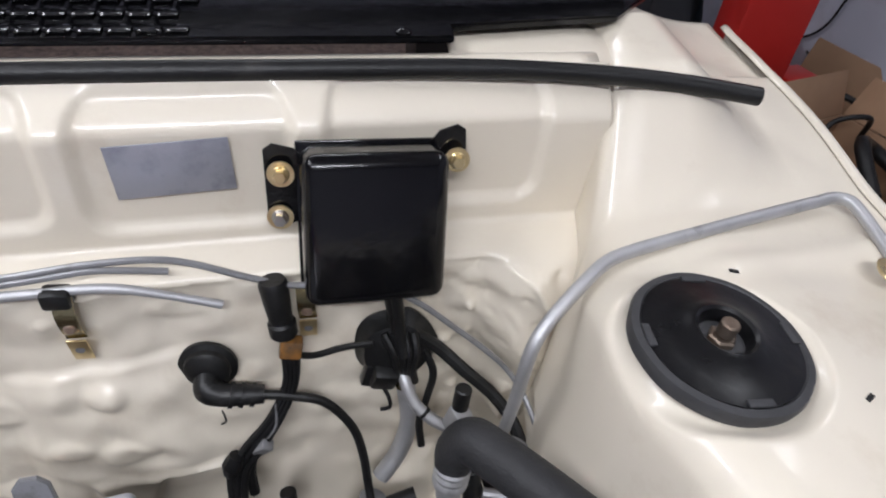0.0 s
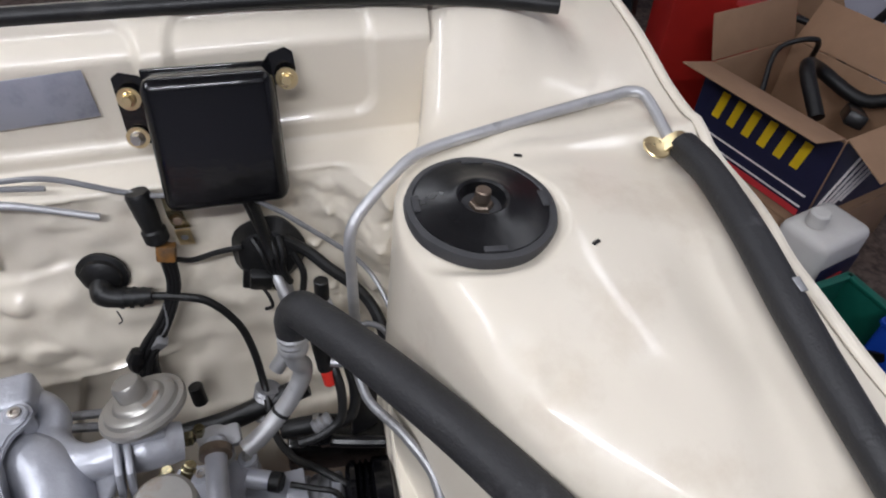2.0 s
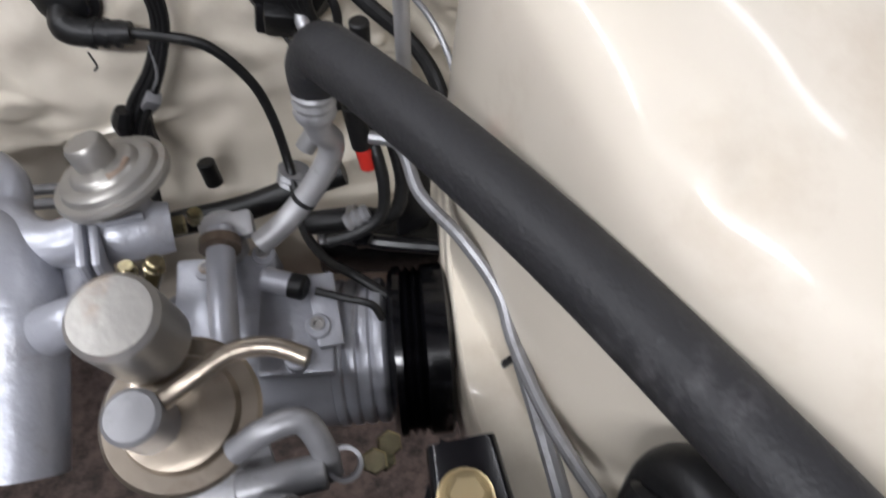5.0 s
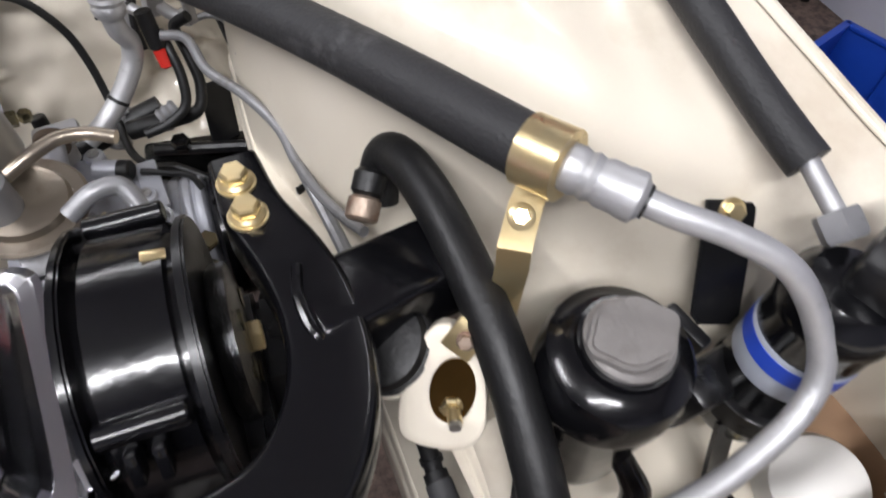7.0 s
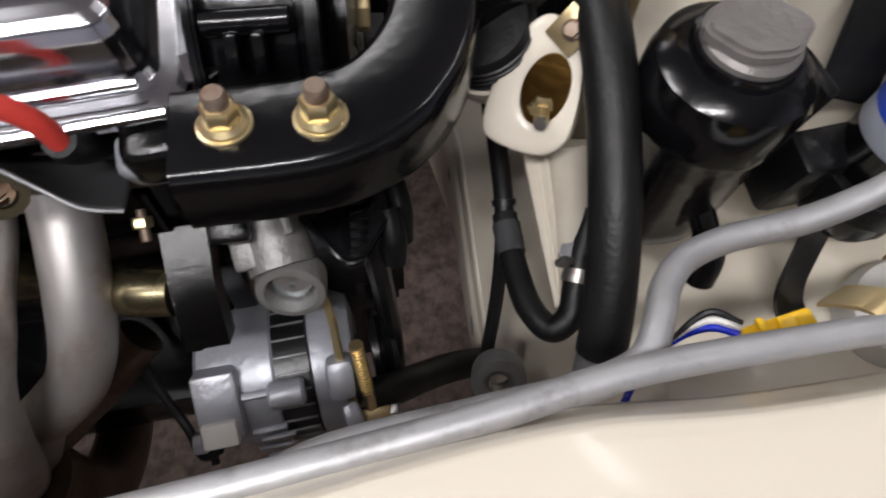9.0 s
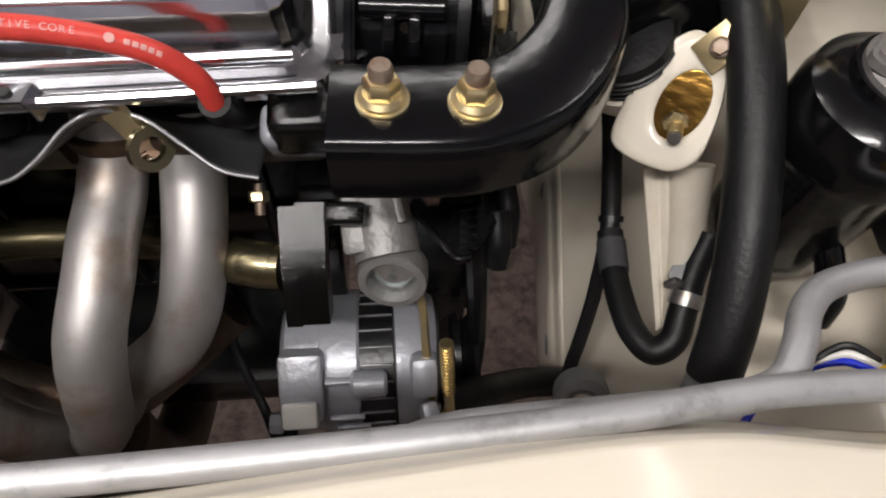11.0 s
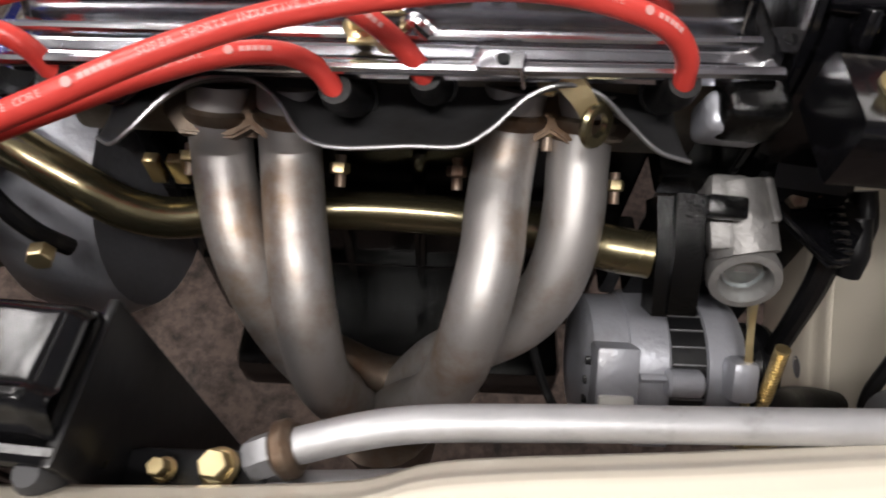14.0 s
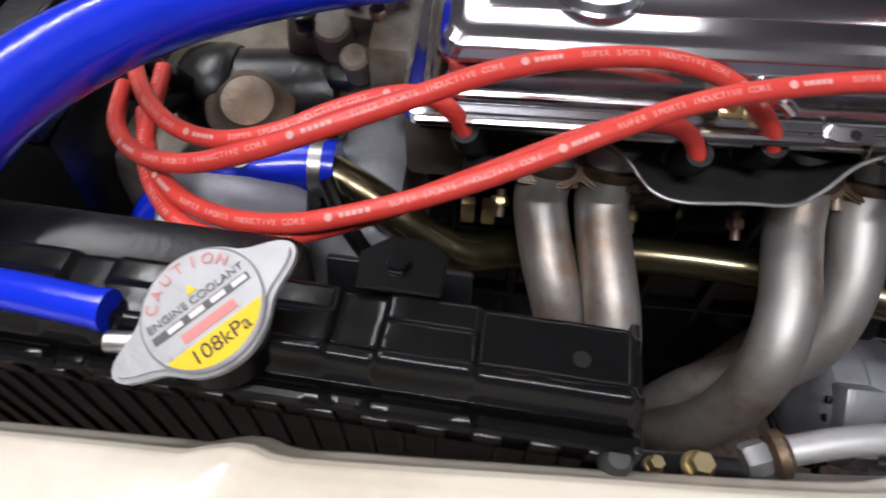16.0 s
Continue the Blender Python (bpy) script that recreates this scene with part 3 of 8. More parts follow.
# Front panel: a cream closing panel with a rolled edge, rising towards the lamp
FE = spline_table([(-0.85, -0.385), (-0.40, -0.335), (-0.296, -0.320), (-0.212, -0.308), (-0.10, -0.289), (-0.02, -0.275), (0.015, -0.267), (0.03, -0.260), (0.11, -0.242), (0.22, -0.217), (0.325, -0.196), (0.40, -0.193), (0.62, -0.17)])


def front_edge(x):
    y = float(np.interp(x, *FE))
    y += 0.004 * step(-0.235, -0.222, x) * step(-0.20, -0.215, x)
    return y


def front_point(u, v):
    x = -0.85 + 1.5 * u
    y0 = front_edge(x)
    z0 = 0.896 - 0.025 * step(0.18, 0.48, x)
    prof = [(0.010, -0.022), (0.004, -0.012), (0.0, -0.003), (-0.003, 0.0), (-0.010, 0.002), (-0.06, 0.006), (-0.14, 0.006), (-0.2, -0.004), (-0.24, -0.04), (-0.26, -0.12), (-0.26, -0.3)]
    k = v * (len(prof) - 1)
    i = min(int(k), len(prof) - 2)
    a, b = prof[i], prof[i + 1]
    t = k - i
    return Vector((x, y0 + a[0] + (b[0] - a[0]) * t, z0 + a[1] + (b[1] - a[1]) * t + 0.0012 * noise.noise(Vector((x * 9, v * 4, 0)))))


thicken(part("front_panel", grid(front_point, 200, 40), CREAM, car, "cream front panel over the radiator"), 0.0015)
# closing panels: near-side rail, lower crossmember
part("crossmember", box((-0.1, -0.30, 0.5), (1.0, 0.06, 0.07), 0.01), BLACKSATIN, car, "black front crossmember")
part("far_rail", box((-0.74, 0.1, 0.62), (0.06, 0.75, 0.16), 0.01), CREAM, car)
part("far_wing", grid(lambda u, v: Vector((-0.78 - 0.12 * u, -0.3 + 1.0 * v, 0.70 + 0.28 * step(0.1, 0.5, u) - 0.02 * v)), 30, 20), CREAM, car)


# ---------------------------------------------------------------- on the firewall
def fy(x, z=1.0):
    return fire_y(x, z)


label = thing("identification_plate", "brushed silver identification plate riveted to the firewall", "label plate", (0.025, fy(0.025, 1.02), 1.006))
part("plate", box((0.0255, fy(0.025, 1.026) - 0.003, 1.0265), (0.078, 0.0012, 0.0415), 0.0004, (0, -3, 4.8)), SILVERPLATE, label)

box_unit = thing("control_unit", "gloss black pressed steel control unit bolted to the firewall", "control unit", (0.161, 0.48, 0.95))
M = pose(0.1615, 0.474, 1.004, -17, 1.5, 5)
unit = part("cover", box(None, (0.100, 0.036, 0.110), 0.010, bm=None, segs=5, m=M @ pose(-0.002, 0, -0.0055)), BLACKGLOSS, box_unit, "rounded gloss black cover", 50)
part("rim", box(None, (0.103, 0.004, 0.113), 0.0015, m=M @ pose(-0.002, 0.018, -0.0050)), BLACKGLOSS, unit)
M2 = pose(0.1, 0.494, 1.018, -10, 0, 5)
bm = plate([(-0.014, -0.027), (-0.006, -0.031), (0.03, -0.02), (0.09, 0.005), (0.122, 0.012), (0.128, 0.020), (0.127, 0.036), (0.121, 0.040), (0.108, 0.036), (0.098, 0.024), (0.016, 0.018), (0.006, 0.028), (-0.008, 0.032), (-0.014, 0.028)], 0.0025, M2 @ pose(0, 0, 0, 90, 0, 0), 0.0006)
part("mounting_plate", bm, BLACKGLOSS, box_unit)
for x, y, z, mt in ((0.097, 0.488, 1.032, ZINC), (0.095, 0.485, 0.998, BOLT), (0.2195, 0.498, 1.036, ZINC)):
    a = Vector((-0.05, -1, 0.2))
    wash = part("washer", cyl((x, y, z), Vector((x, y, z)) + a * 0.0015, 0.0092, 24), ZINC, box_unit)
    flange_bolt(wash, Vector((x, y, z)) + a * 0.001, a, 0.0048, 0.006, 1.25, mt)
part("cable_boot", tube([(0.170, 0.468, 0.96), (0.175, 0.465, 0.93), (0.182, 0.462, 0.895)], [0.008, 0.0065, 0.006], 12), RUBBER, box_unit)


def gold_bracket(x, z, drop, lean, group):
    """Strap hanging from the pipe clip, bent out at its middle, bright below the bend."""
    y = min(fire_y(x, z - drop * k / 4) for k in range(1, 5)) - 0.003
    t = thing("pipe_bracket", "bright yellow zinc plated strap bracket holding pipes on the firewall", "bracket", (x, y, z - drop), group)
    part("strap", strap([(x - lean, y - 0.006, z), (x - lean * 0.7, y - 0.008, z - drop * 0.25), (x - lean * 0.3, y - 0.004, z - drop * 0.52), (x, y - 0.001, z - drop * 0.60), (x, y - 0.0005, z - drop * 0.66)], 0.0135, 0.0016, (1, 0, 0.05), res=3), BRASSDARK, t, "gold passivated strap")
    part("tab", box((x, y - 0.002, z - drop * 0.83), (0.0135, 0.0016, drop * 0.36), 0.0005, (10, 0, 0)), ZINC, t, "bright zinc tab")
    part("hole", cyl((x, y - 0.0026, z - drop * 0.82), (x, y - 0.0034, z - drop * 0.82), 0.0032, 14), GREYPIPE, t)
    bolt = part("bolt", cyl((x - lean * 0.3, y - 0.004, z - drop * 0.44), (x - lean * 0.3, y - 0.0085, z - drop * 0.43), 0.0042, 16, 0.001), RUSTNUT, t, "small copper coloured bolt")
    part("washer", lathe([(0.0040, 0), (0.0058, 0.0003), (0.0055, 0.0012), (0.0040, 0.0014)], (x - lean * 0.3, y - 0.0045, z - drop * 0.44), (0, -1, 0.1), 18, ring=True), ZINC, bolt)
    return t


gold_bracket(-0.0490, 0.962, 0.068, -0.002, "pipe brackets")
gold_bracket(0.1105, 0.950, 0.060, 0.001, "pipe brackets")
solo("pipe_clip", box((-0.050, 0.4525, 0.960), (0.019, 0.014, 0.014), 0.003), RUBBER, "black rubber pipe clip on a bracket", "clip")


def pipe(name, pts, r, material, label, category="pipe", seg=12, res=8, wob=0.0, group=""):
    return solo(name, tube(pts, r, seg, res, wob=wob), material, label, category, group)


rl_a = pipe("brake_line", [(-0.4, 0.43, 0.955), (-0.20, 0.449, 0.963), (-0.083, 0.457, 0.968), (-0.03, 0.461, 0.974), (0.01, 0.463, 0.975), (0.03, 0.463, 0.972), (0.075, 0.460, 0.957), (0.10, 0.455, 0.954), (0.16, 0.454, 0.952), (0.19, 0.452, 0.935), (0.215, 0.448, 0.915), (0.27, 0.430, 0.868), (0.288, 0.40, 0.84), (0.294, 0.37, 0.81)], 0.0024, GREYPIPE, "thin dark steel brake line along the firewall", "pipe", 8)
rl_b = pipe("brake_line", [(-0.4, 0.427, 0.949), (-0.083, 0.455, 0.964), (-0.03, 0.459, 0.970), (-0.02, 0.4595, 0.970), (0.02, 0.461, 0.966)], 0.0024, GREYPIPE, "thin dark steel brake line along the firewall", "pipe", 8)
rl_c = pipe("vacuum_pipe", [(-0.4, 0.425, 0.953), (-0.2, 0.444, 0.955), (-0.06, 0.453, 0.9575), (-0.03, 0.455, 0.958), (-0.01, 0.4565, 0.955), (0.02, 0.458, 0.945), (0.0515, 0.459, 0.9335)], [0.0036, 0.0036, 0.0036, 0.0036, 0.0036, 0.003, 0.0033], ALU, "pale aluminium vacuum pipe with an open end", "pipe", 12)

for ob in (rl_a, rl_b, rl_c):
    ob.location.z += 0.006
conn = thing("wiring_connector", "black wiring connector with an amber plastic end hanging on the firewall", "connector", (0.094, 0.45, 0.905))
part("sleeve", lathe([(0.009, 0), (0.0105, 0.002), (0.0105, 0.012), (0.0085, 0.014), (0.0098, 0.03), (0.0105, 0.047), (0.009, 0.05)], (0.0935, 0.449, 0.915), (-0.12, 0.16, 1), 18), RUBBER, conn)
part("plug_body", box((0.0975, 0.4465, 0.9035), (0.0165, 0.012, 0.016), 0.002, (-12, 10, 0)), ORANGE, conn, "dirty amber plastic plug")
for k in range(3):
    part("lead", tube([(0.093 + k * 0.004, 0.446, 0.90), (0.092 + k * 0.003, 0.442, 0.865), (0.078 + k * 0.004, 0.433, 0.835), (0.056 + k * 0.007, 0.424, 0.808), (0.044 + k * 0.006, 0.418, 0.786), (0.044 + k * 0.004, 0.405, 0.755), (0.050, 0.39, 0.73)], 0.0034, 8, wob=0.08), RUBBER, conn)
part("tape_band", tube([(0.050, 0.420, 0.806), (0.046, 0.418, 0.796), (0.044, 0.417, 0.786)], [0.006, 0.0085, 0.0065], 10, wob=0.1), PLASTIC, conn)
part("small_plug", box((0.0675, 0.425, 0.806), (0.011, 0.010, 0.026), 0.002, (20, 38, 10)), GREYPIPE, conn, "dusty grey plug")
part("plug_lead", tube([(0.0735, 0.425, 0.816), (0.082, 0.428, 0.830), (0.083, 0.436, 0.850)], 0.0012, 6), GREYPIPE, conn)
part("plug_tail", tube([(0.062, 0.424, 0.798), (0.058, 0.422, 0.780), (0.060, 0.415, 0.755)], [0.0045, 0.005, 0.0045], 8), RUBBER, conn)
part("jumper_lead", tube([(0.098, 0.445, 0.897), (0.115, 0.452, 0.886), (0.135, 0.456, 0.888), (0.160, 0.455, 0.893)], 0.0026, 8), RUBBER, conn)

grom = thing("cable_grommet", "black rubber grommet with an elbow boot and cable through the firewall", "grommet", (0.03, 0.46, 0.84))
gx, gy, gz = 0.033, fy(0.03, 0.87) - 0.001, 0.872
gflange = part("flange", lathe([(0.022, 0), (0.0225, 0.004), (0.018, 0.006), (0.017, 0.010), (0.011, 0.014)], (gx, gy, gz), (-0.05, -1, 0.15), 28), RUBBER, grom)
elbow = part("elbow", tube([(gx - 0.001, gy - 0.008, gz - 0.004), (gx + 0.001, gy - 0.019, gz - 0.009), (gx + 0.010, gy - 0.023, gz - 0.011), (gx + 0.028, gy - 0.024, gz - 0.012), (gx + 0.042, gy - 0.024, gz - 0.013)], [0.010, 0.0115, 0.0095, 0.0085, 0.0075], 14), RUBBER, grom)
for k in range(3):
    a = Vector((gx + 0.016 + 0.008 * k, gy - 0.0235, gz - 0.0115 - 0.001 * k))
    part("rib", cyl(a, a + Vector((0.003, 0, -0.0008)), 0.0105 - 0.0006 * k, 16), RUBBER, elbow)
part("cable", tube([(gx + 0.040, gy - 0.024, gz - 0.013), (0.095, 0.438, 0.855), (0.120, 0.437, 0.846), (0.143, 0.432, 0.815), (0.152, 0.424, 0.785), (0.158, 0.405, 0.745), (0.166, 0.36, 0.725), (0.185, 0.325, 0.735), (0.210, 0.30, 0.75), (0.232, 0.285, 0.745)], 0.0038, 10), RUBBER, grom)
part("thin_wire", tube([(gx + 0.01, gy - 0.03, gz - 0.022), (gx + 0.012, gy - 0.033, gz - 0.032), (gx + 0.008, gy - 0.032, gz - 0.037)], 0.0008, 6), RUBBER, grom)

hub = thing("heater_bulkhead_grommet", "large black rubber grommet with pipes and wires through the firewall", "grommet", (0.18, 0.46, 0.82))
hx, hy, hz = 0.181, fy(0.18, 0.87) - 0.002, 0.871
part("flange", lathe([(0.034, 0), (0.035, 0.005), (0.031, 0.009), (0.027, 0.018), (0.016, 0.022)], (hx, hy, hz), (-0.05, -1, 0.2), 30, wob=0.03, lobes=5), RUBBER, hub)
part("inner_boot", box((hx - 0.010, hy - 0.020, hz - 0.020), (0.022, 0.020, 0.026), 0.004, (15, 10, 0)), RUBBER, hub)
part("side_clip", box((hx - 0.020, hy - 0.016, hz - 0.022), (0.016, 0.012, 0.026), 0.003, (0, 12, 0)), PLASTIC, hub)
for k in range(4):
    a = 0.7 * k
    part("lead", tube([(hx - 0.012 + 0.008 * k, hy - 0.016, hz + 0.026), (hx - 0.004 + 0.006 * k, hy - 0.026, hz + 0.012), (hx + 0.004 * k, hy - 0.028, hz - 0.004), (hx + 0.010 + 0.002 * k, hy - 0.022, hz - 0.018 - 0.004 * k)], 0.0034, 8), RUBBER, hub)
part("brass_nut", hexa((hx + 0.004, hy - 0.022, hz - 0.030), (0.1, -1, -0.2), 0.005, 0.006), BRASSDARK, hub)
part("heater_pipe", tube([(hx + 0.006, hy - 0.012, hz - 0.022), (hx + 0.010, hy - 0.022, hz - 0.045), (hx + 0.013, hy - 0.03, hz - 0.075), (hx + 0.004, hy - 0.04, hz - 0.108), (hx - 0.012, hy - 0.05, hz - 0.130)], 0.0082, 16), ALU, hub, "dull aluminium heater pipe")
part("branch_pipe", tube([(hx + 0.004, hy - 0.018, hz - 0.012), (hx + 0.006, hy - 0.030, hz - 0.018), (hx + 0.014, hy - 0.042, hz - 0.034), (hx + 0.028, hy - 0.052, hz - 0.044), (hx + 0.040, hy - 0.058, hz - 0.048)], 0.0052, 12), ALU, hub, "thin aluminium branch pipe")
part("pipe_band", tube([(hx + 0.0205, hy - 0.047, hz - 0.039), (hx + 0.0225, hy - 0.0485, hz - 0.0405)], 0.0058, 12), RUBBER, hub)
part("harness", tube([(hx + 0.016, hy - 0.012, hz + 0.018), (hx + 0.035, hy - 0.016, hz + 0.004), (0.235, 0.448, 0.862), (0.262, 0.432, 0.842), (0.276, 0.41, 0.83), (0.285, 0.38, 0.80), (0.29, 0.345, 0.78)], 0.0058, 10, wob=0.08), RUBBER, hub, "taped wiring harness")
part("harness_loop", tube([(hx + 0.022, hy - 0.018, hz + 0.006), (hx + 0.030, hy - 0.026, hz - 0.014), (hx + 0.026, hy - 0.032, hz - 0.040), (hx + 0.020, hy - 0.04, hz - 0.062), (hx + 0.022, hy - 0.05, hz - 0.085)], 0.0034, 8), RUBBER, hub)
part("hook_wire", tube([(hx - 0.012, hy - 0.02, hz - 0.034), (hx - 0.006, hy - 0.026, hz - 0.044), (hx - 0.005, hy - 0.028, hz - 0.056), (hx - 0.012, hy - 0.026, hz - 0.061)], 0.0018, 8), RUBBER, hub)

pipe("wiring_harness", [(0.172, 0.462, 0.955), (0.178, 0.461, 0.93), (0.182, 0.456, 0.895), (0.185, 0.45, 0.88)], 0.005, RUBBER, "black taped wiring harness below the control unit", "cable", wob=0.06)
solo("drain_nozzle", cyl((0.086, 0.424, 0.735), (0.088, 0.418, 0.712), 0.0075, 16, 0.001), RUBBER, "short black rubber drain nozzle on the firewall", "nozzle")

# Valve block where the refrigerant pipes meet
blk = thing("refrigerant_valve_block", "aluminium refrigerant valve block with a black dust cap", "valve", (0.222, 0.405, 0.82))
vblock = part("block", box((0.226, 0.412, 0.844), (0.016, 0.016, 0.028), 0.003, (10, 5, 20)), ALU, blk)
part("dust_cap", cyl((0.2270, 0.4135, 0.857), (0.228, 0.4155, 0.879), 0.0068, 18, 0.001), RUBBER, vblock, "black dust cap")
part("stub", tube([(0.228, 0.411, 0.840), (0.240, 0.402, 0.832), (0.254, 0.394, 0.830)], 0.0058, 12), ALU, blk)
part("nut", hexa((0.245, 0.399, 0.8315), (0.85, -0.45, 0), 0.0075, 0.009), ALU, blk)

pipe("air_conditioning_pipe", [(0.2545, 0.394, 0.830), (0.2548, 0.389, 0.842), (0.2545, 0.383, 0.87), (0.255, 0.379, 0.92), (0.2555, 0.3785, 0.955), (0.258, 0.381, 0.967), (0.266, 0.388, 0.977), (0.295, 0.408, 0.996), (0.312, 0.4185, 1.0035), (0.325, 0.4235, 1.006), (0.40, 0.438, 1.0155), (0.49, 0.455, 1.024), (0.507, 0.457, 1.026), (0.517, 0.452, 1.026), (0.5205, 0.438, 1.0225), (0.5205, 0.405, 1.016), (0.520, 0.385, 1.0135)], 0.0048, ALU, "bent bare aluminium air conditioning pipe round the strut tower", "pipe", 14, 5)
pipe("brake_line", [(0.255, 0.40, 0.826), (0.268, 0.40, 0.828), (0.281, 0.392, 0.826), (0.288, 0.38, 0.815)], 0.003, GREYPIPE, "short grey brake line with an end fitting", "pipe")

clip = thing("pipe_clamp", "yellow zinc plated wing clamp on the inner wing", "clamp", (0.512, 0.378, 1.0140))
part("saddle", strap([(0.503, 0.381, 1.0205), (0.514, 0.382, 1.0270), (0.520, 0.381, 1.0290), (0.527, 0.380, 1.0260)], 0.014, 0.0016, (0.1, 1, 0), res=3), ZINC, clip)
part("wing", lathe([(0.002, 0), (0.0105, 0.002), (0.0115, 0.0035), (0.0105, 0.0045), (0.002, 0.0035)], (0.497, 0.379, 1.0195), (0.15, -0.25, 1), 20), ZINC, clip)
flange_bolt(clip, (0.5165, 0.376, 1.0230), (0.2, -0.6, 0.7), 0.005, 0.006, 1.3)

HB = [(0.5205, 0.378, 1.022), (0.521, 0.34, 1.025), (0.520, 0.28, 1.020), (0.519, 0.22, 1.009), (0.5205, 0.17, 0.998), (0.525, 0.12, 0.985), (0.5315, 0.08, 0.971), (0.538, 0.045, 0.958), (0.543, 0.016, 0.949), (0.545, 0.004, 0.946)]
hose_b = thing("insulated_hose", "black foam insulated hose along the edge of the inner wing", "hose", (0.54, 0.2, 1.0))
foam_b = part("foam", tube(HB, 0.0118, 16, 10, wob=0.05), FOAM, hose_b)
for k, (a, b) in enumerate((((0.524, 0.232, 1.022), (0.525, 0.222, 1.0205)), ((0.5265, 0.12, 0.9965), (0.5285, 0.108, 0.993)))):
    part("tape_patch", tube([a, b], [0.004, 0.003], 8, flat=0.5), GREYPIPE, foam_b)
part("pipe", tube([(0.545, 0.006, 0.947), (0.5455, -0.014, 0.940), (0.546, -0.032, 0.934)], 0.0055, 12), ALU, hose_b, "bare aluminium pipe")
part("union_nut", hexa((0.5455, -0.022, 0.937), (0.02, -0.9, -0.4), 0.0115, 0.016), GREYPIPE, hose_b)

# Strut top
sx, sy, sz = 0.3465, 0.333, 1.0155
strut = thing("strut_top_mount", "black strut top mount with a rubber rim", "strut mount", (sx, sy, 1.0))
ax = (0.05, -0.04, 1)
part("rubber_rim", lathe([(0.0495, -0.003), (0.0530, -0.002), (0.0540, 0.004), (0.0530, 0.0075), (0.0487, 0.0085), (0.0465, 0.006)], (sx, sy, sz - 0.002), ax, 60, wob=0.004, lobes=9), GREYRUB, strut, "grey-black rubber rim")
dish = part("dish", lathe([(0.0475, 0), (0.0475, 0.006), (0.038, 0.0085), (0.026, 0.010), (0.022, 0.0125), (0.0185, 0.0135), (0.0165, 0.012), (0.014, 0.003), (0.008, 0.002)], (sx, sy, sz), ax, 60), BLACKSATIN, strut, "satin black dish")
for k in range(4):
    a = 0.6 + k * 1.6
    part("rim_lug", box(None, (0.016, 0.005, 0.002), 0.0008, m=axis_matrix((sx, sy, sz + 0.0072), ax) @ pose(0.0455 * math.cos(a), 0.0455 * math.sin(a), 0, 0, 0, math.degrees(a) + 90)), GREYRUB, strut)
part("nut", hexa((sx, sy, sz + 0.001), ax, 0.0085, 0.007), STEELDIRTY, dish)
part("rod", lathe([(0.0055, 0), (0.0055, 0.008), (0.0046, 0.009)], (sx + 0.0003, sy - 0.0006, sz + 0.010), ax, 16), STEELDIRTY, strut, "lightly rusted piston rod")
for x, y, rz in ((0.415, 0.288, 30), (0.391, 0.3935, -20)):
    # Black bar laid on the unpierced wing for the shade in a slot
    part("slot_hole", box((x, y, apron_z(x, y) + 0.0004), (0.0065, 0.003, 0.0012), 0.0005, (0, 0, rz)), RUBBER, car)

# Big insulated hose across the bay
H0, H1 = Vector((0.2095, 0.339, 0.9255)), Vector((0.403, 0.0375, 0.9645))
big = thing("insulated_suction_hose", "thick dark grey foam insulated suction hose across the bay", "hose", tuple((H0 + H1) / 2))
part("foam", tube([H0 + Vector((-0.006, 0.001, -0.028)), H0 + Vector((-0.004, 0.003, -0.012)), H0 + Vector((0.003, 0.0, 0.001)), H0 + Vector((0.014, -0.014, 0.006)), H0.lerp(H1, 0.25) + Vector((0.007, 0.005, 0.006)), H0.lerp(H1, 0.5) + Vector((0.009, 0.006, 0.004)), H0.lerp(H1, 0.75) + Vector((0.006, 0.004, 0.002)), H1], [0.0125, 0.0145, 0.0155, 0.0158, 0.0158, 0.0160, 0.0160, 0.0160], 24, 10), FOAM, big)
part("ferrule", lathe([(0.0115, 0), (0.0125, 0.002), (0.0115, 0.005), (0.0125, 0.008), (0.0115, 0.011), (0.0125, 0.014), (0.0115, 0.018), (0.0095, 0.021)], (0.2035, 0.339, 0.901), (-0.08, -0.2, -1), 24), ALU, big, "crimped aluminium ferrule")
part("pipe", tube([(0.202, 0.336, 0.886), (0.2025, 0.337, 0.868), (0.2065, 0.3425, 0.852), (0.2035, 0.341, 0.838), (0.193, 0.334, 0.822), (0.181, 0.327, 0.809), (0.165, 0.317, 0.797), (0.15, 0.309, 0.790)], 0.0082, 16), ALU, big, "bare aluminium pipe")
part("pipe_band", tube([(0.1835, 0.3285, 0.8115), (0.1815, 0.3273, 0.8095)], 0.0088, 14), RUBBER, big)
d = (H1 - H0).normalized()
part("clamp_band", lathe([(0.0165, 0), (0.0178, 0), (0.0178, 0.022), (0.0165, 0.022)], H1 - d * 0.004, d, 32), ZINC, big, "yellow zinc clamp band")
e = H1 + d * 0.018
d2 = Vector((0.68, -0.72, -0.08)).normalized()
part("end_ferrule", lathe([(0.0095, 0), (0.0115, 0.002), (0.0118, 0.008), (0.0105, 0.011), (0.0118, 0.014), (0.0105, 0.0175), (0.0118, 0.021), (0.0115, 0.028), (0.0122, 0.031), (0.0122, 0.037), (0.008, 0.040)], e - d2 * 0.003, d2, 26), ALU, big, "crimped aluminium ferrule")
part("black_ring", cyl(e + d2 * 0.036, e + d2 * 0.0385, 0.0082, 18), RUBBER, big)
q = e + d2 * 0.037
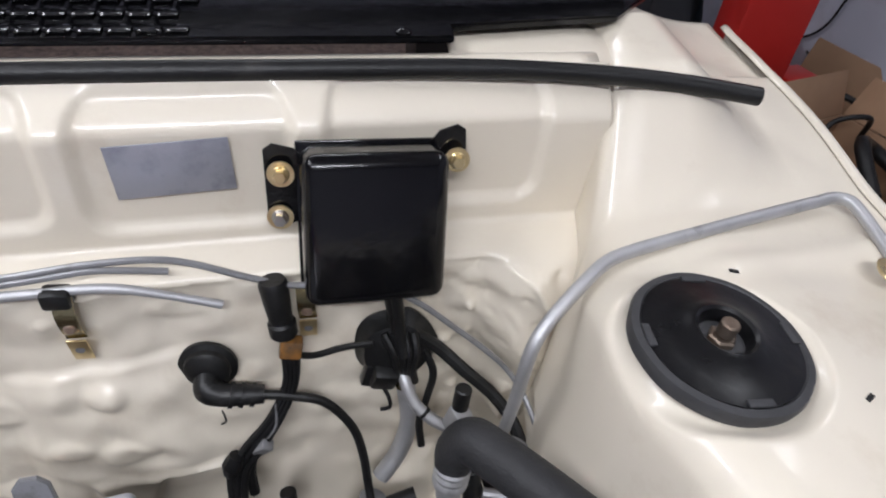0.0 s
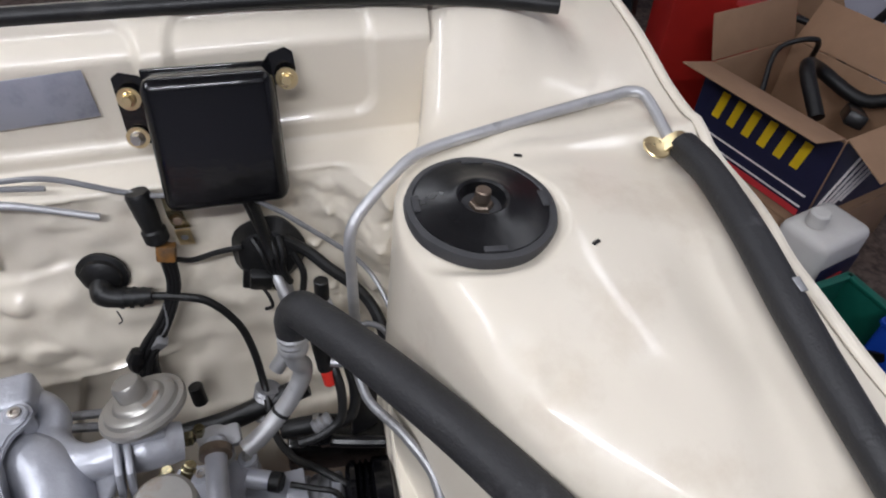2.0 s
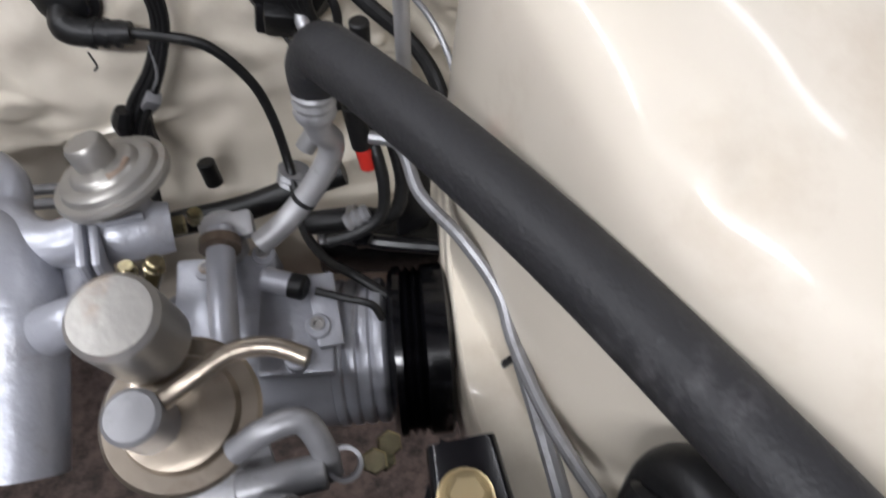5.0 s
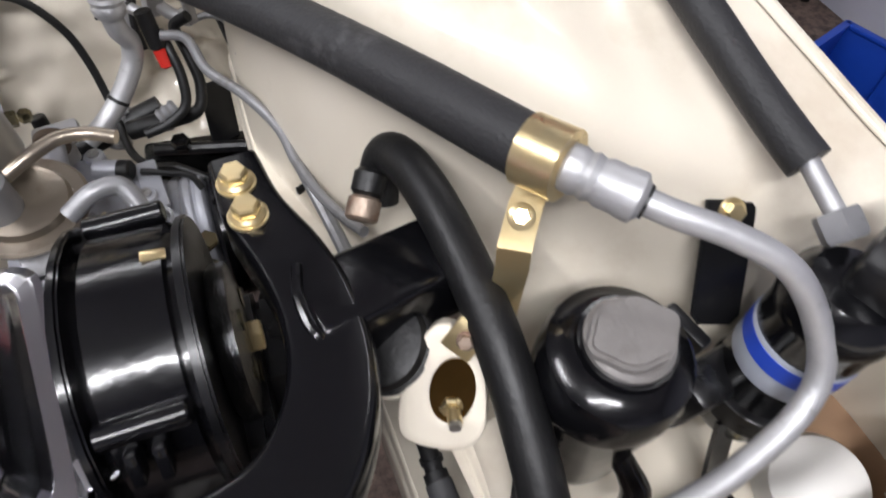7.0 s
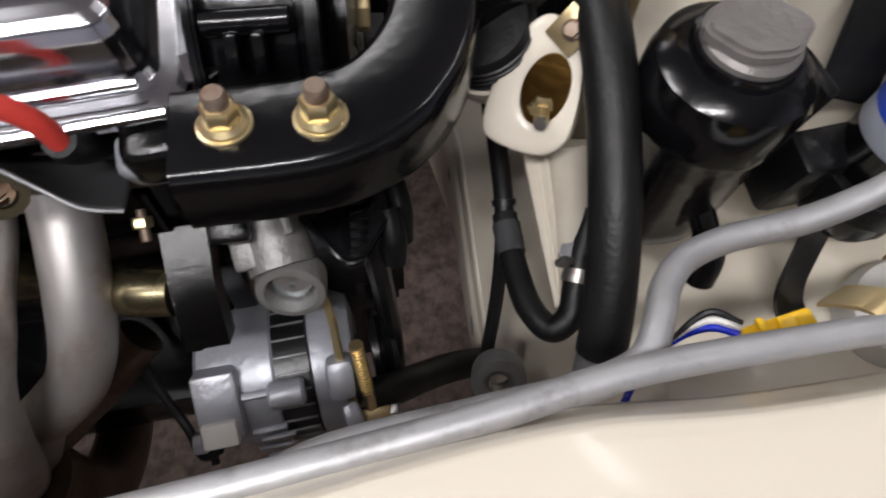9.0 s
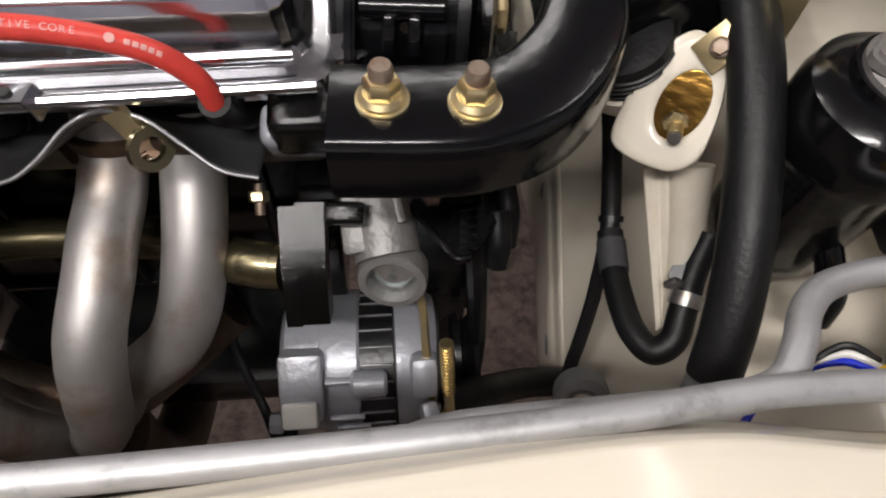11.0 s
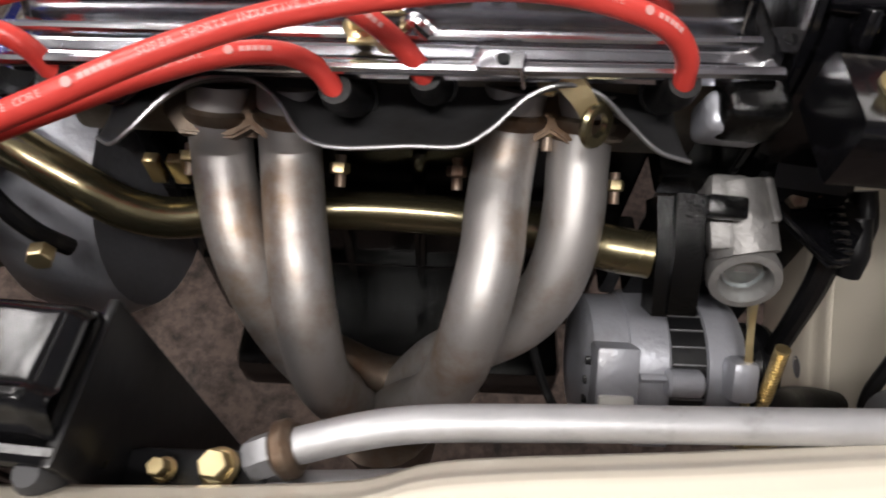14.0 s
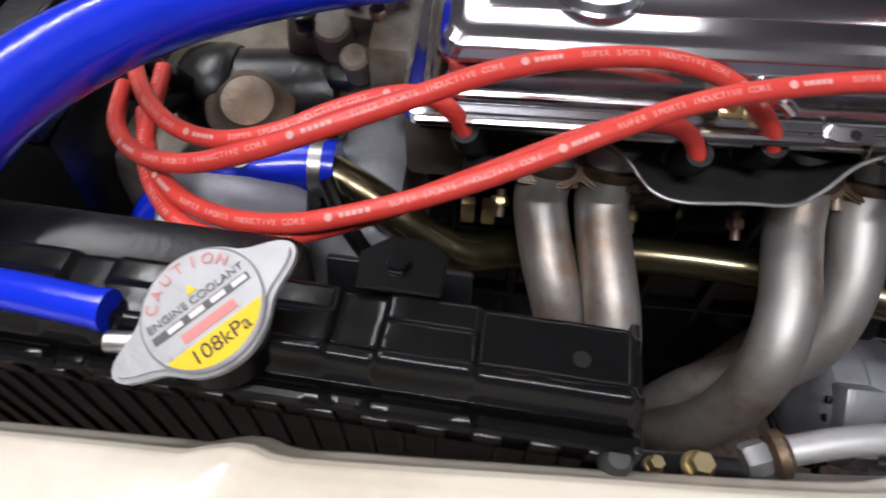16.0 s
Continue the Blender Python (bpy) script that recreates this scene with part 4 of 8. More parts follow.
part("delivery_pipe", tube([q, q + d2 * 0.012, (0.470, -0.0300, 0.9575), (0.4930, -0.0480, 0.9465), (0.5095, -0.0670, 0.920), (0.5135, -0.0840, 0.894), (0.500, -0.0950, 0.878), (0.458, -0.1072, 0.862), (0.415, -0.1135, 0.8555), (0.394, -0.1225, 0.856), (0.381, -0.1365, 0.860), (0.3715, -0.1550, 0.865), (0.363, -0.1685, 0.8645), (0.345, -0.1765, 0.862), (0.30, -0.1845, 0.861), (0.232, -0.1970, 0.860), (0.216, -0.205, 0.855), (0.213, -0.217, 0.84)], 0.0066, 16, 6), ALU, big, "bare aluminium delivery pipe")
cbr = part("clamp_bracket", strap([(0.405, 0.0335, 0.946), (0.3985, 0.0275, 0.940), (0.392, 0.0185, 0.936), (0.386, 0.010, 0.930), (0.386, 0.0085, 0.918), (0.3865, 0.010, 0.87), (0.388, 0.014, 0.845)], 0.017, 0.0018, (0.8, -0.55, 0.1)), ZINC, big, "yellow zinc bracket")
flange_bolt(cbr, (0.3935, 0.0215, 0.9385), (-0.35, -0.5, 0.8), 0.0048, 0.004, 1.45)

# Bent black hose
hose2 = thing("bent_rubber_hose", "thick bent black rubber hose in front of the strut tower", "hose", (0.36, 0.0, 0.8))
part("hose", tube([(0.346, 0.116, 0.862), (0.351, 0.125, 0.880), (0.356, 0.124, 0.893), (0.361, 0.110, 0.900), (0.367, 0.078, 0.902), (0.372, 0.035, 0.895), (0.375, -0.012, 0.881), (0.3755, -0.055, 0.860), (0.374, -0.092, 0.838), (0.372, -0.122, 0.812), (0.370, -0.140, 0.790)], 0.0133, 20), RUBBER, hose2)
part("end_cap", cyl((0.370, -0.139, 0.791), (0.368, -0.148, 0.777), 0.012, 18), GREYPIPE, hose2)
sw = thing("pressure_switch", "brown pressure switch with a black boot on the inner wing", "switch", (0.338, 0.11, 0.86))
part("body", cyl((0.330, 0.098, 0.868), (0.337, 0.109, 0.876), 0.0105, 18, 0.002), RUSTNUT, sw, "red-brown body")
part("boot", cyl((0.337, 0.109, 0.876), (0.345, 0.121, 0.886), 0.0105, 18, 0.003), RUBBER, sw)


# ---------------------------------------------------------------- the engine, in its own frame (u along the crank, v to the rear)
EM = Matrix.Translation((0.0, -0.072, 0.0)) @ Matrix.Rotation(radians(7.5), 4, "Z")


def E(u, v, z):
    return EM @ Vector((u, v, z))


def EL(pts):
    return [E(*p) for p in pts]


def ebox(c, size, bev=0.003, rot=(0, 0, 0), bm=None, segs=2):
    return box(None, size, bev, bm=bm, segs=segs, m=EM @ pose(*c, *rot))


engine = thing("engine_block", "black painted engine block below the chrome cover", "engine", tuple(E(-0.02, 0.1, 0.45)))
part("block", ebox((-0.03, 0.135, 0.63), (0.36, 0.14, 0.30), 0.008), BLACKCAST, engine, "black painted cast iron block")
part("head", ebox((-0.03, 0.115, 0.813), (0.385, 0.15, 0.075), 0.006), DIRTYALU, engine, "grey cast aluminium cylinder head")
for k in range(6):
    part("block_rib", ebox((-0.19 + 0.06 * k, 0.063, 0.63), (0.010, 0.012, 0.24), 0.003), BLACKCAST, engine)
for z in (0.70, 0.655, 0.60):
    part("casting_rib", ebox((-0.03, 0.062, z), (0.34, 0.010, 0.006), 0.002), BLACKCAST, engine)
part("sump", ebox((-0.03, 0.09, 0.47), (0.32, 0.18, 0.06), 0.015), BLACKCAST, engine)
part("side_boss", box((0.1529, -0.0432, 0.8420), (0.036, 0.022, 0.030), 0.006, (25, 0, 4), segs=3), ALUPAINT, engine, "silver cast boss on the head")
part("front_boss", ebox((0.159, 0.008, 0.852), (0.034, 0.030, 0.030), 0.008, (10, 0, 0), segs=3), BLACKCAST, engine, "black cast boss on the head")

# Rocker cover
cover = thing("rocker_cover", "polished chrome rocker cover on the engine", "engine cover", tuple(E(-0.03, 0.09, 0.85)))


def cover_shape(u, v):
    """Loft of rounded sections from the flange to the crown."""
    levels = [(0.0, 0.853), (0.0, 0.861), (0.004, 0.863), (0.012, 0.864), (0.016, 0.868), (0.019, 0.889), (0.022, 0.896), (0.027, 0.900), (0.034, 0.9015), (0.06, 0.9015)]
    k = v * (len(levels) - 1)
    i = min(int(k), len(levels) - 2)
    t = k - i
    inset = levels[i][0] + (levels[i + 1][0] - levels[i][0]) * t
    z = levels[i][1] + (levels[i + 1][1] - levels[i][1]) * t
    a, b, r = 0.198 - inset, 0.083 - inset, max(0.006, 0.020 - inset * 0.3)
    per = [(a, 0.0), (a, b - r)] + [(a - r + r * math.cos(q), b - r + r * math.sin(q)) for q in (0.39, 0.79, 1.18)] + [(a - r, b), (0, b)]
    full = per + [(-x, y) for x, y in per[::-1][1:]] + [(-x, -y) for x, y in per[1:]] + [(x, -y) for x, y in per[::-1][1:]]
    n = len(full)
    k = u * (n - 1)
    i = min(int(k), n - 2)
    t = k - i
    x = full[i][0] + (full[i + 1][0] - full[i][0]) * t
    y = full[i][1] + (full[i + 1][1] - full[i][1]) * t
    dent = 0.0
    if v > 0.5:
        dent = 0.0007 * noise.noise(Vector((x * 30, y * 30, z * 20)))
    return E(-0.028 + x, 0.088 + y, z + dent)


part("shell", grid(cover_shape, 160, 45), CHROME, cover, "polished chrome shell", 50)
crown = part("crown", ebox((-0.028, 0.088, 0.9005), (0.30, 0.062, 0.004), 0.0015), CHROME, cover)
for k in range(4):
    part("crown_rib", ebox((0.128, 0.052 + 0.024 * k, 0.9025), (0.045, 0.010, 0.008), 0.0035, segs=3), CHROME, crown)
part("filler_cap", lathe([(0.026, 0), (0.027, 0.004), (0.024, 0.008), (0.022, 0.008), (0.020, 0.004), (0.004, 0.005)], (-0.123, -0.010, 0.9005), (0, 0, 1), 36), CHROME, cover, "round chrome filler neck")
part("edge_tab", plate([(-0.088, -0.0025), (-0.05, -0.0045), (-0.015, -0.0078), (0.003, -0.0086), (0.010, -0.0060), (0.0135, 0.0005), (0.010, 0.0070), (0.0, 0.0092), (-0.03, 0.0070), (-0.088, 0.003)], 0.0022, Matrix.Translation((0.1700, -0.0185, 0.8600)) @ Matrix.Rotation(radians(11), 4, "Z") @ Matrix.Rotation(radians(6), 4, "X"), 0.0006), CHROME, cover, "tapered chrome tab")
# Black disc for the shade in the tab's hole; the tab is solid
part("tab_hole", lathe([(0.0036, 0), (0.0036, 0.0008)], (0.1700, -0.0185, 0.8622), (0, 0, 1), 14), RUBBER, cover)
part("rib_line", tube(EL([(-0.215, -0.001, 0.866), (-0.1, -0.002, 0.8665), (0.06, -0.002, 0.8665), (0.16, 0.0, 0.866)]), 0.0035, 10), CHROME, cover)
part("rib_line", tube(EL([(-0.21, 0.014, 0.873), (-0.1, 0.012, 0.874), (0.06, 0.012, 0.874), (0.15, 0.014, 0.873)]), 0.0028, 10), CHROME, cover)
part("lead_bracket", strap(EL([(0.012, 0.004, 0.870), (0.016, -0.004, 0.874), (0.034, -0.004, 0.874), (0.037, -0.004, 0.862)]), 0.012, 0.0015, (0.1, 1, 0)), CHROME, cover)
# The bracket's hole is likewise only a black disc, shade as colour
part("lead_bracket_hole", lathe([(0.003, 0), (0.003, 0.001)], E(0.025, -0.004, 0.8748), (0, 0, 1), 12), RUBBER, cover)
cover.location += Vector((0.004, 0.004, 0.006))
cover.rotation_euler = (0, 0, radians(2))
hold = thing("cover_nut", "yellow zinc cover nut with a tall collar on the chrome cover", "nut", tuple(E(-0.032, 0.008, 0.872)))
part("plate", ebox((-0.032, 0.006, 0.8755), (0.026, 0.014, 0.002), 0.0006), ZINC, hold)
flange_bolt(hold, E(-0.040, 0.010, 0.876), (0, -0.1, 1), 0.0058, 0.008, 1.4)
flange_bolt(hold, E(-0.026, 0.001, 0.876), (0.2, -0.4, 1), 0.0050, 0.006, 1.3)
part("banjo", tube(EL([(-0.020, 0.010, 0.876), (-0.014, 0.006, 0.884), (-0.006, 0.002, 0.880)]), 0.004, 10), CHROME, hold)

hold.location += Vector((0.004, 0.008, 0.006))

# Heat shield with a wavy edge
SH = [(-0.180, -0.002, 0.818), (-0.170, -0.008, 0.820), (-0.160, -0.004, 0.826), (-0.142, 0.012, 0.836), (-0.125, 0.020, 0.842), (-0.098, 0.020, 0.845), (-0.082, 0.010, 0.842), (-0.066, -0.010, 0.836), (-0.052, -0.016, 0.835), (-0.01, -0.015, 0.837), (0.016, -0.014, 0.838), (0.030, -0.008, 0.844), (0.048, 0.004, 0.856), (0.064, 0.008, 0.861), (0.082, 0.006, 0.858), (0.100, -0.002, 0.846), (0.116, -0.010, 0.836), (0.134, -0.012, 0.831)]
EDGE = smooth(SH, 6)


def shield_point(u, v):
    k = u * (len(EDGE) - 1)
    i = min(int(k), len(EDGE) - 2)
    p = EDGE[i].lerp(EDGE[i + 1], k - i)
    back = Vector((p.x, 0.046, 0.828))
    q = p.lerp(back, v)
    q.z -= 0.006 * math.sin(math.pi * v)
    return E(q.x, q.y, q.z)


shield = thing("heat_shield", "dull grey sheet metal heat shield with a wavy edge", "heat shield", tuple(E(-0.02, 0.03, 0.82)))
thicken(part("sheet", grid(shield_point, 120, 12), SHIELD, shield), 0.0012)
part("rolled_edge", tube([E(*p) for p in EDGE], 0.0013, 8, 1), SHIELDEDGE, shield, "bright bare edge")

# Exhaust header
header = thing("exhaust_header", "four-branch brushed stainless exhaust header in front of the engine", "exhaust header", tuple(E(-0.02, -0.03, 0.55)))
RT = 0.0185
runs = (
    [(-0.1262, -0.0480, 0.822), (-0.1268, -0.0605, 0.802), (-0.127, -0.0690, 0.785), (-0.117, -0.0955, 0.767), (-0.105, -0.1175, 0.750), (-0.093, -0.132, 0.725), (-0.078, -0.142, 0.690), (-0.060, -0.145, 0.640), (-0.045, -0.142, 0.580)],
    [(-0.0862, -0.0440, 0.824), (-0.0862, -0.0560, 0.803), (-0.086, -0.0635, 0.788), (-0.076, -0.0985, 0.771), (-0.066, -0.1285, 0.755), (-0.058, -0.1525, 0.727), (-0.054, -0.1595, 0.675), (-0.044, -0.155, 0.620), (-0.035, -0.145, 0.580)],
    [(0.0402, -0.0230, 0.826), (0.0402, -0.0355, 0.806), (0.040, -0.0545, 0.791), (0.040, -0.0815, 0.782), (0.041, -0.1025, 0.774), (0.039, -0.1265, 0.760), (0.037, -0.1375, 0.747), (0.032, -0.1490, 0.718), (0.020, -0.155, 0.675), (-0.005, -0.150, 0.625), (-0.020, -0.142, 0.580)],
    [(0.0808, -0.0150, 0.822), (0.0820, -0.0285, 0.803), (0.083, -0.0420, 0.790), (0.085, -0.0605, 0.778), (0.085, -0.0795, 0.762), (0.080, -0.0985, 0.738), (0.066, -0.110, 0.710), (0.043, -0.116, 0.683), (0.015, -0.120, 0.650), (-0.010, -0.128, 0.600)],
)
for r in runs:
    part("branch_tube", tube(r, RT, 26, 10), STEEL, header, "brushed stainless branch tube")
    a, b = Vector(r[0]), Vector(r[1])
    part("weld_collar", lathe([(RT + 0.001, 0), (RT + 0.0035, 0.002), (RT + 0.003, 0.006), (RT + 0.0005, 0.009)], a.lerp(b, 0.55), b - a, 26, wob=0.012, lobes=11), STEELDIRTY, header)
for c0, yaw in (((-0.1063, -0.0500, 0.8165), 8), ((0.0608, -0.0225, 0.8185), 8)):
    m = Matrix.Translation(c0) @ Matrix.Rotation(radians(yaw), 4, "Z") @ Matrix.Rotation(radians(28), 4, "X")
    part("flange", plate([(-0.040, -0.024), (-0.010, -0.026), (0.0, -0.020), (0.010, -0.026), (0.040, -0.024), (0.050, -0.012), (0.050, 0.010), (0.040, 0.024), (-0.040, 0.024), (-0.050, 0.010), (-0.050, -0.012)], 0.009, m @ pose(0, 0, -0.004), 0.0015), STEELDIRTY, header, "heat-stained port flange")
part("collector", tube(EL([(-0.03, -0.074, 0.60), (-0.025, -0.076, 0.55), (-0.02, -0.06, 0.48), (-0.02, 0.0, 0.43), (-0.02, 0.2, 0.42)]), [0.042, 0.036, 0.028, 0.026, 0.026], 24), STEELDIRTY, header, "heat-stained collector")
part("rear_branch", tube(EL([(0.08, 0.0, 0.66), (0.03, -0.03, 0.63), (-0.02, -0.045, 0.60), (-0.08, -0.035, 0.625), (-0.12, -0.02, 0.64)]), 0.017, 20), STEELDIRTY, header)
for u0, z0, mt in ((-0.105, 0.812, RUSTNUT), (0.0665, 0.812, ZINC), (-0.058, 0.770, ZINC), (0.016, 0.772, RUSTNUT), (-0.152, 0.775, ZINC), (0.117, 0.765, ZINC)):
    a = E(u0, 0.035, z0)
    part("stud", cyl(a, a + Vector((0.002, -0.016, -0.012)), 0.0034, 12), RUSTNUT, header)
    part("nut", hexa(a + Vector((0, -0.004, -0.003)), (0.1, -0.8, -0.6), 0.0065, 0.007), mt, header)
eye = thing("lifting_eye", "yellow zinc plated engine lifting eye above the exhaust ports", "lifting eye", tuple(E(0.073, 0.0, 0.835)))
part("stalk", strap(EL([(0.062, 0.020, 0.853), (0.068, 0.010, 0.857), (0.076, 0.002, 0.854), (0.083, -0.003, 0.846)]), 0.012, 0.004, (0.5, 0.3, 0.8), res=4), ZINC, eye)
part("ring", lathe([(0.0065, -0.002), (0.0115, -0.002), (0.0125, 0.0), (0.0115, 0.002), (0.0065, 0.002)], E(0.087, -0.006, 0.840), (0.75, -0.55, 0.35), 28, ring=True), BRASSDARK, eye, "stained round eye")
part("bolt", hexa(E(0.063, 0.014, 0.846), (0, -0.6, 0.8), 0.006, 0.006), ZINC, eye)

eye.location += Vector((-0.004, 0.004, 0.004))

# Gold water pipe
pipe_w = thing("coolant_pipe", "gold passivated steel coolant pipe across the front of the engine", "pipe", tuple(E(-0.05, 0.012, 0.73)))
part("pipe", tube([(-0.302, -0.080, 0.786), (-0.278, -0.079, 0.783), (-0.252, -0.084, 0.776), (-0.2207, -0.091, 0.762), (-0.195, -0.093, 0.744), (-0.172, -0.087, 0.731), (-0.14, -0.071, 0.723), (-0.05, -0.043, 0.711), (0.03, -0.041, 0.718), (0.075, -0.056, 0.738), (0.112, -0.0740, 0.755), (0.136, -0.0760, 0.757)], 0.0142, 22), BRASSDARK, pipe_w)
for u0 in (-0.175, -0.160):
    part("bracket", ebox((u0, 0.024, 0.762), (0.010, 0.008, 0.022), 0.0015), ZINC, pipe_w)

# Black cast brackets beside the pump
brk = thing("pump_bracket", "black painted cast bracket between block and alternator", "bracket", tuple(E(0.15, 0.0, 0.65)))
part("web", strap([(0.1502, -0.0442, 0.7780), (0.1537, -0.0737, 0.7620), (0.1571, -0.0976, 0.7350)], 0.0170, 0.022, (1, 0.12, 0)), BLACKCAST, brk)
part("web", strap([(0.1363, -0.0453, 0.7740), (0.1403, -0.0732, 0.7580), (0.1447, -0.0997, 0.7320)], 0.0095, 0.022, (1, 0.12, 0)), BLACKCAST, brk)
part("web", box((0.1718, -0.0518, 0.7820), (0.024, 0.014, 0.014), 0.003, (30, 0, 4)), BLACKCAST, brk)
for u0, w in ((0.134, 0.012), (0.155, 0.018)):
    part("post", ebox((u0, 0.020, 0.690), (w, 0.024, 0.07), 0.003), BLACKCAST, brk)
part("foot", ebox((0.166, 0.040, 0.768), (0.05, 0.035, 0.02), 0.004), BLACKCAST, brk)

pump = thing("oil_pump_housing", "cast aluminium pump outlet with an open round port", "pump", tuple(E(0.185, 0.0, 0.70)))
part("body", tube(EL([(0.180, 0.052, 0.755), (0.183, 0.035, 0.748), (0.187, 0.012, 0.738)]), [0.0225, 0.0220, 0.0205], 26), CASTALU, pump, "rough cast body")
part("web", ebox((0.172, 0.040, 0.757), (0.026, 0.03, 0.024), 0.005, (25, 0, 0)), CASTALU, pump)
part("flat_pad", ebox((0.170, 0.020, 0.752), (0.020, 0.022, 0.014), 0.003, (30, -10, 0)), CASTALU, pump)
part("rib", ebox((0.193, 0.034, 0.766), (0.006, 0.028, 0.016), 0.002, (25, 0, 12)), CASTALU, pump)
pa = Vector((-0.02, -0.95, 0.30))
pring = part("port_ring", lathe([(0.0215, -0.012), (0.0225, 0.0), (0.0215, 0.005), (0.0165, 0.006), (0.0155, 0.003), (0.0150, -0.008), (0.006, -0.009)], E(0.189, 0.004, 0.727), pa, 34), CASTALU, pump, "machined port ring")
pump.location += Vector((0.013, -0.024, 0.010))
part("port_inner", lathe([(0.0125, -0.007), (0.0125, -0.0035), (0.006, -0.003), (0.002, -0.004)], E(0.189, 0.004, 0.727), pa, 24, wob=0.03, lobes=6), CLEARBLUE, pring, "bright hexagon inside the port")

# Alternator
alt = thing("alternator", "silver cast alternator with black stator core and ribs", "alternator", tuple(E(0.16, -0.03, 0.56)))
ac = Vector((0.0, -0.030, 0.614))
X = EM.to_3x3() @ Vector((1, 0, 0))


def alt_disc(name, profile, material, lab="", lobes=0, wob=0.0, seg=44):
    return part(name, lathe(profile, E(0.0, ac.y, ac.z), X, seg, wob=wob, lobes=lobes), material, alt, lab)


alt_disc("rear_cover", [(0.020, 0.104), (0.044, 0.105), (0.050, 0.109), (0.051, 0.134), (0.047, 0.137)], ALUPAINT, "silver rear cover")
alt_disc("rear_housing", [(0.047, 0.132), (0.0535, 0.134), (0.055, 0.140), (0.0555, 0.160), (0.053, 0.163)], ALUPAINT, "silver rear housing")
core = alt_disc("stator_core", [(0.050, 0.161), (0.0545, 0.162), (0.0545, 0.186), (0.050, 0.187)], PLASTIC, "black laminated stator core")
for k in range(28):
    a = k * 0.2244
    m = axis_matrix(E(0.174, ac.y, ac.z), X) @ Matrix.Rotation(a, 4, "Z") @ pose(0.0548, 0, 0)
    part("stator_rib", box(None, (0.0024, 0.0011, 0.0235), 0.0003, m=m), GREYPIPE, core)
alt_disc("drive_housing", [(0.050, 0.186), (0.0545, 0.188), (0.0545, 0.206), (0.048, 0.217), (0.03, 0.221), (0.01, 0.221)], ALUPAINT, "silver drive end housing")
part("terminal_box", ebox((0.122, -0.060, 0.652), (0.030, 0.048, 0.030), 0.003, (38, 0, 0)), ALUPAINT, alt)
part("terminal_step", ebox((0.121, -0.078, 0.646), (0.024, 0.018, 0.026), 0.002, (38, 0, 0)), WHITEPL, alt)
part("through_bolt_boss", cyl(E(0.156, -0.066, 0.660), E(0.181, -0.066, 0.660), 0.0098, 20, 0.002), ALUPAINT, alt)
part("through_bolt_rib", ebox((0.150, -0.064, 0.6615), (0.024, 0.005, 0.006), 0.001), ALUPAINT, alt)
part("mount_lug", ebox((0.207, -0.062, 0.662), (0.020, 0.030, 0.024), 0.006, (40, 0, 0)), ALUPAINT, alt)
part("mount_arm", ebox((0.210, -0.084, 0.636), (0.013, 0.020, 0.040), 0.005, (15, 0, 12)), ALUPAINT, alt)
for k in range(4):
    part("cooling_fin", ebox((0.152 + (k % 2) * 0.004, -0.083 - 0.0035 * k, 0.640 - 0.010 * k), (0.024, 0.004, 0.004), 0.001), ALUPAINT, alt)
for k in range(5):
    part("vent_slot", ebox((0.106, -0.05 - 0.01 * k, 0.655 - 0.011 * k), (0.006, 0.006, 0.004), 0.001, (40, 0, 0)), PLASTIC, alt)
part("pulley", lathe([(0.012, 0.23), (0.032, 0.231), (0.033, 0.236), (0.027, 0.24), (0.033, 0.246), (0.032, 0.25), (0.01, 0.251)], E(0, ac.y, ac.z), X, 36), BLACKSATIN, alt)
part("output_lead", tube(EL([(0.112, -0.085, 0.62), (0.098, -0.085, 0.61), (0.085, -0.06, 0.605), (0.07, -0.03, 0.63), (0.062, -0.005, 0.66)]), 0.0036, 10), RUBBER, alt)
part("terminal_nut", hexa(E(0.104, -0.078, 0.620), (-1, -0.1, 0.1), 0.008, 0.010), ALUPAINT, alt)
alt.location += Vector((0.010, 0.003, 0.003))
adj = thing("belt_adjuster", "yellow zinc belt adjuster with a threaded rod", "adjuster", tuple(E(0.225, -0.06, 0.6)))
part("bar", strap(EL([(0.214, -0.014, 0.722), (0.218, -0.030, 0.700), (0.219, -0.050, 0.682), (0.222, -0.075, 0.655), (0.224, -0.090, 0.628)]), 0.012, 0.004, (0.2, 0.5, 0.6), res=4), ZINC, adj)
part("rod", cyl(E(0.2315, -0.054, 0.703), E(0.2345, -0.080, 0.643), 0.0042, 14), ZINC, adj)
for k in range(16):
    a, b = E(0.2315, -0.054, 0.703), E(0.2345, -0.080, 0.643)
    part("thread", cyl(a.lerp(b, k / 22), a.lerp(b, k / 22 + 0.02), 0.0050, 12), ZINC, adj)
part("block", ebox((0.236, -0.088, 0.633), (0.024, 0.022, 0.016), 0.002, (25, 0, 0)), ZINC, adj)
part("white_nut", hexa(E(0.248, -0.084, 0.637), (1, 0, 0.1), 0.006, 0.006), BOLT, adj)

lowbrk = thing("lower_engine_bracket", "black cast lower engine bracket beside the pump", "bracket", (0.24, -0.05, 0.62))
part("triangle", plate([(0.202, -0.026), (0.238, -0.069), (0.247, -0.067), (0.262, -0.040), (0.262, -0.018)], 0.007, pose(0, 0, 0.760), 0.0015), BLACKGLOSS, lowbrk)
part("rolled_edge", tube([(0.202, -0.026, 0.768), (0.222, -0.050, 0.768), (0.238, -0.069, 0.768), (0.247, -0.067, 0.768)], 0.0022, 8, 3), BLACKGLOSS, lowbrk)
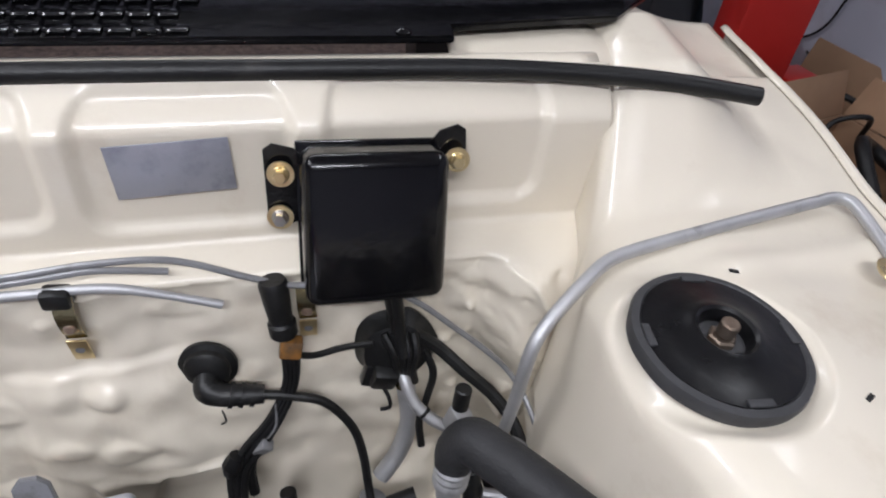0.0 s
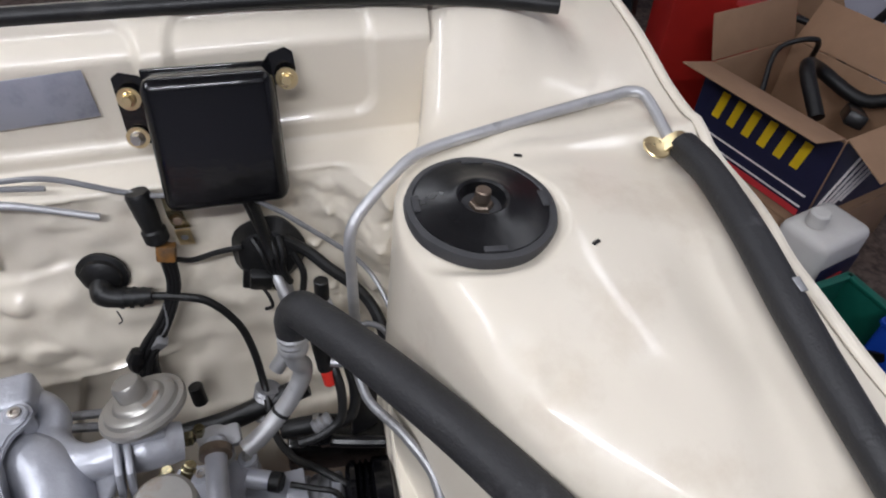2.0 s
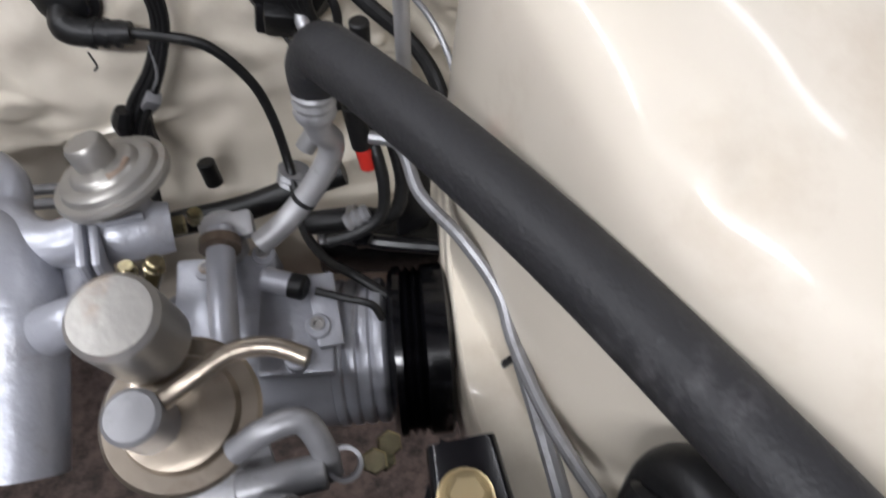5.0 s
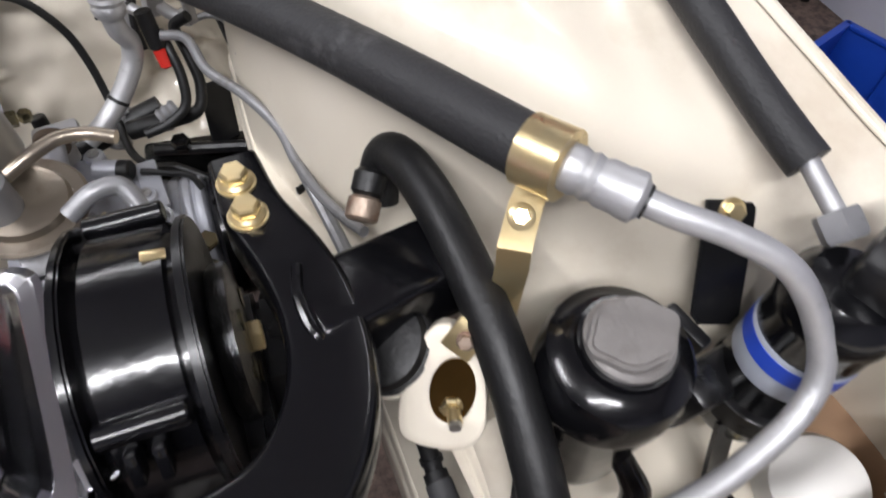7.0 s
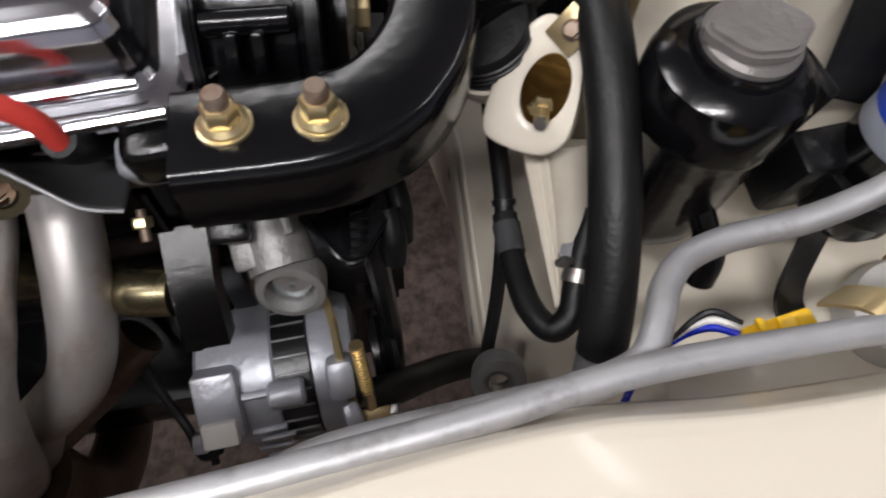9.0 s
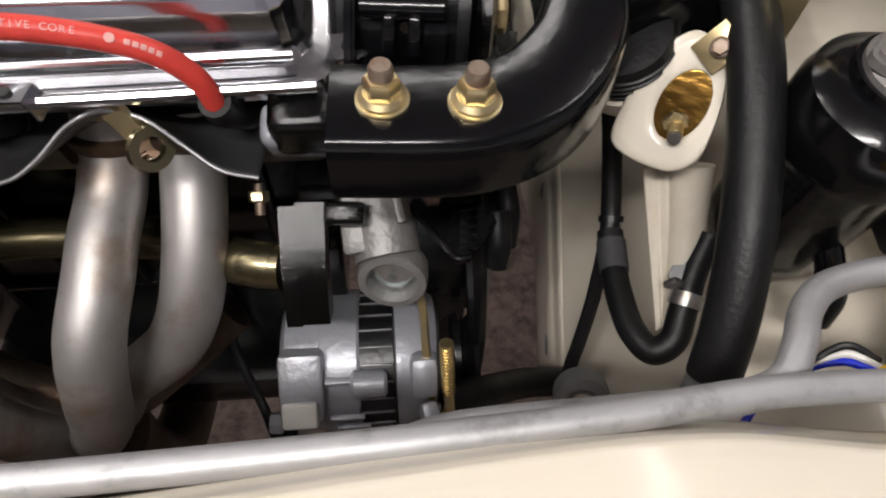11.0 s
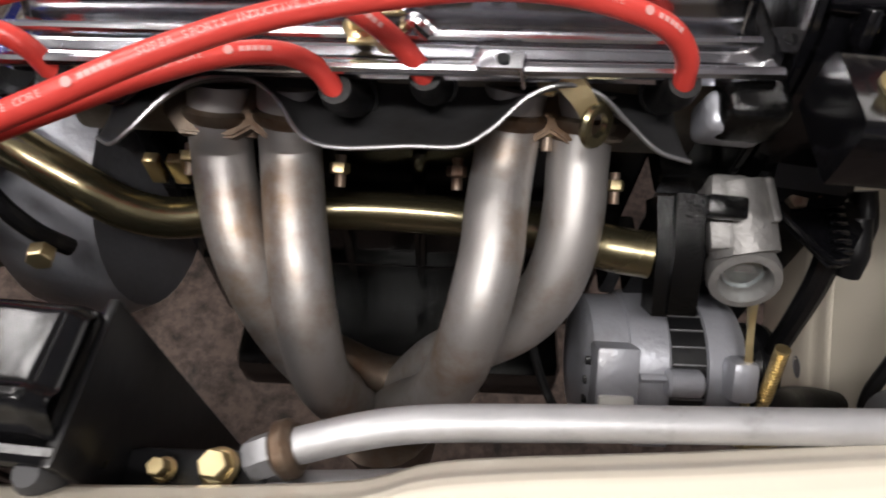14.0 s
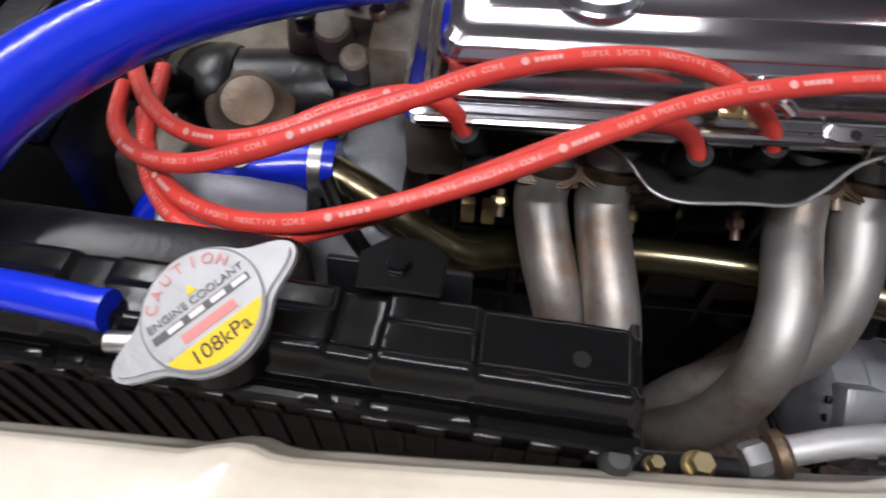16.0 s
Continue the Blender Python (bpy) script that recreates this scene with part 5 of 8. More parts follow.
for k in range(6):
    part("rib", box((0.2450, -0.028 - 0.0065 * k, 0.7685), (0.011, 0.0032, 0.004), 0.001, (0, 0, 8)), BLACKGLOSS, lowbrk)
part("long_leg", tube([(0.250, -0.040, 0.758), (0.254, -0.052, 0.725), (0.258, -0.060, 0.680), (0.2605, -0.068, 0.630), (0.261, -0.074, 0.56)], [0.009, 0.008, 0.0075, 0.0075, 0.008], 10), BLACKSATIN, lowbrk)
part("short_leg", tube([(0.262, -0.028, 0.762), (0.265, -0.045, 0.748), (0.266, -0.054, 0.736)], [0.009, 0.009, 0.007], 12), BLACKSATIN, lowbrk)
part("side_leg", tube([(0.266, -0.010, 0.768), (0.270, -0.026, 0.754), (0.271, -0.036, 0.736)], [0.008, 0.009, 0.008], 12), BLACKSATIN, lowbrk)
part("nut", hexa((0.221, -0.026, 0.768), (0.1, -0.4, 0.9), 0.0065, 0.007), RUSTNUT, lowbrk, "copper coloured nut")
part("nut", hexa((0.232, -0.021, 0.770), (0.1, -0.4, 0.9), 0.0045, 0.010), RUSTNUT, lowbrk, "copper coloured nut")

# Timing belt cover
timing = thing("timing_cover", "gloss black upper timing belt cover", "belt cover", (0.215, 0.06, 0.75))


def dshape(r, down, c=(0.055, 0.842)):
    pts = [(c[0] + r * math.cos(a), c[1] + r * math.sin(a)) for a in [math.pi * (k / 14) for k in range(15)]]
    return [(c[0] + r * 0.93, c[1] - down)] + pts + [(c[0] - r * 0.93, c[1] - down)]


def xplate(outline, x0, x1, bev=0.003):
    """Outline in y, z extruded along x."""
    return plate(outline, x1 - x0, Matrix(((0, 0, 1, x0), (1, 0, 0, 0), (0, 1, 0, 0), (0, 0, 0, 1))), bev)


part("flange", xplate(dshape(0.083, 0.17), 0.175, 0.1805, 0.0015), BLACKGLOSS, timing)
part("shell", xplate(dshape(0.0755, 0.17), 0.180, 0.2305, 0.006), BLACKGLOSS, timing, "gloss black shell", 40)
part("front_rim", xplate(dshape(0.0775, 0.16), 0.2295, 0.2355, 0.0015), BLACKSATIN, timing)
for y, z in ((0.118, 0.892), (-0.004, 0.890)):
    part("screw_boss", cyl((0.182, y, z), (0.224, y, z + 0.002), 0.0065, 14, 0.001), BLACKGLOSS, timing)
for y in (-0.006, 0.006):
    part("clip_tab", box((0.204 + y, -0.020, 0.888), (0.006, 0.012, 0.018), 0.0015, (-30, 0, 0)), BLACKGLOSS, timing)
part("label_mark", box((0.221, 0.070, 0.9165), (0.012, 0.006, 0.001), 0.0004, (0, 8, 0)), ZINC, timing)
# The lower shell's extent and the block beside it are added to hide the floor
part("lower_shell", xplate([(0.135, 0.50), (0.135, 0.78), (0.11, 0.815), (0.0, 0.815), (-0.028, 0.78), (-0.028, 0.50)], 0.196, 0.252, 0.006), BLACKSATIN, timing, "black lower shell")
part("dark_filler", xplate([(0.14, 0.50), (0.14, 0.76), (0.11, 0.795), (0.05, 0.795), (0.03, 0.76), (0.03, 0.50)], 0.250, 0.272, 0.006), BLACKSATIN, timing, "black filler hiding the floor below the timing cover")
part("belt_gear", lathe([(0.012, 0), (0.044, 0.001), (0.046, 0.004), (0.046, 0.012), (0.030, 0.015), (0.012, 0.016)], (0.2355, 0.055, 0.842), (1, 0, 0), 36, wob=0.012, lobes=18), BLACKCAST, timing, "dark belt gear")
part("gear_bolt", hexa((0.2505, 0.055, 0.842), (1, 0, 0), 0.010, 0.008), ZINC, timing, "yellow zinc gear bolt")
for k in range(5):
    a = 0.4 + k * 1.2566
    part("gear_hole", lathe([(0.006, 0), (0.0065, 0.0012), (0.003, 0.0014)], (0.2505, 0.055 + 0.024 * math.cos(a), 0.842 + 0.024 * math.sin(a)), (1, 0, 0), 14), BRASSDARK, timing)
clamp = thing("hose_clip_nut", "brass coloured hose clip with a bolt beside the timing cover", "clip", (0.19, 0.125, 0.86))
part("band", cyl((0.182, 0.124, 0.876), (0.194, 0.122, 0.882), 0.011, 20, 0.001), GREYPIPE, clamp)
flange_bolt(clamp, (0.192, 0.121, 0.887), (0.1, -0.3, 1), 0.0062, 0.007, 1.3)

# Engine mount arm: a curved black box-section over the timing cover
arm = thing("engine_mount_arm", "gloss black welded engine mount arm with four flange nuts", "engine mount", (0.27, 0.0, 0.86))
cp = smooth([(0.266, 0.146, 0), (0.271, 0.106, 0), (0.284, 0.068, 0), (0.291, 0.035, 0), (0.291, 0.002, 0), (0.283, -0.026, 0), (0.265, -0.052, 0), (0.238, -0.066, 0), (0.178, -0.073, 0)], 6)
wd = [0.030, 0.036, 0.040, 0.042, 0.044, 0.046, 0.048, 0.050, 0.050]
bm = bmesh.new()
rings = []
n = len(cp)
for k, p in enumerate(cp):
    t = (cp[min(k + 1, n - 1)] - cp[max(k - 1, 0)]).normalized()
    side = Vector((-t.y, t.x, 0))
    u = k / (n - 1) * (len(wd) - 1)
    i = min(int(u), len(wd) - 2)
    w = (wd[i] + (wd[i + 1] - wd[i]) * (u - i)) / 2
    z1 = 0.8975
    z0 = 0.862
    ring = []
    for a, b in ((-0.98, 0), (-1, 0.1), (-1, 0.72), (-0.98, 0.84), (-0.93, 0.93), (-0.86, 0.98), (-0.76, 1), (0.76, 1), (0.86, 0.98), (0.93, 0.93), (0.98, 0.84), (1, 0.72), (1, 0.1), (0.98, 0)):
        ring.append(bm.verts.new(p + side * w * a + Vector((0, 0, z0 + (z1 - z0) * b))))
    rings.append(ring)
for a, b in zip(rings, rings[1:]):
    for j in range(14):
        bm.faces.new((a[j], a[(j + 1) % 14], b[(j + 1) % 14], b[j]))
bm.faces.new(rings[0][::-1])
bm.faces.new(rings[-1])
part("arm", bm, BLACKGLOSS, arm, "curved gloss black arm", 50)
part("stub", box((0.326, 0.041, 0.874), (0.090, 0.050, 0.040), 0.006, (-8, 4, 14), segs=4), BLACKGLOSS, arm, "gloss black box-section stub")
part("weld_bead", tube([(0.286, 0.056, 0.898), (0.283, 0.035, 0.8985), (0.288, 0.012, 0.896), (0.303, 0.008, 0.884)], 0.003, 8, wob=0.25), BLACKGLOSS, arm)
part("gusset", plate([(0.0, 0.0), (0.035, 0.0), (0.03, 0.02), (0.0, 0.025)], 0.006, pose(0.249, 0.126, 0.880, 0, 0, -20), 0.001), BLACKGLOSS, arm)
for x, y, z, stud in ((0.2655, 0.123, 0.8980, 0.0), (0.268, 0.097, 0.8980, 0.0), (0.2005, -0.071, 0.8980, 0.010), (0.2390, -0.069, 0.8980, 0.010)):
    part("washer", lathe([(0.0115, 0), (0.0115, 0.0018), (0.010, 0.0022)], (x, y, z - 0.001), (0, 0, 1), 26), ZINC, arm)
    nut = flange_bolt(arm, (x, y, z + 0.0008), (0, 0, 1), 0.0078, 0.0095 if stud else 0.008, 1.30, ZINC, "flange_nut", 0.0)
    if stud:
        part("stud", lathe([(0.0052, 0), (0.0052, 0.007), (0.0042, 0.009)], (x, y, z + 0.010), (0, 0, 1), 16), RUSTNUT, nut, "dull rusty stud end")
mount = thing("rubber_engine_mount", "round rubber engine mount in a cream painted cup bracket", "engine mount", (0.34, 0.0, 0.8))
RA = Vector((-0.38, -0.22, 0.90))
RC = Vector((0.326, 0.022, 0.846))
part("rubber", lathe([(0.018, -0.004), (0.0255, 0.0), (0.0275, 0.004), (0.0275, 0.020), (0.025, 0.024), (0.016, 0.026)], RC, RA, 40), RUBBER, mount, "ribbed rubber body")
for k in range(4):
    part("rubber_rib", lathe([(0.0272, 0), (0.0286, 0.0008), (0.0286, 0.0018), (0.0272, 0.0026)], RC + RA.normalized() * (0.004 + 0.0045 * k), RA, 40), RUBBER, mount)
part("cup", lathe([(0.020, -0.016), (0.0285, -0.014), (0.0300, -0.010), (0.0300, 0.001), (0.028, 0.002)], RC, RA, 36), CREAM, mount, "cream painted cup")
MB = Matrix.Translation((0.3455, -0.021, 0.850)) @ Vector((-0.40, -0.62, 0.67)).to_track_quat("Z", "Y").to_matrix().to_4x4()
EAR = smooth([(0.0022, 0.0403, 0), (-0.0134, 0.0403, 0), (-0.0253, 0.0202, 0), (-0.0270, 0.0034, 0), (-0.0241, -0.0246, 0), (-0.0179, -0.0297, 0), (0.0123, -0.0274, 0), (0.0216, -0.0157, 0), (0.0207, 0.0011, 0), (0.0134, 0.0246, 0), (0.0022, 0.0403, 0)], 5)


def ear_point(u, v):
    """Round the opening: face, rolled outer edge and inner edge."""
    k = (u % 1.0) * (len(EAR) - 1)
    i = min(int(k), len(EAR) - 2)
    o = EAR[i].lerp(EAR[i + 1], k - i)
    c = Vector((0.001, 0.0055, 0))
    a = math.atan2(o.y - c.y, o.x - c.x)
    q = c + Vector((0.0122 * math.cos(a), 0.0185 * math.sin(a), 0))
    prof = [(0.0, -0.006), (0.0, -0.001), (0.06, 0.0), (0.5, 0.0), (0.92, 0.0), (0.985, -0.0012), (1.0, -0.004), (1.0, -0.012)]
    w = v * (len(prof) - 1)
    j = min(int(w), len(prof) - 2)
    r = prof[j][0] + (prof[j + 1][0] - prof[j][0]) * (w - j)
    z = prof[j][1] + (prof[j + 1][1] - prof[j][1]) * (w - j)
    p = q.lerp(o, r)
    p.z = z
    return MB @ p


part("ear", grid(ear_point, 60, 14), CREAM, mount, "cream painted ear with an oval opening", 60)
GOLD = mat("dark_gold_passivation", (0.22, 0.12, 0.03), 0.15, 1.0, 0.2, 60, 0.1, 200)
bm = lathe([(0.0130, 0.0), (0.0132, -0.0004), (0.0118, -0.0016), (0.0112, -0.0065), (0.0085, -0.0075), (0.0080, -0.012), (0.002, -0.0125)], (0, 0, 0), (0, 0, 1), 36)
for v in bm.verts:
    v.co = MB @ Vector((v.co.x * 0.95 + 0.001, v.co.y * 1.43 + 0.0055, v.co.z))
part("socket", bm, GOLD, mount, "gold passivated stepped socket")
flange_bolt(mount, MB @ Vector((0.001, -0.002, -0.009)), MB.to_3x3() @ Vector((0.25, -0.35, 1)), 0.0078, 0.008, 1.3, ZINC)
bst = part("bolt_stud", tube([MB @ Vector((0.003, -0.004, -0.002)), MB @ Vector((0.006, -0.0095, 0.005))], 0.0042, 12), ZINC, mount)
part("stud_tip", tube([MB @ Vector((0.0058, -0.0091, 0.0046)), MB @ Vector((0.0068, -0.0112, 0.0082))], 0.0034, 12), BOLT, bst, "bright steel stud tip")
flange_bolt(mount, MB @ Vector((0.001, 0.0140, -0.0105)), MB.to_3x3() @ Vector((0.0, -0.1, 1)), 0.0072, 0.006, 1.25, GOLD)
part("tab", box(None, (0.018, 0.020, 0.0018), 0.0005, m=MB @ pose(0.002, 0.037, 0.004, 8, 0, -25)), ZINC, mount, "yellow zinc tab")
flange_bolt(mount, MB @ Vector((0.003, 0.037, 0.005)), MB.to_3x3() @ Vector((0, 0, 1)), 0.0042, 0.005, 1.3, RUSTNUT)
part("leg", tube([(0.3705, -0.0171, 0.8060), (0.3727, -0.0352, 0.7870), (0.3746, -0.0600, 0.7670), (0.3753, -0.0883, 0.7450)], [0.0135, 0.0125, 0.0110, 0.0090], 22), CREAM, mount, "cream painted leg")
WEB = [Vector(p) for p in ((0.3436, -0.0153, 0.8020), (0.3706, -0.0192, 0.8060), (0.3637, -0.0923, 0.7370), (0.3751, -0.0869, 0.7420))]
thicken(part("leg_web", grid(lambda u, v: WEB[0].lerp(WEB[1], u).lerp(WEB[2].lerp(WEB[3], u), v) + Vector((0, 0, 0.004 * math.sin(3.0 * u) - 0.003 * math.exp(-((u - 0.32) / 0.08) ** 2))), 24, 24), CREAM, mount, "cream pressed web with a groove"), 0.002)
part("leg_nut", hexa((0.3735, -0.0690, 0.7650), (-0.5, -0.3, 0.8), 0.0075, 0.009), GREYPIPE, mount, "grey nut on the leg")

# Hoses and cables on the apron
cab = thing("battery_cable", "black sheathed cable with a tie along the chassis rail", "cable", (0.33, -0.03, 0.73))
part("cable", tube([(0.330, 0.03, 0.80), (0.336, 0.008, 0.770), (0.3395, -0.012, 0.748), (0.340, -0.026, 0.738)], 0.0065, 14), RUBBER, cab)
part("tie", lathe([(0.0082, 0), (0.0082, 0.004)], (0.3398, -0.015, 0.746), (0.05, -0.7, -0.5), 16), PLASTIC, cab)
part("branch", tube([(0.340, -0.018, 0.742), (0.3395, -0.034, 0.718), (0.338, -0.052, 0.690), (0.335, -0.068, 0.662), (0.332, -0.082, 0.635), (0.3335, -0.090, 0.622)], 0.0052, 10), RUBBER, cab)
lp = thing("looped_hose", "black rubber hose looping over the cream apron with a steel clip", "hose", (0.36, -0.07, 0.73))
part("hose", tube([(0.340, -0.024, 0.740), (0.341, -0.046, 0.737), (0.343, -0.070, 0.738), (0.348, -0.094, 0.740), (0.358, -0.108, 0.743), (0.368, -0.104, 0.750), (0.373, -0.088, 0.759), (0.378, -0.068, 0.770), (0.386, -0.050, 0.783)], 0.0085, 16), RUBBER, lp)
part("sleeve", tube([(0.3403, -0.031, 0.739), (0.3415, -0.052, 0.737)], 0.0095, 16), GREYRUB, lp)
part("clip", tube([(0.3735, -0.086, 0.760), (0.3755, -0.079, 0.764)], 0.0100, 16), BOLT, lp)
part("clip_ear", box((0.366, -0.077, 0.770), (0.010, 0.004, 0.009), 0.001, (0, 30, 0)), BOLT, lp)
bush = thing("rubber_bush", "grey steel and rubber bush on the chassis rail", "bush", (0.335, -0.111, 0.63))
part("ring", lathe([(0.0085, -0.010), (0.0195, -0.012), (0.0205, 0.0), (0.0195, 0.006), (0.012, 0.007), (0.0085, 0.004)], (0.335, -0.1115, 0.657), (-0.1, -0.75, 0.65), 30, ring=True), GREYPIPE, bush)
part("sleeve", lathe([(0.0075, -0.004), (0.0085, -0.004), (0.0085, 0.005), (0.0075, 0.005)], (0.335, -0.1115, 0.657), (-0.1, -0.75, 0.65), 24, ring=True), BOLT, bush)
pipe("coolant_hose", [(0.240, -0.112, 0.640), (0.262, -0.104, 0.632), (0.282, -0.090, 0.608), (0.302, -0.078, 0.588), (0.325, -0.070, 0.575), (0.345, -0.066, 0.565)], 0.0125, RUBBER, "black corrugated hose below the chassis rail", "hose", 16)

# Pipes along the rail
pipe("brake_line", [(0.2302, 0.3414, 0.8545), (0.2477, 0.3356, 0.8526), (0.2581, 0.3074, 0.8405), (0.2815, 0.2760, 0.8343), (0.3010, 0.2464, 0.8190), (0.3068, 0.2194, 0.8086), (0.3161, 0.1880, 0.8035), (0.3280, 0.1517, 0.8098), (0.3373, 0.1270, 0.8191)], 0.0042, GREYPIPE, "grey brake line along the inner wing", "pipe", 10)
pipe("brake_line", [(0.2880, 0.3140, 0.8474), (0.2961, 0.2943, 0.8398), (0.3012, 0.2657, 0.8239), (0.3062, 0.2359, 0.8097), (0.3137, 0.1981, 0.7984), (0.3207, 0.1599, 0.7904), (0.3251, 0.1218, 0.7913)], 0.0058, GREYPIPE, "grey steel pipe along the chassis rail", "pipe", 10)
pipe("thin_cable", [(0.304, 0.268, 0.828), (0.307, 0.277, 0.844), (0.314, 0.275, 0.846), (0.320, 0.260, 0.836), (0.325, 0.240, 0.826), (0.329, 0.230, 0.826)], 0.0026, RUBBER, "thin black cable entering a wing grommet", "cable", 8)
solo("wing_grommet", lathe([(0.012, 0), (0.0125, 0.003), (0.006, 0.005)], (0.3325, 0.223, 0.826), (-1, -0.3, 0.35), 20), RUBBER, "black rubber grommet in the inner wing", "grommet")
solo("cable_tie", box((0.3105, 0.220, 0.777), (0.018, 0.004, 0.007), 0.001, (0, 0, 30)), PLASTIC, "black cable tie on the brake lines", "cable tie")
pipe("vacuum_hose", [(0.228, 0.36, 0.845), (0.232, 0.345, 0.84), (0.236, 0.33, 0.82), (0.232, 0.318, 0.80), (0.215, 0.312, 0.79), (0.195, 0.31, 0.785)], 0.0042, RUBBER, "black vacuum hose behind the compressor", "hose")
clipped = thing("vacuum_hose", "black vacuum hose with a steel clip behind the compressor", "hose", (0.2119, 0.3326, 0.7770))
part("hose", tube([(0.2532, 0.3622, 0.8544), (0.2402, 0.3662, 0.8443), (0.2439, 0.3554, 0.8295), (0.2476, 0.3401, 0.8026), (0.2401, 0.3295, 0.7842), (0.2119, 0.3326, 0.7770), (0.1786, 0.3343, 0.7714)], [0.0048, 0.0048, 0.0048, 0.0048, 0.0052, 0.0085, 0.0085], 12), RUBBER, clipped)
part("clip", tube([(0.2139, 0.3321, 0.7776), (0.2086, 0.3325, 0.7767)], 0.0096, 16), BOLT, clipped, "steel hose clip")
red = thing("red_tipped_plug", "black wiring plug with a red tip hanging by the suction pipe", "plug", (0.222, 0.345, 0.83))
part("body", cyl((0.222, 0.352, 0.872), (0.225, 0.344, 0.842), 0.007, 14, 0.001), RUBBER, red)
part("tip", cyl((0.225, 0.344, 0.842), (0.2275, 0.338, 0.826), 0.0055, 14, 0.002), REDPL, red, "red tip")
part("ribbed_joint", lathe([(0.006, 0), (0.0075, 0.003), (0.006, 0.006), (0.0075, 0.009), (0.006, 0.012), (0.0075, 0.015), (0.006, 0.018)], (0.208, 0.318, 0.792), (0.85, 0.3, 0.25), 14), GREYPIPE, red)
sl = thing("ribbed_sleeve", "grey ribbed rubber sleeve on the heater pipe", "sleeve", (0.15, 0.40, 0.70))
prof = []
for k in range(7):
    prof += [(0.0105, 0.006 * k), (0.0130, 0.006 * k + 0.003)]
part("sleeve", lathe(prof, (0.150, 0.395, 0.705), (0.12, 0.12, 0.4), 20), GREYPIPE, sl)
pipe("heater_hose", [(0.20, 0.405, 0.735), (0.17, 0.40, 0.728), (0.12, 0.39, 0.715), (0.06, 0.385, 0.705), (-0.05, 0.37, 0.69)], 0.011, RUBBER, "black heater hose behind the engine", "hose")
pipe("brake_line", [(-0.2, 0.40, 0.735), (-0.1, 0.405, 0.735), (-0.02, 0.408, 0.733), (0.04, 0.405, 0.730)], 0.0045, GREYPIPE, "grey pipe low behind the intake manifold", "pipe", 10)
pipe("brake_line", [(-0.2, 0.39, 0.728), (-0.1, 0.395, 0.728), (-0.02, 0.398, 0.726), (0.05, 0.39, 0.72)], 0.0045, GREYPIPE, "grey pipe low behind the intake manifold", "pipe", 10)

# Intake manifold and EGR valve
intake = thing("intake_manifold", "silver painted cast intake manifold", "intake manifold", (0.0, 0.3, 0.78))
LIDM = pose(0, 0, 0.868)
part("plenum", box((-0.075, 0.290, 0.833), (0.135, 0.115, 0.058), 0.012, (0, 0, 9), segs=3), ALUPAINT, intake, "rough cast plenum")
part("lid", plate([(-0.13, 0.322), (-0.017, 0.3235), (-0.009, 0.3295), (0.000, 0.3290), (0.0065, 0.321), (0.005, 0.311), (-0.003, 0.300), (-0.0055, 0.280), (0.002, 0.258), (0.013, 0.236), (0.012, 0.205), (-0.12, 0.205)], 0.007, LIDM @ pose(0, 0, -0.004), 0.0018, rounds=2), ALUPAINT, intake, "cast lid with raised ribs")
for x0, w in ((-0.046, 0.010), (-0.030, 0.004), (-0.018, 0.003)):
    part("lid_rib", box((x0 + 0.008, 0.262, 0.8718), (w, 0.108, 0.0035), 0.0012, (0, 0, 12)), ALUPAINT, intake)
part("bolt_boss", cyl((-0.0035, 0.3185, 0.850), (-0.0035, 0.3180, 0.8735), 0.0085, 20, 0.0015), ALUPAINT, intake)
part("lid_screw", lathe([(0.0046, 0), (0.0046, 0.003), (0.0026, 0.0032), (0.0024, 0.001)], (-0.0035, 0.3180, 0.8730), (0, -0.05, 1), 16), BOLT, intake)
part("rear_block", box((-0.060, 0.338, 0.842), (0.068, 0.038, 0.050), 0.006, (0, 0, 3), segs=3), ALUPAINT, intake)
part("rear_block", box((-0.0185, 0.343, 0.844), (0.036, 0.034, 0.052), 0.006, (0, 0, 9), segs=3), ALUPAINT, intake)
part("lifting_tab", plate([(-0.012, 0), (0.012, 0), (0.010, 0.020), (0.004, 0.026), (-0.006, 0.026), (-0.012, 0.018)], 0.004, pose(-0.062, 0.362, 0.862, 78, 0, 4), 0.0008), GREYPIPE, intake, "grey steel lifting tab")
part("runner", tube([(-0.022, 0.350, 0.836), (-0.006, 0.345, 0.838), (0.006, 0.332, 0.838), (0.008, 0.316, 0.836), (0.019, 0.300, 0.835), (0.039, 0.2905, 0.836), (0.057, 0.2925, 0.838), (0.074, 0.296, 0.840)], [0.0145, 0.0150, 0.0145, 0.0150, 0.0155, 0.0150, 0.0140, 0.0135], 24), ALUPAINT, intake, "silver curved runner")
part("runner", tube([(-0.030, 0.300, 0.828), (-0.008, 0.298, 0.834), (0.012, 0.284, 0.834), (0.024, 0.258, 0.828), (0.024, 0.225, 0.812), (0.024, 0.17, 0.79)], [0.024, 0.0255, 0.0265, 0.0265, 0.026, 0.026], 28), ALUPAINT, intake, "silver curved runner")
part("runner", tube([(-0.09, 0.27, 0.825), (-0.085, 0.24, 0.825), (-0.075, 0.20, 0.81), (-0.07, 0.15, 0.79)], 0.026, 22), ALUPAINT, intake, "silver curved runner")
part("runner_web", box((0.040, 0.276, 0.822), (0.040, 0.034, 0.012), 0.005, (10, 0, -12), segs=3), ALUPAINT, intake)
part("branch_stub", tube([(0.050, 0.236, 0.836), (0.066, 0.238, 0.842), (0.078, 0.240, 0.844)], [0.014, 0.0135, 0.0125], 20), ALUPAINT, intake)
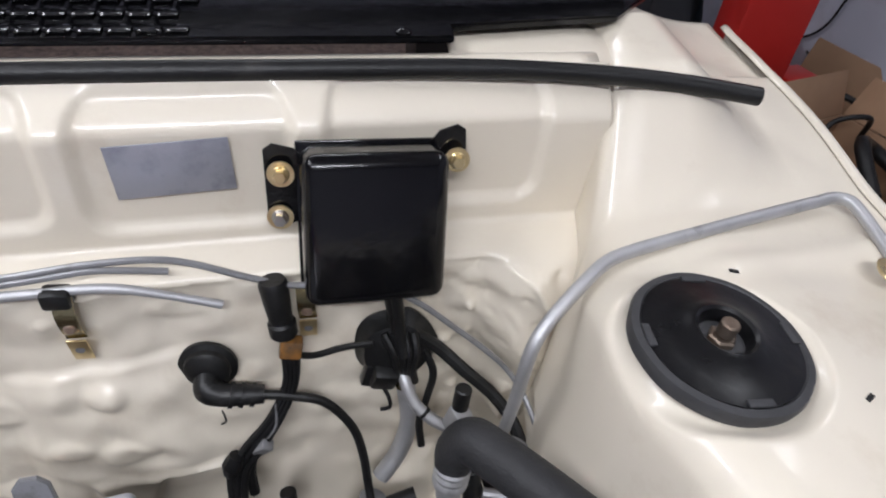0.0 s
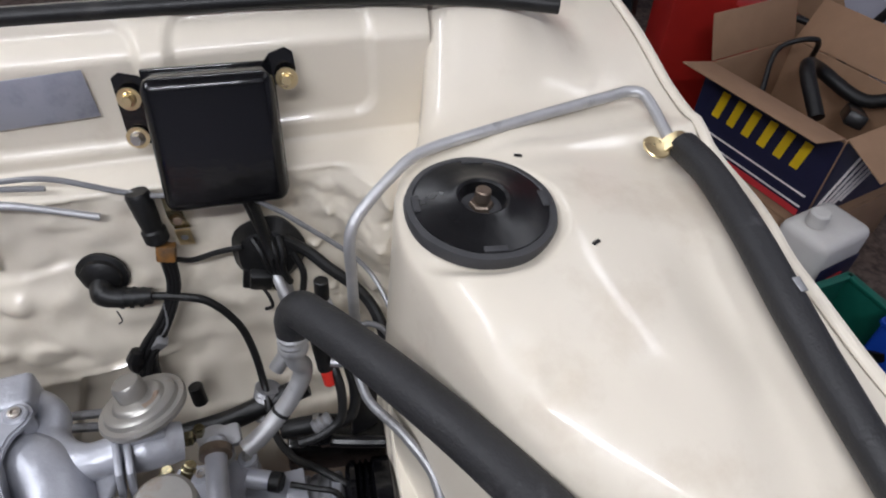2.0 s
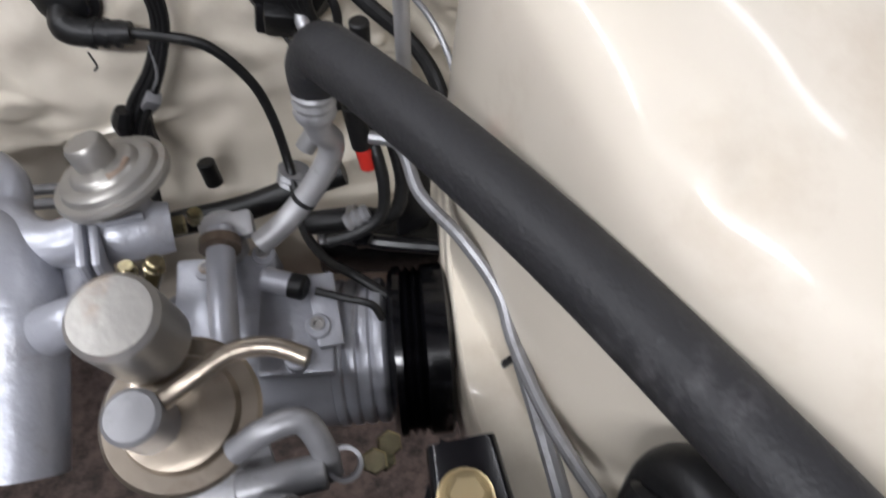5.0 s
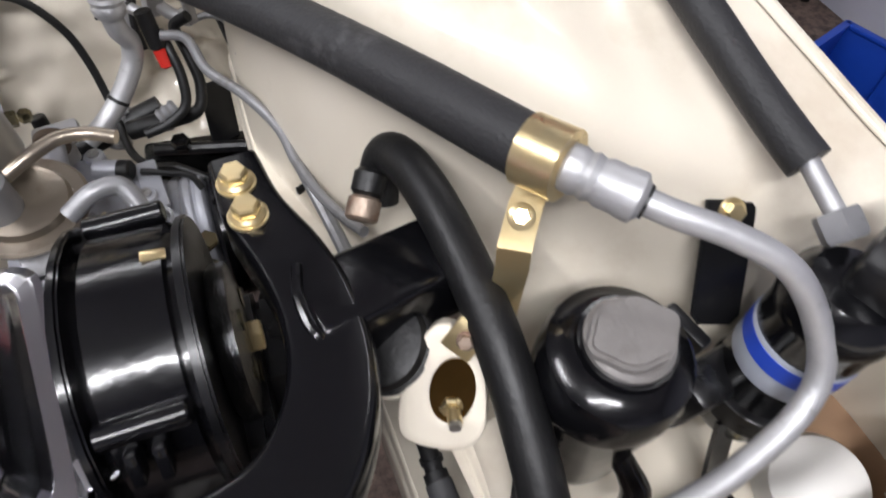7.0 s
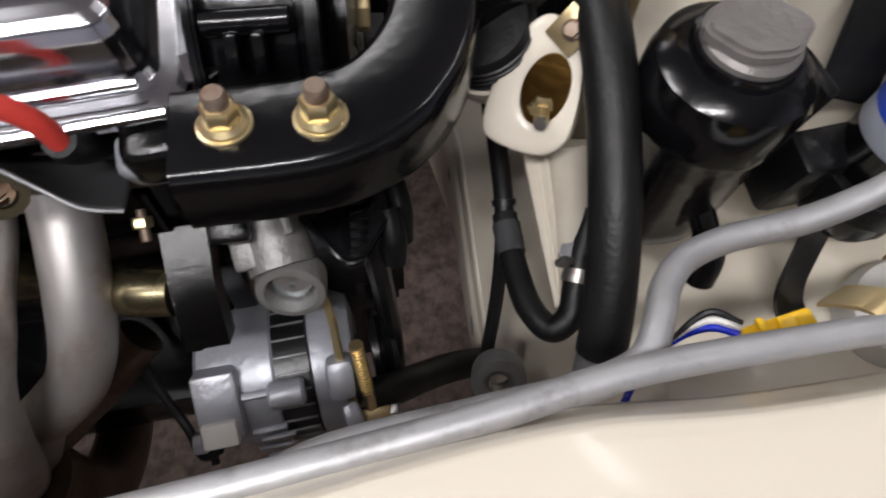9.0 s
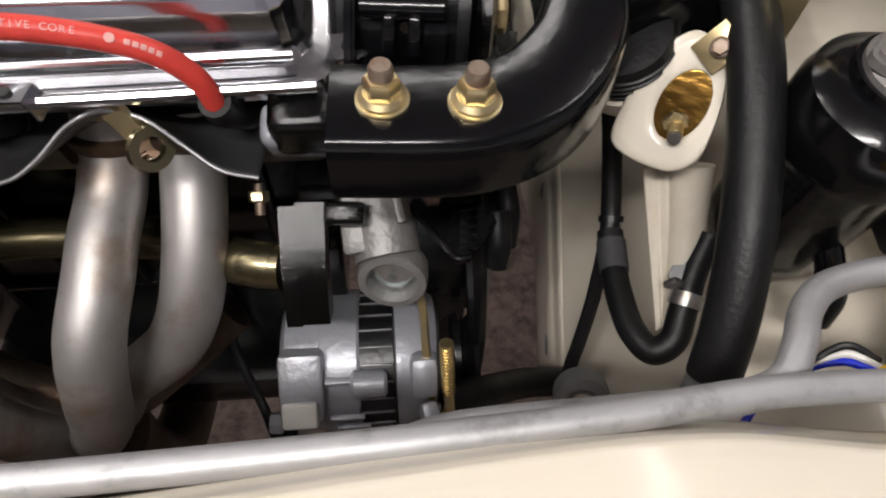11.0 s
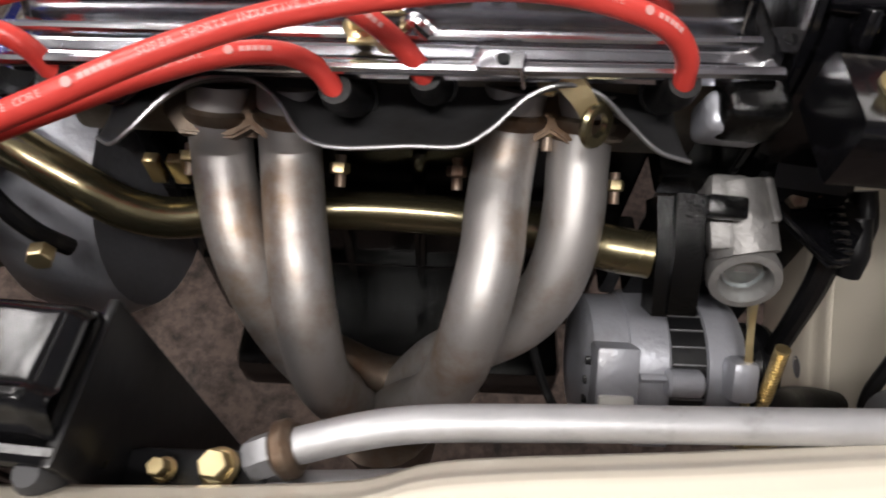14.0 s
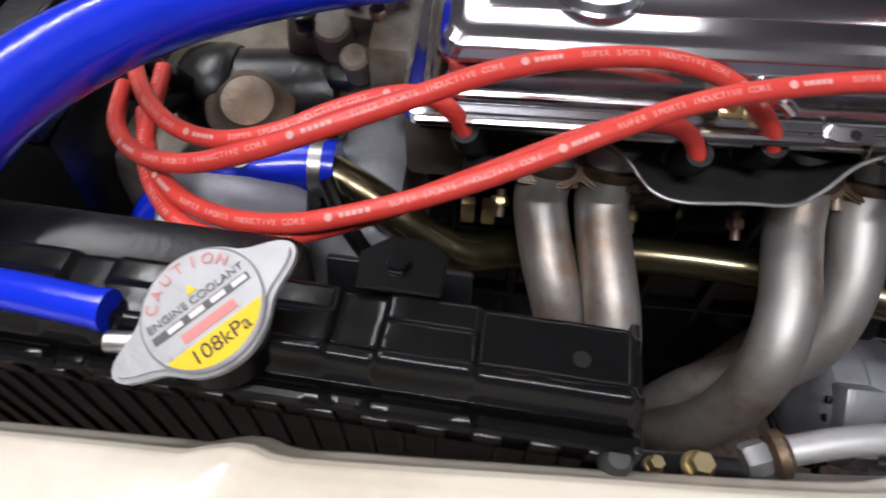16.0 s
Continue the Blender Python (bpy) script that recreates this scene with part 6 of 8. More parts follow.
egr = thing("egr_valve", "dull steel exhaust recirculation valve with a round diaphragm", "valve", (0.09, 0.33, 0.82))
ea = Vector((-0.20, 0.22, 1.0))
ec = Vector((0.0855, 0.3139, 0.8690))
part("diaphragm", lathe([(0.012, -0.016), (0.026, -0.010), (0.0325, -0.006), (0.0335, -0.002), (0.0325, 0.0005), (0.0285, 0.0010), (0.0272, 0.0045), (0.0255, 0.0055), (0.020, 0.0060), (0.0185, 0.0085), (0.0165, 0.0095), (0.008, 0.010)], ec, ea, 48), DULLSTEEL, egr, "stepped dull steel diaphragm housing")
part("cap", lathe([(0.0115, 0), (0.0112, 0.011), (0.0095, 0.0135), (0.003, 0.014)], ec + ea.normalized() * 0.009 + Vector((-0.003, 0.002, 0)), ea, 22), DULLSTEEL, egr)
part("weld_stain", tube([ec + Vector((0.006, -0.012, 0.0135)), ec + Vector((0.012, -0.007, 0.0135)), ec + Vector((0.014, 0.001, 0.0130))], [0.0022, 0.0016, 0.0020], 8, flat=0.5), RUSTNUT, egr, "rusty weld stain")
part("body", tube([(0.066, 0.2895, 0.840), (0.082, 0.2940, 0.838), (0.100, 0.2985, 0.834), (0.108, 0.3005, 0.832)], [0.0150, 0.0175, 0.0165, 0.0150], 24), ALUPAINT, egr, "silver body")
part("flange", box((0.0740, 0.282, 0.842), (0.0055, 0.044, 0.036), 0.003, (0, 10, 14)), ALUPAINT, egr)
part("flange", box((0.0665, 0.281, 0.843), (0.0055, 0.044, 0.036), 0.003, (0, 10, 14)), ALUPAINT, egr)
part("body_rib", box((0.088, 0.2925, 0.8545), (0.026, 0.005, 0.006), 0.0015, (0, 6, 14)), ALUPAINT, egr)
part("neck", cyl((0.089, 0.302, 0.842), (0.087, 0.310, 0.858), 0.013, 20), ALUPAINT, egr)
part("fitting", hexa((0.108, 0.3005, 0.832), (0.95, 0.2, -0.15), 0.0065, 0.008), BRASSDARK, egr)
part("fitting", hexa((0.117, 0.311, 0.820), (0.2, 0.2, 1), 0.005, 0.009), BRASSDARK, egr)

# Compressor
comp = thing("air_conditioning_compressor", "silver cast air conditioning compressor with a black clutch pulley", "compressor", (0.17, 0.265, 0.62))
cyy, czz = 0.262, 0.700
part("body", lathe([(0.03, 0.07), (0.052, 0.072), (0.056, 0.080), (0.056, 0.150), (0.0535, 0.155), (0.0535, 0.190), (0.050, 0.193)], (0, cyy, czz), (1, 0, 0), 44), ALUPAINT, comp, "silver cast body")
prof = [(0.04, 0.0)]
for k in range(4):
    prof += [(0.0535, 0.0005 + 0.0098 * k), (0.0545, 0.002 + 0.0098 * k), (0.0545, 0.0066 + 0.0098 * k), (0.0525, 0.0085 + 0.0098 * k)]
part("ribbed_front", lathe(prof + [(0.04, 0.040)], (0.190, cyy, czz), (1, 0, 0), 44), ALUPAINT, comp, "ribbed silver front housing")
part("top_block", box((0.122, 0.286, 0.752), (0.070, 0.060, 0.026), 0.004, (12, 0, 0)), ALUPAINT, comp)
part("top_plate", box((0.170, 0.262, 0.758), (0.050, 0.070, 0.010), 0.002, (6, 0, 0)), ALUPAINT, comp)
part("tongue", box((0.1905, 0.268, 0.766), (0.018, 0.052, 0.006), 0.002, (6, 0, 8)), ALUPAINT, comp)
part("finger_tube", tube([(0.1255, 0.316, 0.799), (0.1285, 0.286, 0.797), (0.1325, 0.250, 0.795), (0.134, 0.225, 0.785)], [0.0092, 0.0092, 0.009, 0.008], 18), ALUPAINT, comp)
part("pipe_head", cyl((0.124, 0.316, 0.765), (0.1215, 0.3265, 0.795), 0.0135, 22, 0.002), ALU, comp)
part("head_collar", lathe([(0.0105, 0), (0.0135, 0.001), (0.0135, 0.008), (0.0105, 0.009)], (0.1262, 0.3095, 0.7985), (0.08, -1, 0), 22), STEELDIRTY, comp)
part("pipe_flange", box((0.128, 0.322, 0.792), (0.036, 0.020, 0.011), 0.004, (15, 0, 10)), ALU, comp)
port = part("port", cyl((0.150, 0.290, 0.776), (0.170, 0.283, 0.776), 0.0085, 18, 0.001), ALUPAINT, comp)
part("port_cap", cyl((0.167, 0.284, 0.776), (0.179, 0.280, 0.776), 0.0088, 18, 0.002), RUBBER, port, "black cap")
for x, y, z in ((0.108, 0.305, 0.768), (0.148, 0.312, 0.772), (0.186, 0.256, 0.770), (0.172, 0.236, 0.767)):
    sb = part("screw_boss", cyl((x, y, z - 0.012), (x, y - 0.001, z + 0.001), 0.0085, 18, 0.001), ALUPAINT, comp)
    part("socket_screw", lathe([(0.0048, 0), (0.0048, 0.003), (0.0026, 0.003), (0.0024, 0.0015)], (x, y, z), (0, -0.05, 1), 16), BOLT, sb)
part("clutch", lathe([(0.02, 0.226), (0.060, 0.231), (0.065, 0.235), (0.065, 0.240), (0.060, 0.242), (0.065, 0.245), (0.060, 0.248), (0.065, 0.251), (0.060, 0.254), (0.065, 0.257), (0.065, 0.272), (0.058, 0.275), (0.02, 0.266), (0.015, 0.272), (0.005, 0.273)], (0, cyy, czz - 0.006), (1, 0, 0), 48), BLACKGLOSS, comp, "grooved black pulley")
for k in range(7):
    a = 0.5 + k * 0.9
    part("clutch_bolt", hexa((0.228, cyy + 0.042 * math.cos(a), czz + 0.042 * math.sin(a)), (-1, 0, 0), 0.005, 0.005), BOLT, comp)
part("clutch_lead", tube([(0.185, 0.278, 0.775), (0.205, 0.272, 0.773), (0.222, 0.268, 0.768), (0.228, 0.262, 0.757)], 0.0028, 8), RUBBER, comp)
idler = thing("idler_bracket", "black cast bracket and idler behind the compressor", "bracket", (0.23, 0.35, 0.66))
part("bracket", box((0.225, 0.352, 0.70), (0.10, 0.028, 0.05), 0.006, (0, 5, 0)), BLACKCAST, idler)
part("arm", tube([(0.19, 0.345, 0.735), (0.23, 0.335, 0.735), (0.275, 0.33, 0.73)], 0.006, 10), BLACKSATIN, idler)
part("bolt", hexa((0.215, 0.335, 0.742), (0, -0.2, 1), 0.009, 0.010), BLACKGLOSS, idler)
flap = thing("splash_flap", "dark grey plastic splash flap at the foot of the firewall", "flap", (0.262, 0.35, 0.70))
part("flap", box((0.255, 0.362, 0.745), (0.030, 0.006, 0.07), 0.003, (-15, 10, 25)), PLASTIC, flap)

# Vacuum canister with gold dish
vac = thing("vacuum_actuator", "gold passivated vacuum actuator with two capped posts", "actuator", (0.135, 0.18, 0.83))
vc = Vector((0.138, 0.176, 0.862))
va = Vector((0.05, -0.12, 1))
part("dish", lathe([(0.018, -0.012), (0.033, -0.006), (0.0365, -0.002), (0.0375, 0.001), (0.0355, 0.003), (0.028, 0.003), (0.026, 0.0075), (0.021, 0.0085), (0.010, 0.009)], vc, va, 44), BRONZE, vac, "gold stepped dish")
part("post", lathe([(0.013, 0), (0.0125, 0.028), (0.0105, 0.030), (0.003, 0.0305)], vc + Vector((-0.010, -0.006, 0.006)), va, 26), GREYPIPE, vac)
part("post", lathe([(0.020, 0), (0.0195, 0.040), (0.017, 0.043), (0.004, 0.0435)], vc + Vector((-0.0125, 0.030, 0.020)), va, 30), DULLSTEEL, vac)
part("gold_tube", tube([vc + Vector((-0.004, -0.004, 0.026)), vc + Vector((0.012, 0.004, 0.032)), vc + Vector((0.032, 0.016, 0.034)), vc + Vector((0.048, 0.018, 0.032)), vc + Vector((0.064, 0.012, 0.030))], 0.0045, 12), BRONZE, vac, "gold vacuum tube")
for a, b in (((0.1165, 0.226, 0.875), (0.1225, 0.2325, 0.9085)), ((0.121, 0.218, 0.880), (0.1400, 0.2285, 0.9180))):
    nipple = part("nipple", cyl(a, b, 0.0040, 16, 0.0008), BRASSDARK, vac, "gold passivated nipple")
    d = (Vector(b) - Vector(a)).normalized()
    part("bead", lathe([(0.0036, 0), (0.0049, 0.0012), (0.0049, 0.0024), (0.0036, 0.0036)], Vector(b) - d * 0.007, d, 16), BRASSDARK, nipple)
part("bracket", box((0.155, 0.148, 0.850), (0.05, 0.03, 0.006), 0.002, (10, 5, 20)), GREYPIPE, vac)
pipe("bypass_pipe", [(0.165, 0.155, 0.868), (0.182, 0.162, 0.876), (0.196, 0.165, 0.874), (0.204, 0.155, 0.862), (0.206, 0.145, 0.85)], 0.0062, GREYPIPE, "grey bypass pipe behind the timing cover", "pipe")
wn = thing("coolant_stub", "grey coolant stub pipe with a hose clip beside the timing cover", "pipe", (0.205, 0.15, 0.83))
part("stub", cyl((0.165, 0.140, 0.858), (0.205, 0.146, 0.856), 0.0085, 18, 0.001), GREYPIPE, wn)
part("ring", lathe([(0.0065, 0), (0.0085, 0), (0.0085, 0.008), (0.0065, 0.008)], (0.212, 0.150, 0.850), (0.2, -0.3, 1), 20, ring=True), GREYPIPE, wn)
for x, y, z in ((0.222, 0.160, 0.80), (0.230, 0.170, 0.795), (0.225, 0.168, 0.765)):
    part("brass_nut", hexa((x, y, z), (0.2, -0.3, 1), 0.0075, 0.008), BRASSDARK, wn)
part("hanging_wire", tube([(0.236, 0.135, 0.76), (0.234, 0.12, 0.80), (0.228, 0.11, 0.835)], 0.003, 8), RUBBER, wn)

# ---------------------------------------------------------------- front right corner
res = thing("power_steering_reservoir", "gloss black steel fluid reservoir with a grey lobed cap", "reservoir", (0.42, -0.052, 0.79))
ra = Vector((0.02, -0.05, 1))
rc = Vector((0.4165, -0.043, 0.801))
part("body", lathe([(0.026, -0.036), (0.033, -0.031), (0.0365, -0.022), (0.0375, -0.010), (0.0382, 0.055), (0.0400, 0.060), (0.0404, 0.064), (0.0402, 0.082), (0.0378, 0.092), (0.031, 0.098), (0.0255, 0.099), (0.025, 0.104)], rc, ra, 52), BLACKGLOSS, res, "gloss black body")
CAPM = mat("grey_brown_cast_cap", (0.23, 0.215, 0.205), 0.42, 0.25, 0.12, 60, 0.3, 220, dirt=(0.12, 0.10, 0.09), dirt_scale=30, dirt_amt=0.2)
part("cap_skirt", lathe([(0.0205, 0.098), (0.0225, 0.100), (0.0228, 0.107), (0.0205, 0.109)], rc, ra, 48), CAPM, res)
outl = []
for k in range(72):
    a = 2 * math.pi * k / 72
    ear = 0.0045 * math.exp(-((min(a % math.pi, math.pi - a % math.pi) / 0.30) ** 2)) - 0.0025 * math.exp(-(((a % math.pi - math.pi / 2) / 0.5) ** 2))
    outl.append(((0.0205 + ear) * math.cos(a), (0.0205 + ear) * math.sin(a)))
part("cap", plate(outl, 0.0085, axis_matrix(rc + ra.normalized() * 0.107, ra) @ pose(0, 0, 0, 0, 0, -18), 0.0022), CAPM, res, "dull grey-brown lobed cap")
part("outlet", tube([rc + Vector((0.008, -0.026, 0.012)), rc + Vector((0.014, -0.040, 0.0)), rc + Vector((0.019, -0.050, -0.016)), rc + Vector((0.018, -0.056, -0.032))], [0.0075, 0.0075, 0.0095, 0.0095], 16), BLACKGLOSS, res)
part("clamp_nut", hexa(rc + Vector((0.046, -0.004, 0.058)), (0.3, -0.6, 0.7), 0.007, 0.008), ZINC, res)
part("band", strap([rc + Vector((0.034, 0.026, 0.075)), rc + Vector((0.048, 0.014, 0.066)), rc + Vector((0.050, 0.0, 0.060))], 0.012, 0.002, (0, 0, 1), res=3), ZINC, res, "yellow zinc band")
part("bracket_leg", box(tuple(rc + Vector((0.052, 0.012, 0.02))), (0.010, 0.03, 0.11), 0.003, (8, 0, 20)), BLACKSATIN, res)

drier = thing("receiver_drier", "black receiver drier bottle with a blue and silver label", "receiver drier", (0.48, -0.05, 0.79))
da, db = Vector((0.528, -0.060, 0.782)), Vector((0.536, -0.060, 0.922))
dd = (db - da).normalized()
L = (db - da).length
bottle = part("bottle", lathe([(0.018, 0), (0.026, 0.004), (0.0292, 0.012), (0.0292, L - 0.026), (0.0305, L - 0.024), (0.0312, L - 0.016), (0.0295, L - 0.006), (0.023, L + 0.001), (0.010, L + 0.003)], da, dd, 46), BLACKGLOSS, drier, "gloss black bottle")
part("label", lathe([(0.0293, 0), (0.0295, 0.0005), (0.0295, 0.0295), (0.0293, 0.030)], da + dd * 0.068, dd, 46), PALELABEL, bottle, "pale silver label")
part("label_band", lathe([(0.0296, 0), (0.0298, 0.0002), (0.0298, 0.0118), (0.0296, 0.012)], da + dd * 0.082, dd, 46), BLUEPRINT, bottle, "blue printed band")
fr = axis_matrix(da + dd * 0.088, dd)
for k in range(6):
    a = -2.35 + 0.19 * k
    part("label_mark", box(None, (0.0008, 0.0042, 0.0062), 0.0002, m=fr @ Matrix.Rotation(a, 4, "Z") @ pose(0.0300, 0, 0)), PALELABEL, bottle)
hblock = part("head_block", box(tuple(db + dd * 0.010 + Vector((0.012, -0.002, 0))), (0.044, 0.030, 0.024), 0.005, (0, 0, 25)), BLACKSATIN, drier)
part("head_ear", lathe([(0.006, 0), (0.014, 0), (0.014, 0.012), (0.006, 0.012)], db + dd * 0.014 + Vector((0.034, 0.012, 0)), dd, 24, ring=True), BLACKSATIN, hblock)
part("pipe", tube([(0.565, -0.068, 0.930), (0.588, -0.080, 0.924), (0.598, -0.105, 0.908), (0.580, -0.138, 0.888), (0.53, -0.158, 0.878), (0.470, -0.1680, 0.875), (0.43, -0.1710, 0.873), (0.35, -0.1795, 0.872), (0.29, -0.1930, 0.872), (0.22, -0.2065, 0.8725), (0.149, -0.2190, 0.873), (0.06, -0.2335, 0.8725), (0.022, -0.2405, 0.872), (0.004, -0.2455, 0.870), (-0.012, -0.2510, 0.866), (-0.022, -0.2545, 0.863)], 0.0061, 18, 7), ALU, drier, "bare aluminium pipe along the front panel")
part("pipe_nut", hexa((-0.022, -0.2545, 0.863), (-0.85, -0.4, -0.25), 0.0074, 0.010), GREYPIPE, drier)
part("pipe_collar", cyl((-0.015, -0.2522, 0.8652), (-0.022, -0.2548, 0.863), 0.0098, 22, 0.002), STEELDIRTY, drier)
part("union", hexa((0.566, -0.069, 0.930), (0.85, -0.45, -0.25), 0.0115, 0.014), ALU, drier)
dbk = thing("drier_bracket", "black steel mounting bracket bolted to the inner wing", "bracket", (0.52, 0.0, 0.72))
PM = Matrix.Translation((0.524, 0.002, 0.875)) @ Vector((-0.25, -0.75, 0.6)).to_track_quat("Z", "Y").to_matrix().to_4x4()
uplate = part("upper_plate", plate([(-0.015, -0.035), (0.015, -0.035), (0.015, 0.036), (0.010, 0.042), (-0.010, 0.042), (-0.015, 0.036)], 0.003, Matrix.Translation((0.524, 0.002, 0.875)) @ Vector((-0.25, -0.75, 0.6)).to_track_quat("Z", "Y").to_matrix().to_4x4() @ pose(0, 0, 0, 0, 0, 180), 0.001), BLACKSATIN, dbk)
part("leg", strap([(0.508, -0.070, 0.815), (0.512, -0.080, 0.775), (0.514, -0.092, 0.742), (0.519, -0.100, 0.7285), (0.522, -0.112, 0.7275)], 0.020, 0.003, (0.9, 0.2, 0), res=4), BLACKSATIN, dbk)
part("band", lathe([(0.0300, 0), (0.0315, 0.001), (0.0315, 0.018), (0.0300, 0.019)], da + dd * 0.030, dd, 40), BLACKSATIN, dbk)
part("web", box((0.500, -0.048, 0.815), (0.045, 0.028, 0.055), 0.006, (10, 0, 10)), BLACKSATIN, dbk)
flange_bolt(uplate, max((PM @ Vector((0, 0.029, 0.0028)), PM @ Vector((0, -0.029, 0.0028))), key=lambda p: p.z), (-0.25, -0.75, 0.6), 0.0058, 0.006, 1.35)
flange_bolt(dbk, (0.5205, -0.107, 0.7295), (0, -0.05, 1), 0.0048, 0.004, 1.3)
clipf = thing("pipe_clip_strap", "yellow zinc strap clip bolting the pipe to the front panel", "clip", (0.455, -0.18, 0.865))
part("strap", strap([(0.436, -0.156, 0.866), (0.441, -0.1605, 0.874), (0.446, -0.166, 0.8795), (0.452, -0.173, 0.879), (0.4575, -0.180, 0.8725), (0.461, -0.187, 0.8695), (0.468, -0.200, 0.8700)], 0.017, 0.0018, (0.9, 0.42, 0), res=3), ZINC, clipf)
part("strap_end", lathe([(0.0085, 0), (0.0085, 0.0018)], (0.468, -0.200, 0.8691), (0, 0, 1), 24), ZINC, clipf)
flange_bolt(clipf, (0.4655, -0.1955, 0.8705), (0, 0, 1), 0.0048, 0.004, 1.5)
# Black disc on the strap, giving the slot's shade by colour
part("slot", lathe([(0.0035, 0), (0.0035, 0.0008)], (0.4605, -0.1855, 0.8708), (0, -0.2, 1), 14), RUBBER, clipf)
clipf.location += Vector((0.011, 0.008, 0.0))
yp = thing("yellow_connector", "yellow plastic wiring connector with blue and white wires", "connector", (0.418, -0.157, 0.835))
part("housing", box((0.4175, -0.156, 0.845), (0.032, 0.013, 0.013), 0.002, (0, -8, 12)), YPLUG, yp)
for k in range(3):
    part("housing_rib", box((0.408 + 0.009 * k, -0.156, 0.8515), (0.003, 0.011, 0.004), 0.0008, (0, -8, 12)), YPLUG, yp)
for k, mt in enumerate((BLUE, WHITEPL, RUBBER)):
    part("wire", tube([(0.403, -0.156 + 0.003 * k, 0.845), (0.390, -0.150 + 0.003 * k, 0.842 + 0.002 * k), (0.375, -0.152, 0.832), (0.362, -0.162, 0.82), (0.355, -0.175, 0.80)], 0.0018, 8), mt, yp, ("blue wire", "white wire", "black wire")[k])
yp.location += Vector((0.014, 0.0, 0.0))
res.location += Vector((0.009, 0.007, 0.0))
drier.location += Vector((0.003, 0.002, 0.003))
lampback = thing("headlamp_back", "off-white round plastic back of a lamp behind the apron opening", "lamp", (0.557, -0.118, 0.73))
part("can", lathe([(0.034, 0), (0.034, 0.030), (0.030, 0.042), (0.020, 0.047), (0.004, 0.048)], (0.578, -0.112, 0.728), (-0.3, -0.15, 1), 36), WHITEPL, lampback)
part("brown_liner", lathe([(0.052, 0), (0.052, 0.002)], (0.63, -0.10, 0.712), (0, 0, 1), 30), CARD, lampback, "brown cardboard liner")

# ---------------------------------------------------------------- radiator and left side
RM = Matrix.Translation((-0.078, -0.247, 0.006)) @ Matrix.Rotation(radians(4.5), 4, "Z")
rad = thing("radiator", "gloss black painted radiator with a stamped top tank and bright cap", "radiator", tuple(RM @ Vector((-0.27, 0, 0.45))))


def R(x, y, z):
    return RM @ Vector((x, y, z))


def tank_pad(x):
    """1 on the raised pads stamped along the tank, 0 between them and on the flat end."""
    m = (-x - 0.062) % 0.056
    return step(0.058, 0.062, -x) * step(0.0, 0.003, m) * step(0.040, 0.037, m)


def tank_top(u, v):
    x = -0.60 * u
    y = -0.020 + 0.042 * v
    e = min(v, 1 - v) * 0.042
    z = 0.8985 - 0.010 * (1 - step(0.0, 0.007, e)) - 0.006 * (1 - step(0.0, 0.006, -x))
    z += 0.0032 * tank_pad(x) * step(0.0, 0.004, e)
    z += 0.0016 * tank_pad(x) * step(0.004, 0.0015, abs(v - 0.42) * 0.042 - 0.003)
    z += 0.003 * step(0.30, 0.22, v) + 0.0005 * noise.noise(Vector((x * 60, v * 3, 1)))
    return R(x, y, z)


part("tank_top", grid(tank_top, 420, 30), RADBLACK, rad, "stamped gloss black top tank", 40)
part("tank_side", box(None, (0.60, 0.042, 0.045), 0.004, m=RM @ pose(-0.30, 0.001, 0.867)), RADBLACK, rad)
part("seam", tube([R(0.001 - 0.003 * k, -0.0232 - 0.0022 * tank_pad(0.001 - 0.003 * k), 0.8815 + 0.0040 * tank_pad(0.001 - 0.003 * k)) for k in range(200)], 0.0040, 10, 1), RADBLACK, rad)
for k in range(26):
    part("crimp_tab", box(None, (0.012, 0.003, 0.016), 0.001, m=RM @ pose(-0.010 - 0.0225 * k, -0.0235, 0.866, 8, 0, 0)), BLACKSATIN, rad)
part("core", box(None, (0.58, 0.030, 0.42), 0.002, m=RM @ pose(-0.30, 0.0, 0.635)), BLACKSATIN, rad, "black finned core")
for k in range(40):
    part("core_tube", box(None, (0.0028, 0.034, 0.40), 0.0006, m=RM @ pose(-0.02 - 0.0145 * k, 0.0, 0.64)), BLACKSATIN, rad)
part("end_plate", box(None, (0.004, 0.055, 0.46), 0.001, m=RM @ pose(0.0, 0.0, 0.655)), BLACKSATIN, rad)
part("front_lug", lathe([(0.006, 0), (0.0065, 0.010), (0.004, 0.014)], R(-0.006, -0.026, 0.868), (0, -0.2, 1), 14), GREYRUB, rad)
# Shade in the flange hole is a black disc on the closed tank
part("hole", lathe([(0.0035, 0), (0.0035, 0.0006)], R(-0.024, 0.000, 0.899), (0, 0, 1), 14), RUBBER, rad, "black disc for the shade in the tank flange's hole")
part("bracket", plate([(-0.018, -0.010), (0.016, -0.012), (0.018, 0.006), (0.010, 0.013), (-0.006, 0.014), (-0.018, 0.006)], 0.004, RM @ pose(-0.097, 0.027, 0.9015, 8, 0, 4), 0.001), RADBLACK, rad)
part("bracket_bolt", hexa(R(-0.099, 0.0275, 0.905), (0, 0, 1), 0.0055, 0.004), BLACKGLOSS, rad)
part("bracket_web", box(None, (0.06, 0.004, 0.05), 0.001, m=RM @ pose(-0.099, 0.020, 0.880, -20, 0, 0)), BLACKSATIN, rad)
part("fan_shroud", box(None, (0.42, 0.035, 0.30), 0.01, m=RM @ pose(-0.36, 0.045, 0.72)), PLASTIC, rad, "black fan shroud")
part("filler_neck", cyl(R(-0.158, -0.013, 0.893), R(-0.1585, -0.012, 0.906), 0.019, 30, 0.001), BLACKGLOSS, rad)
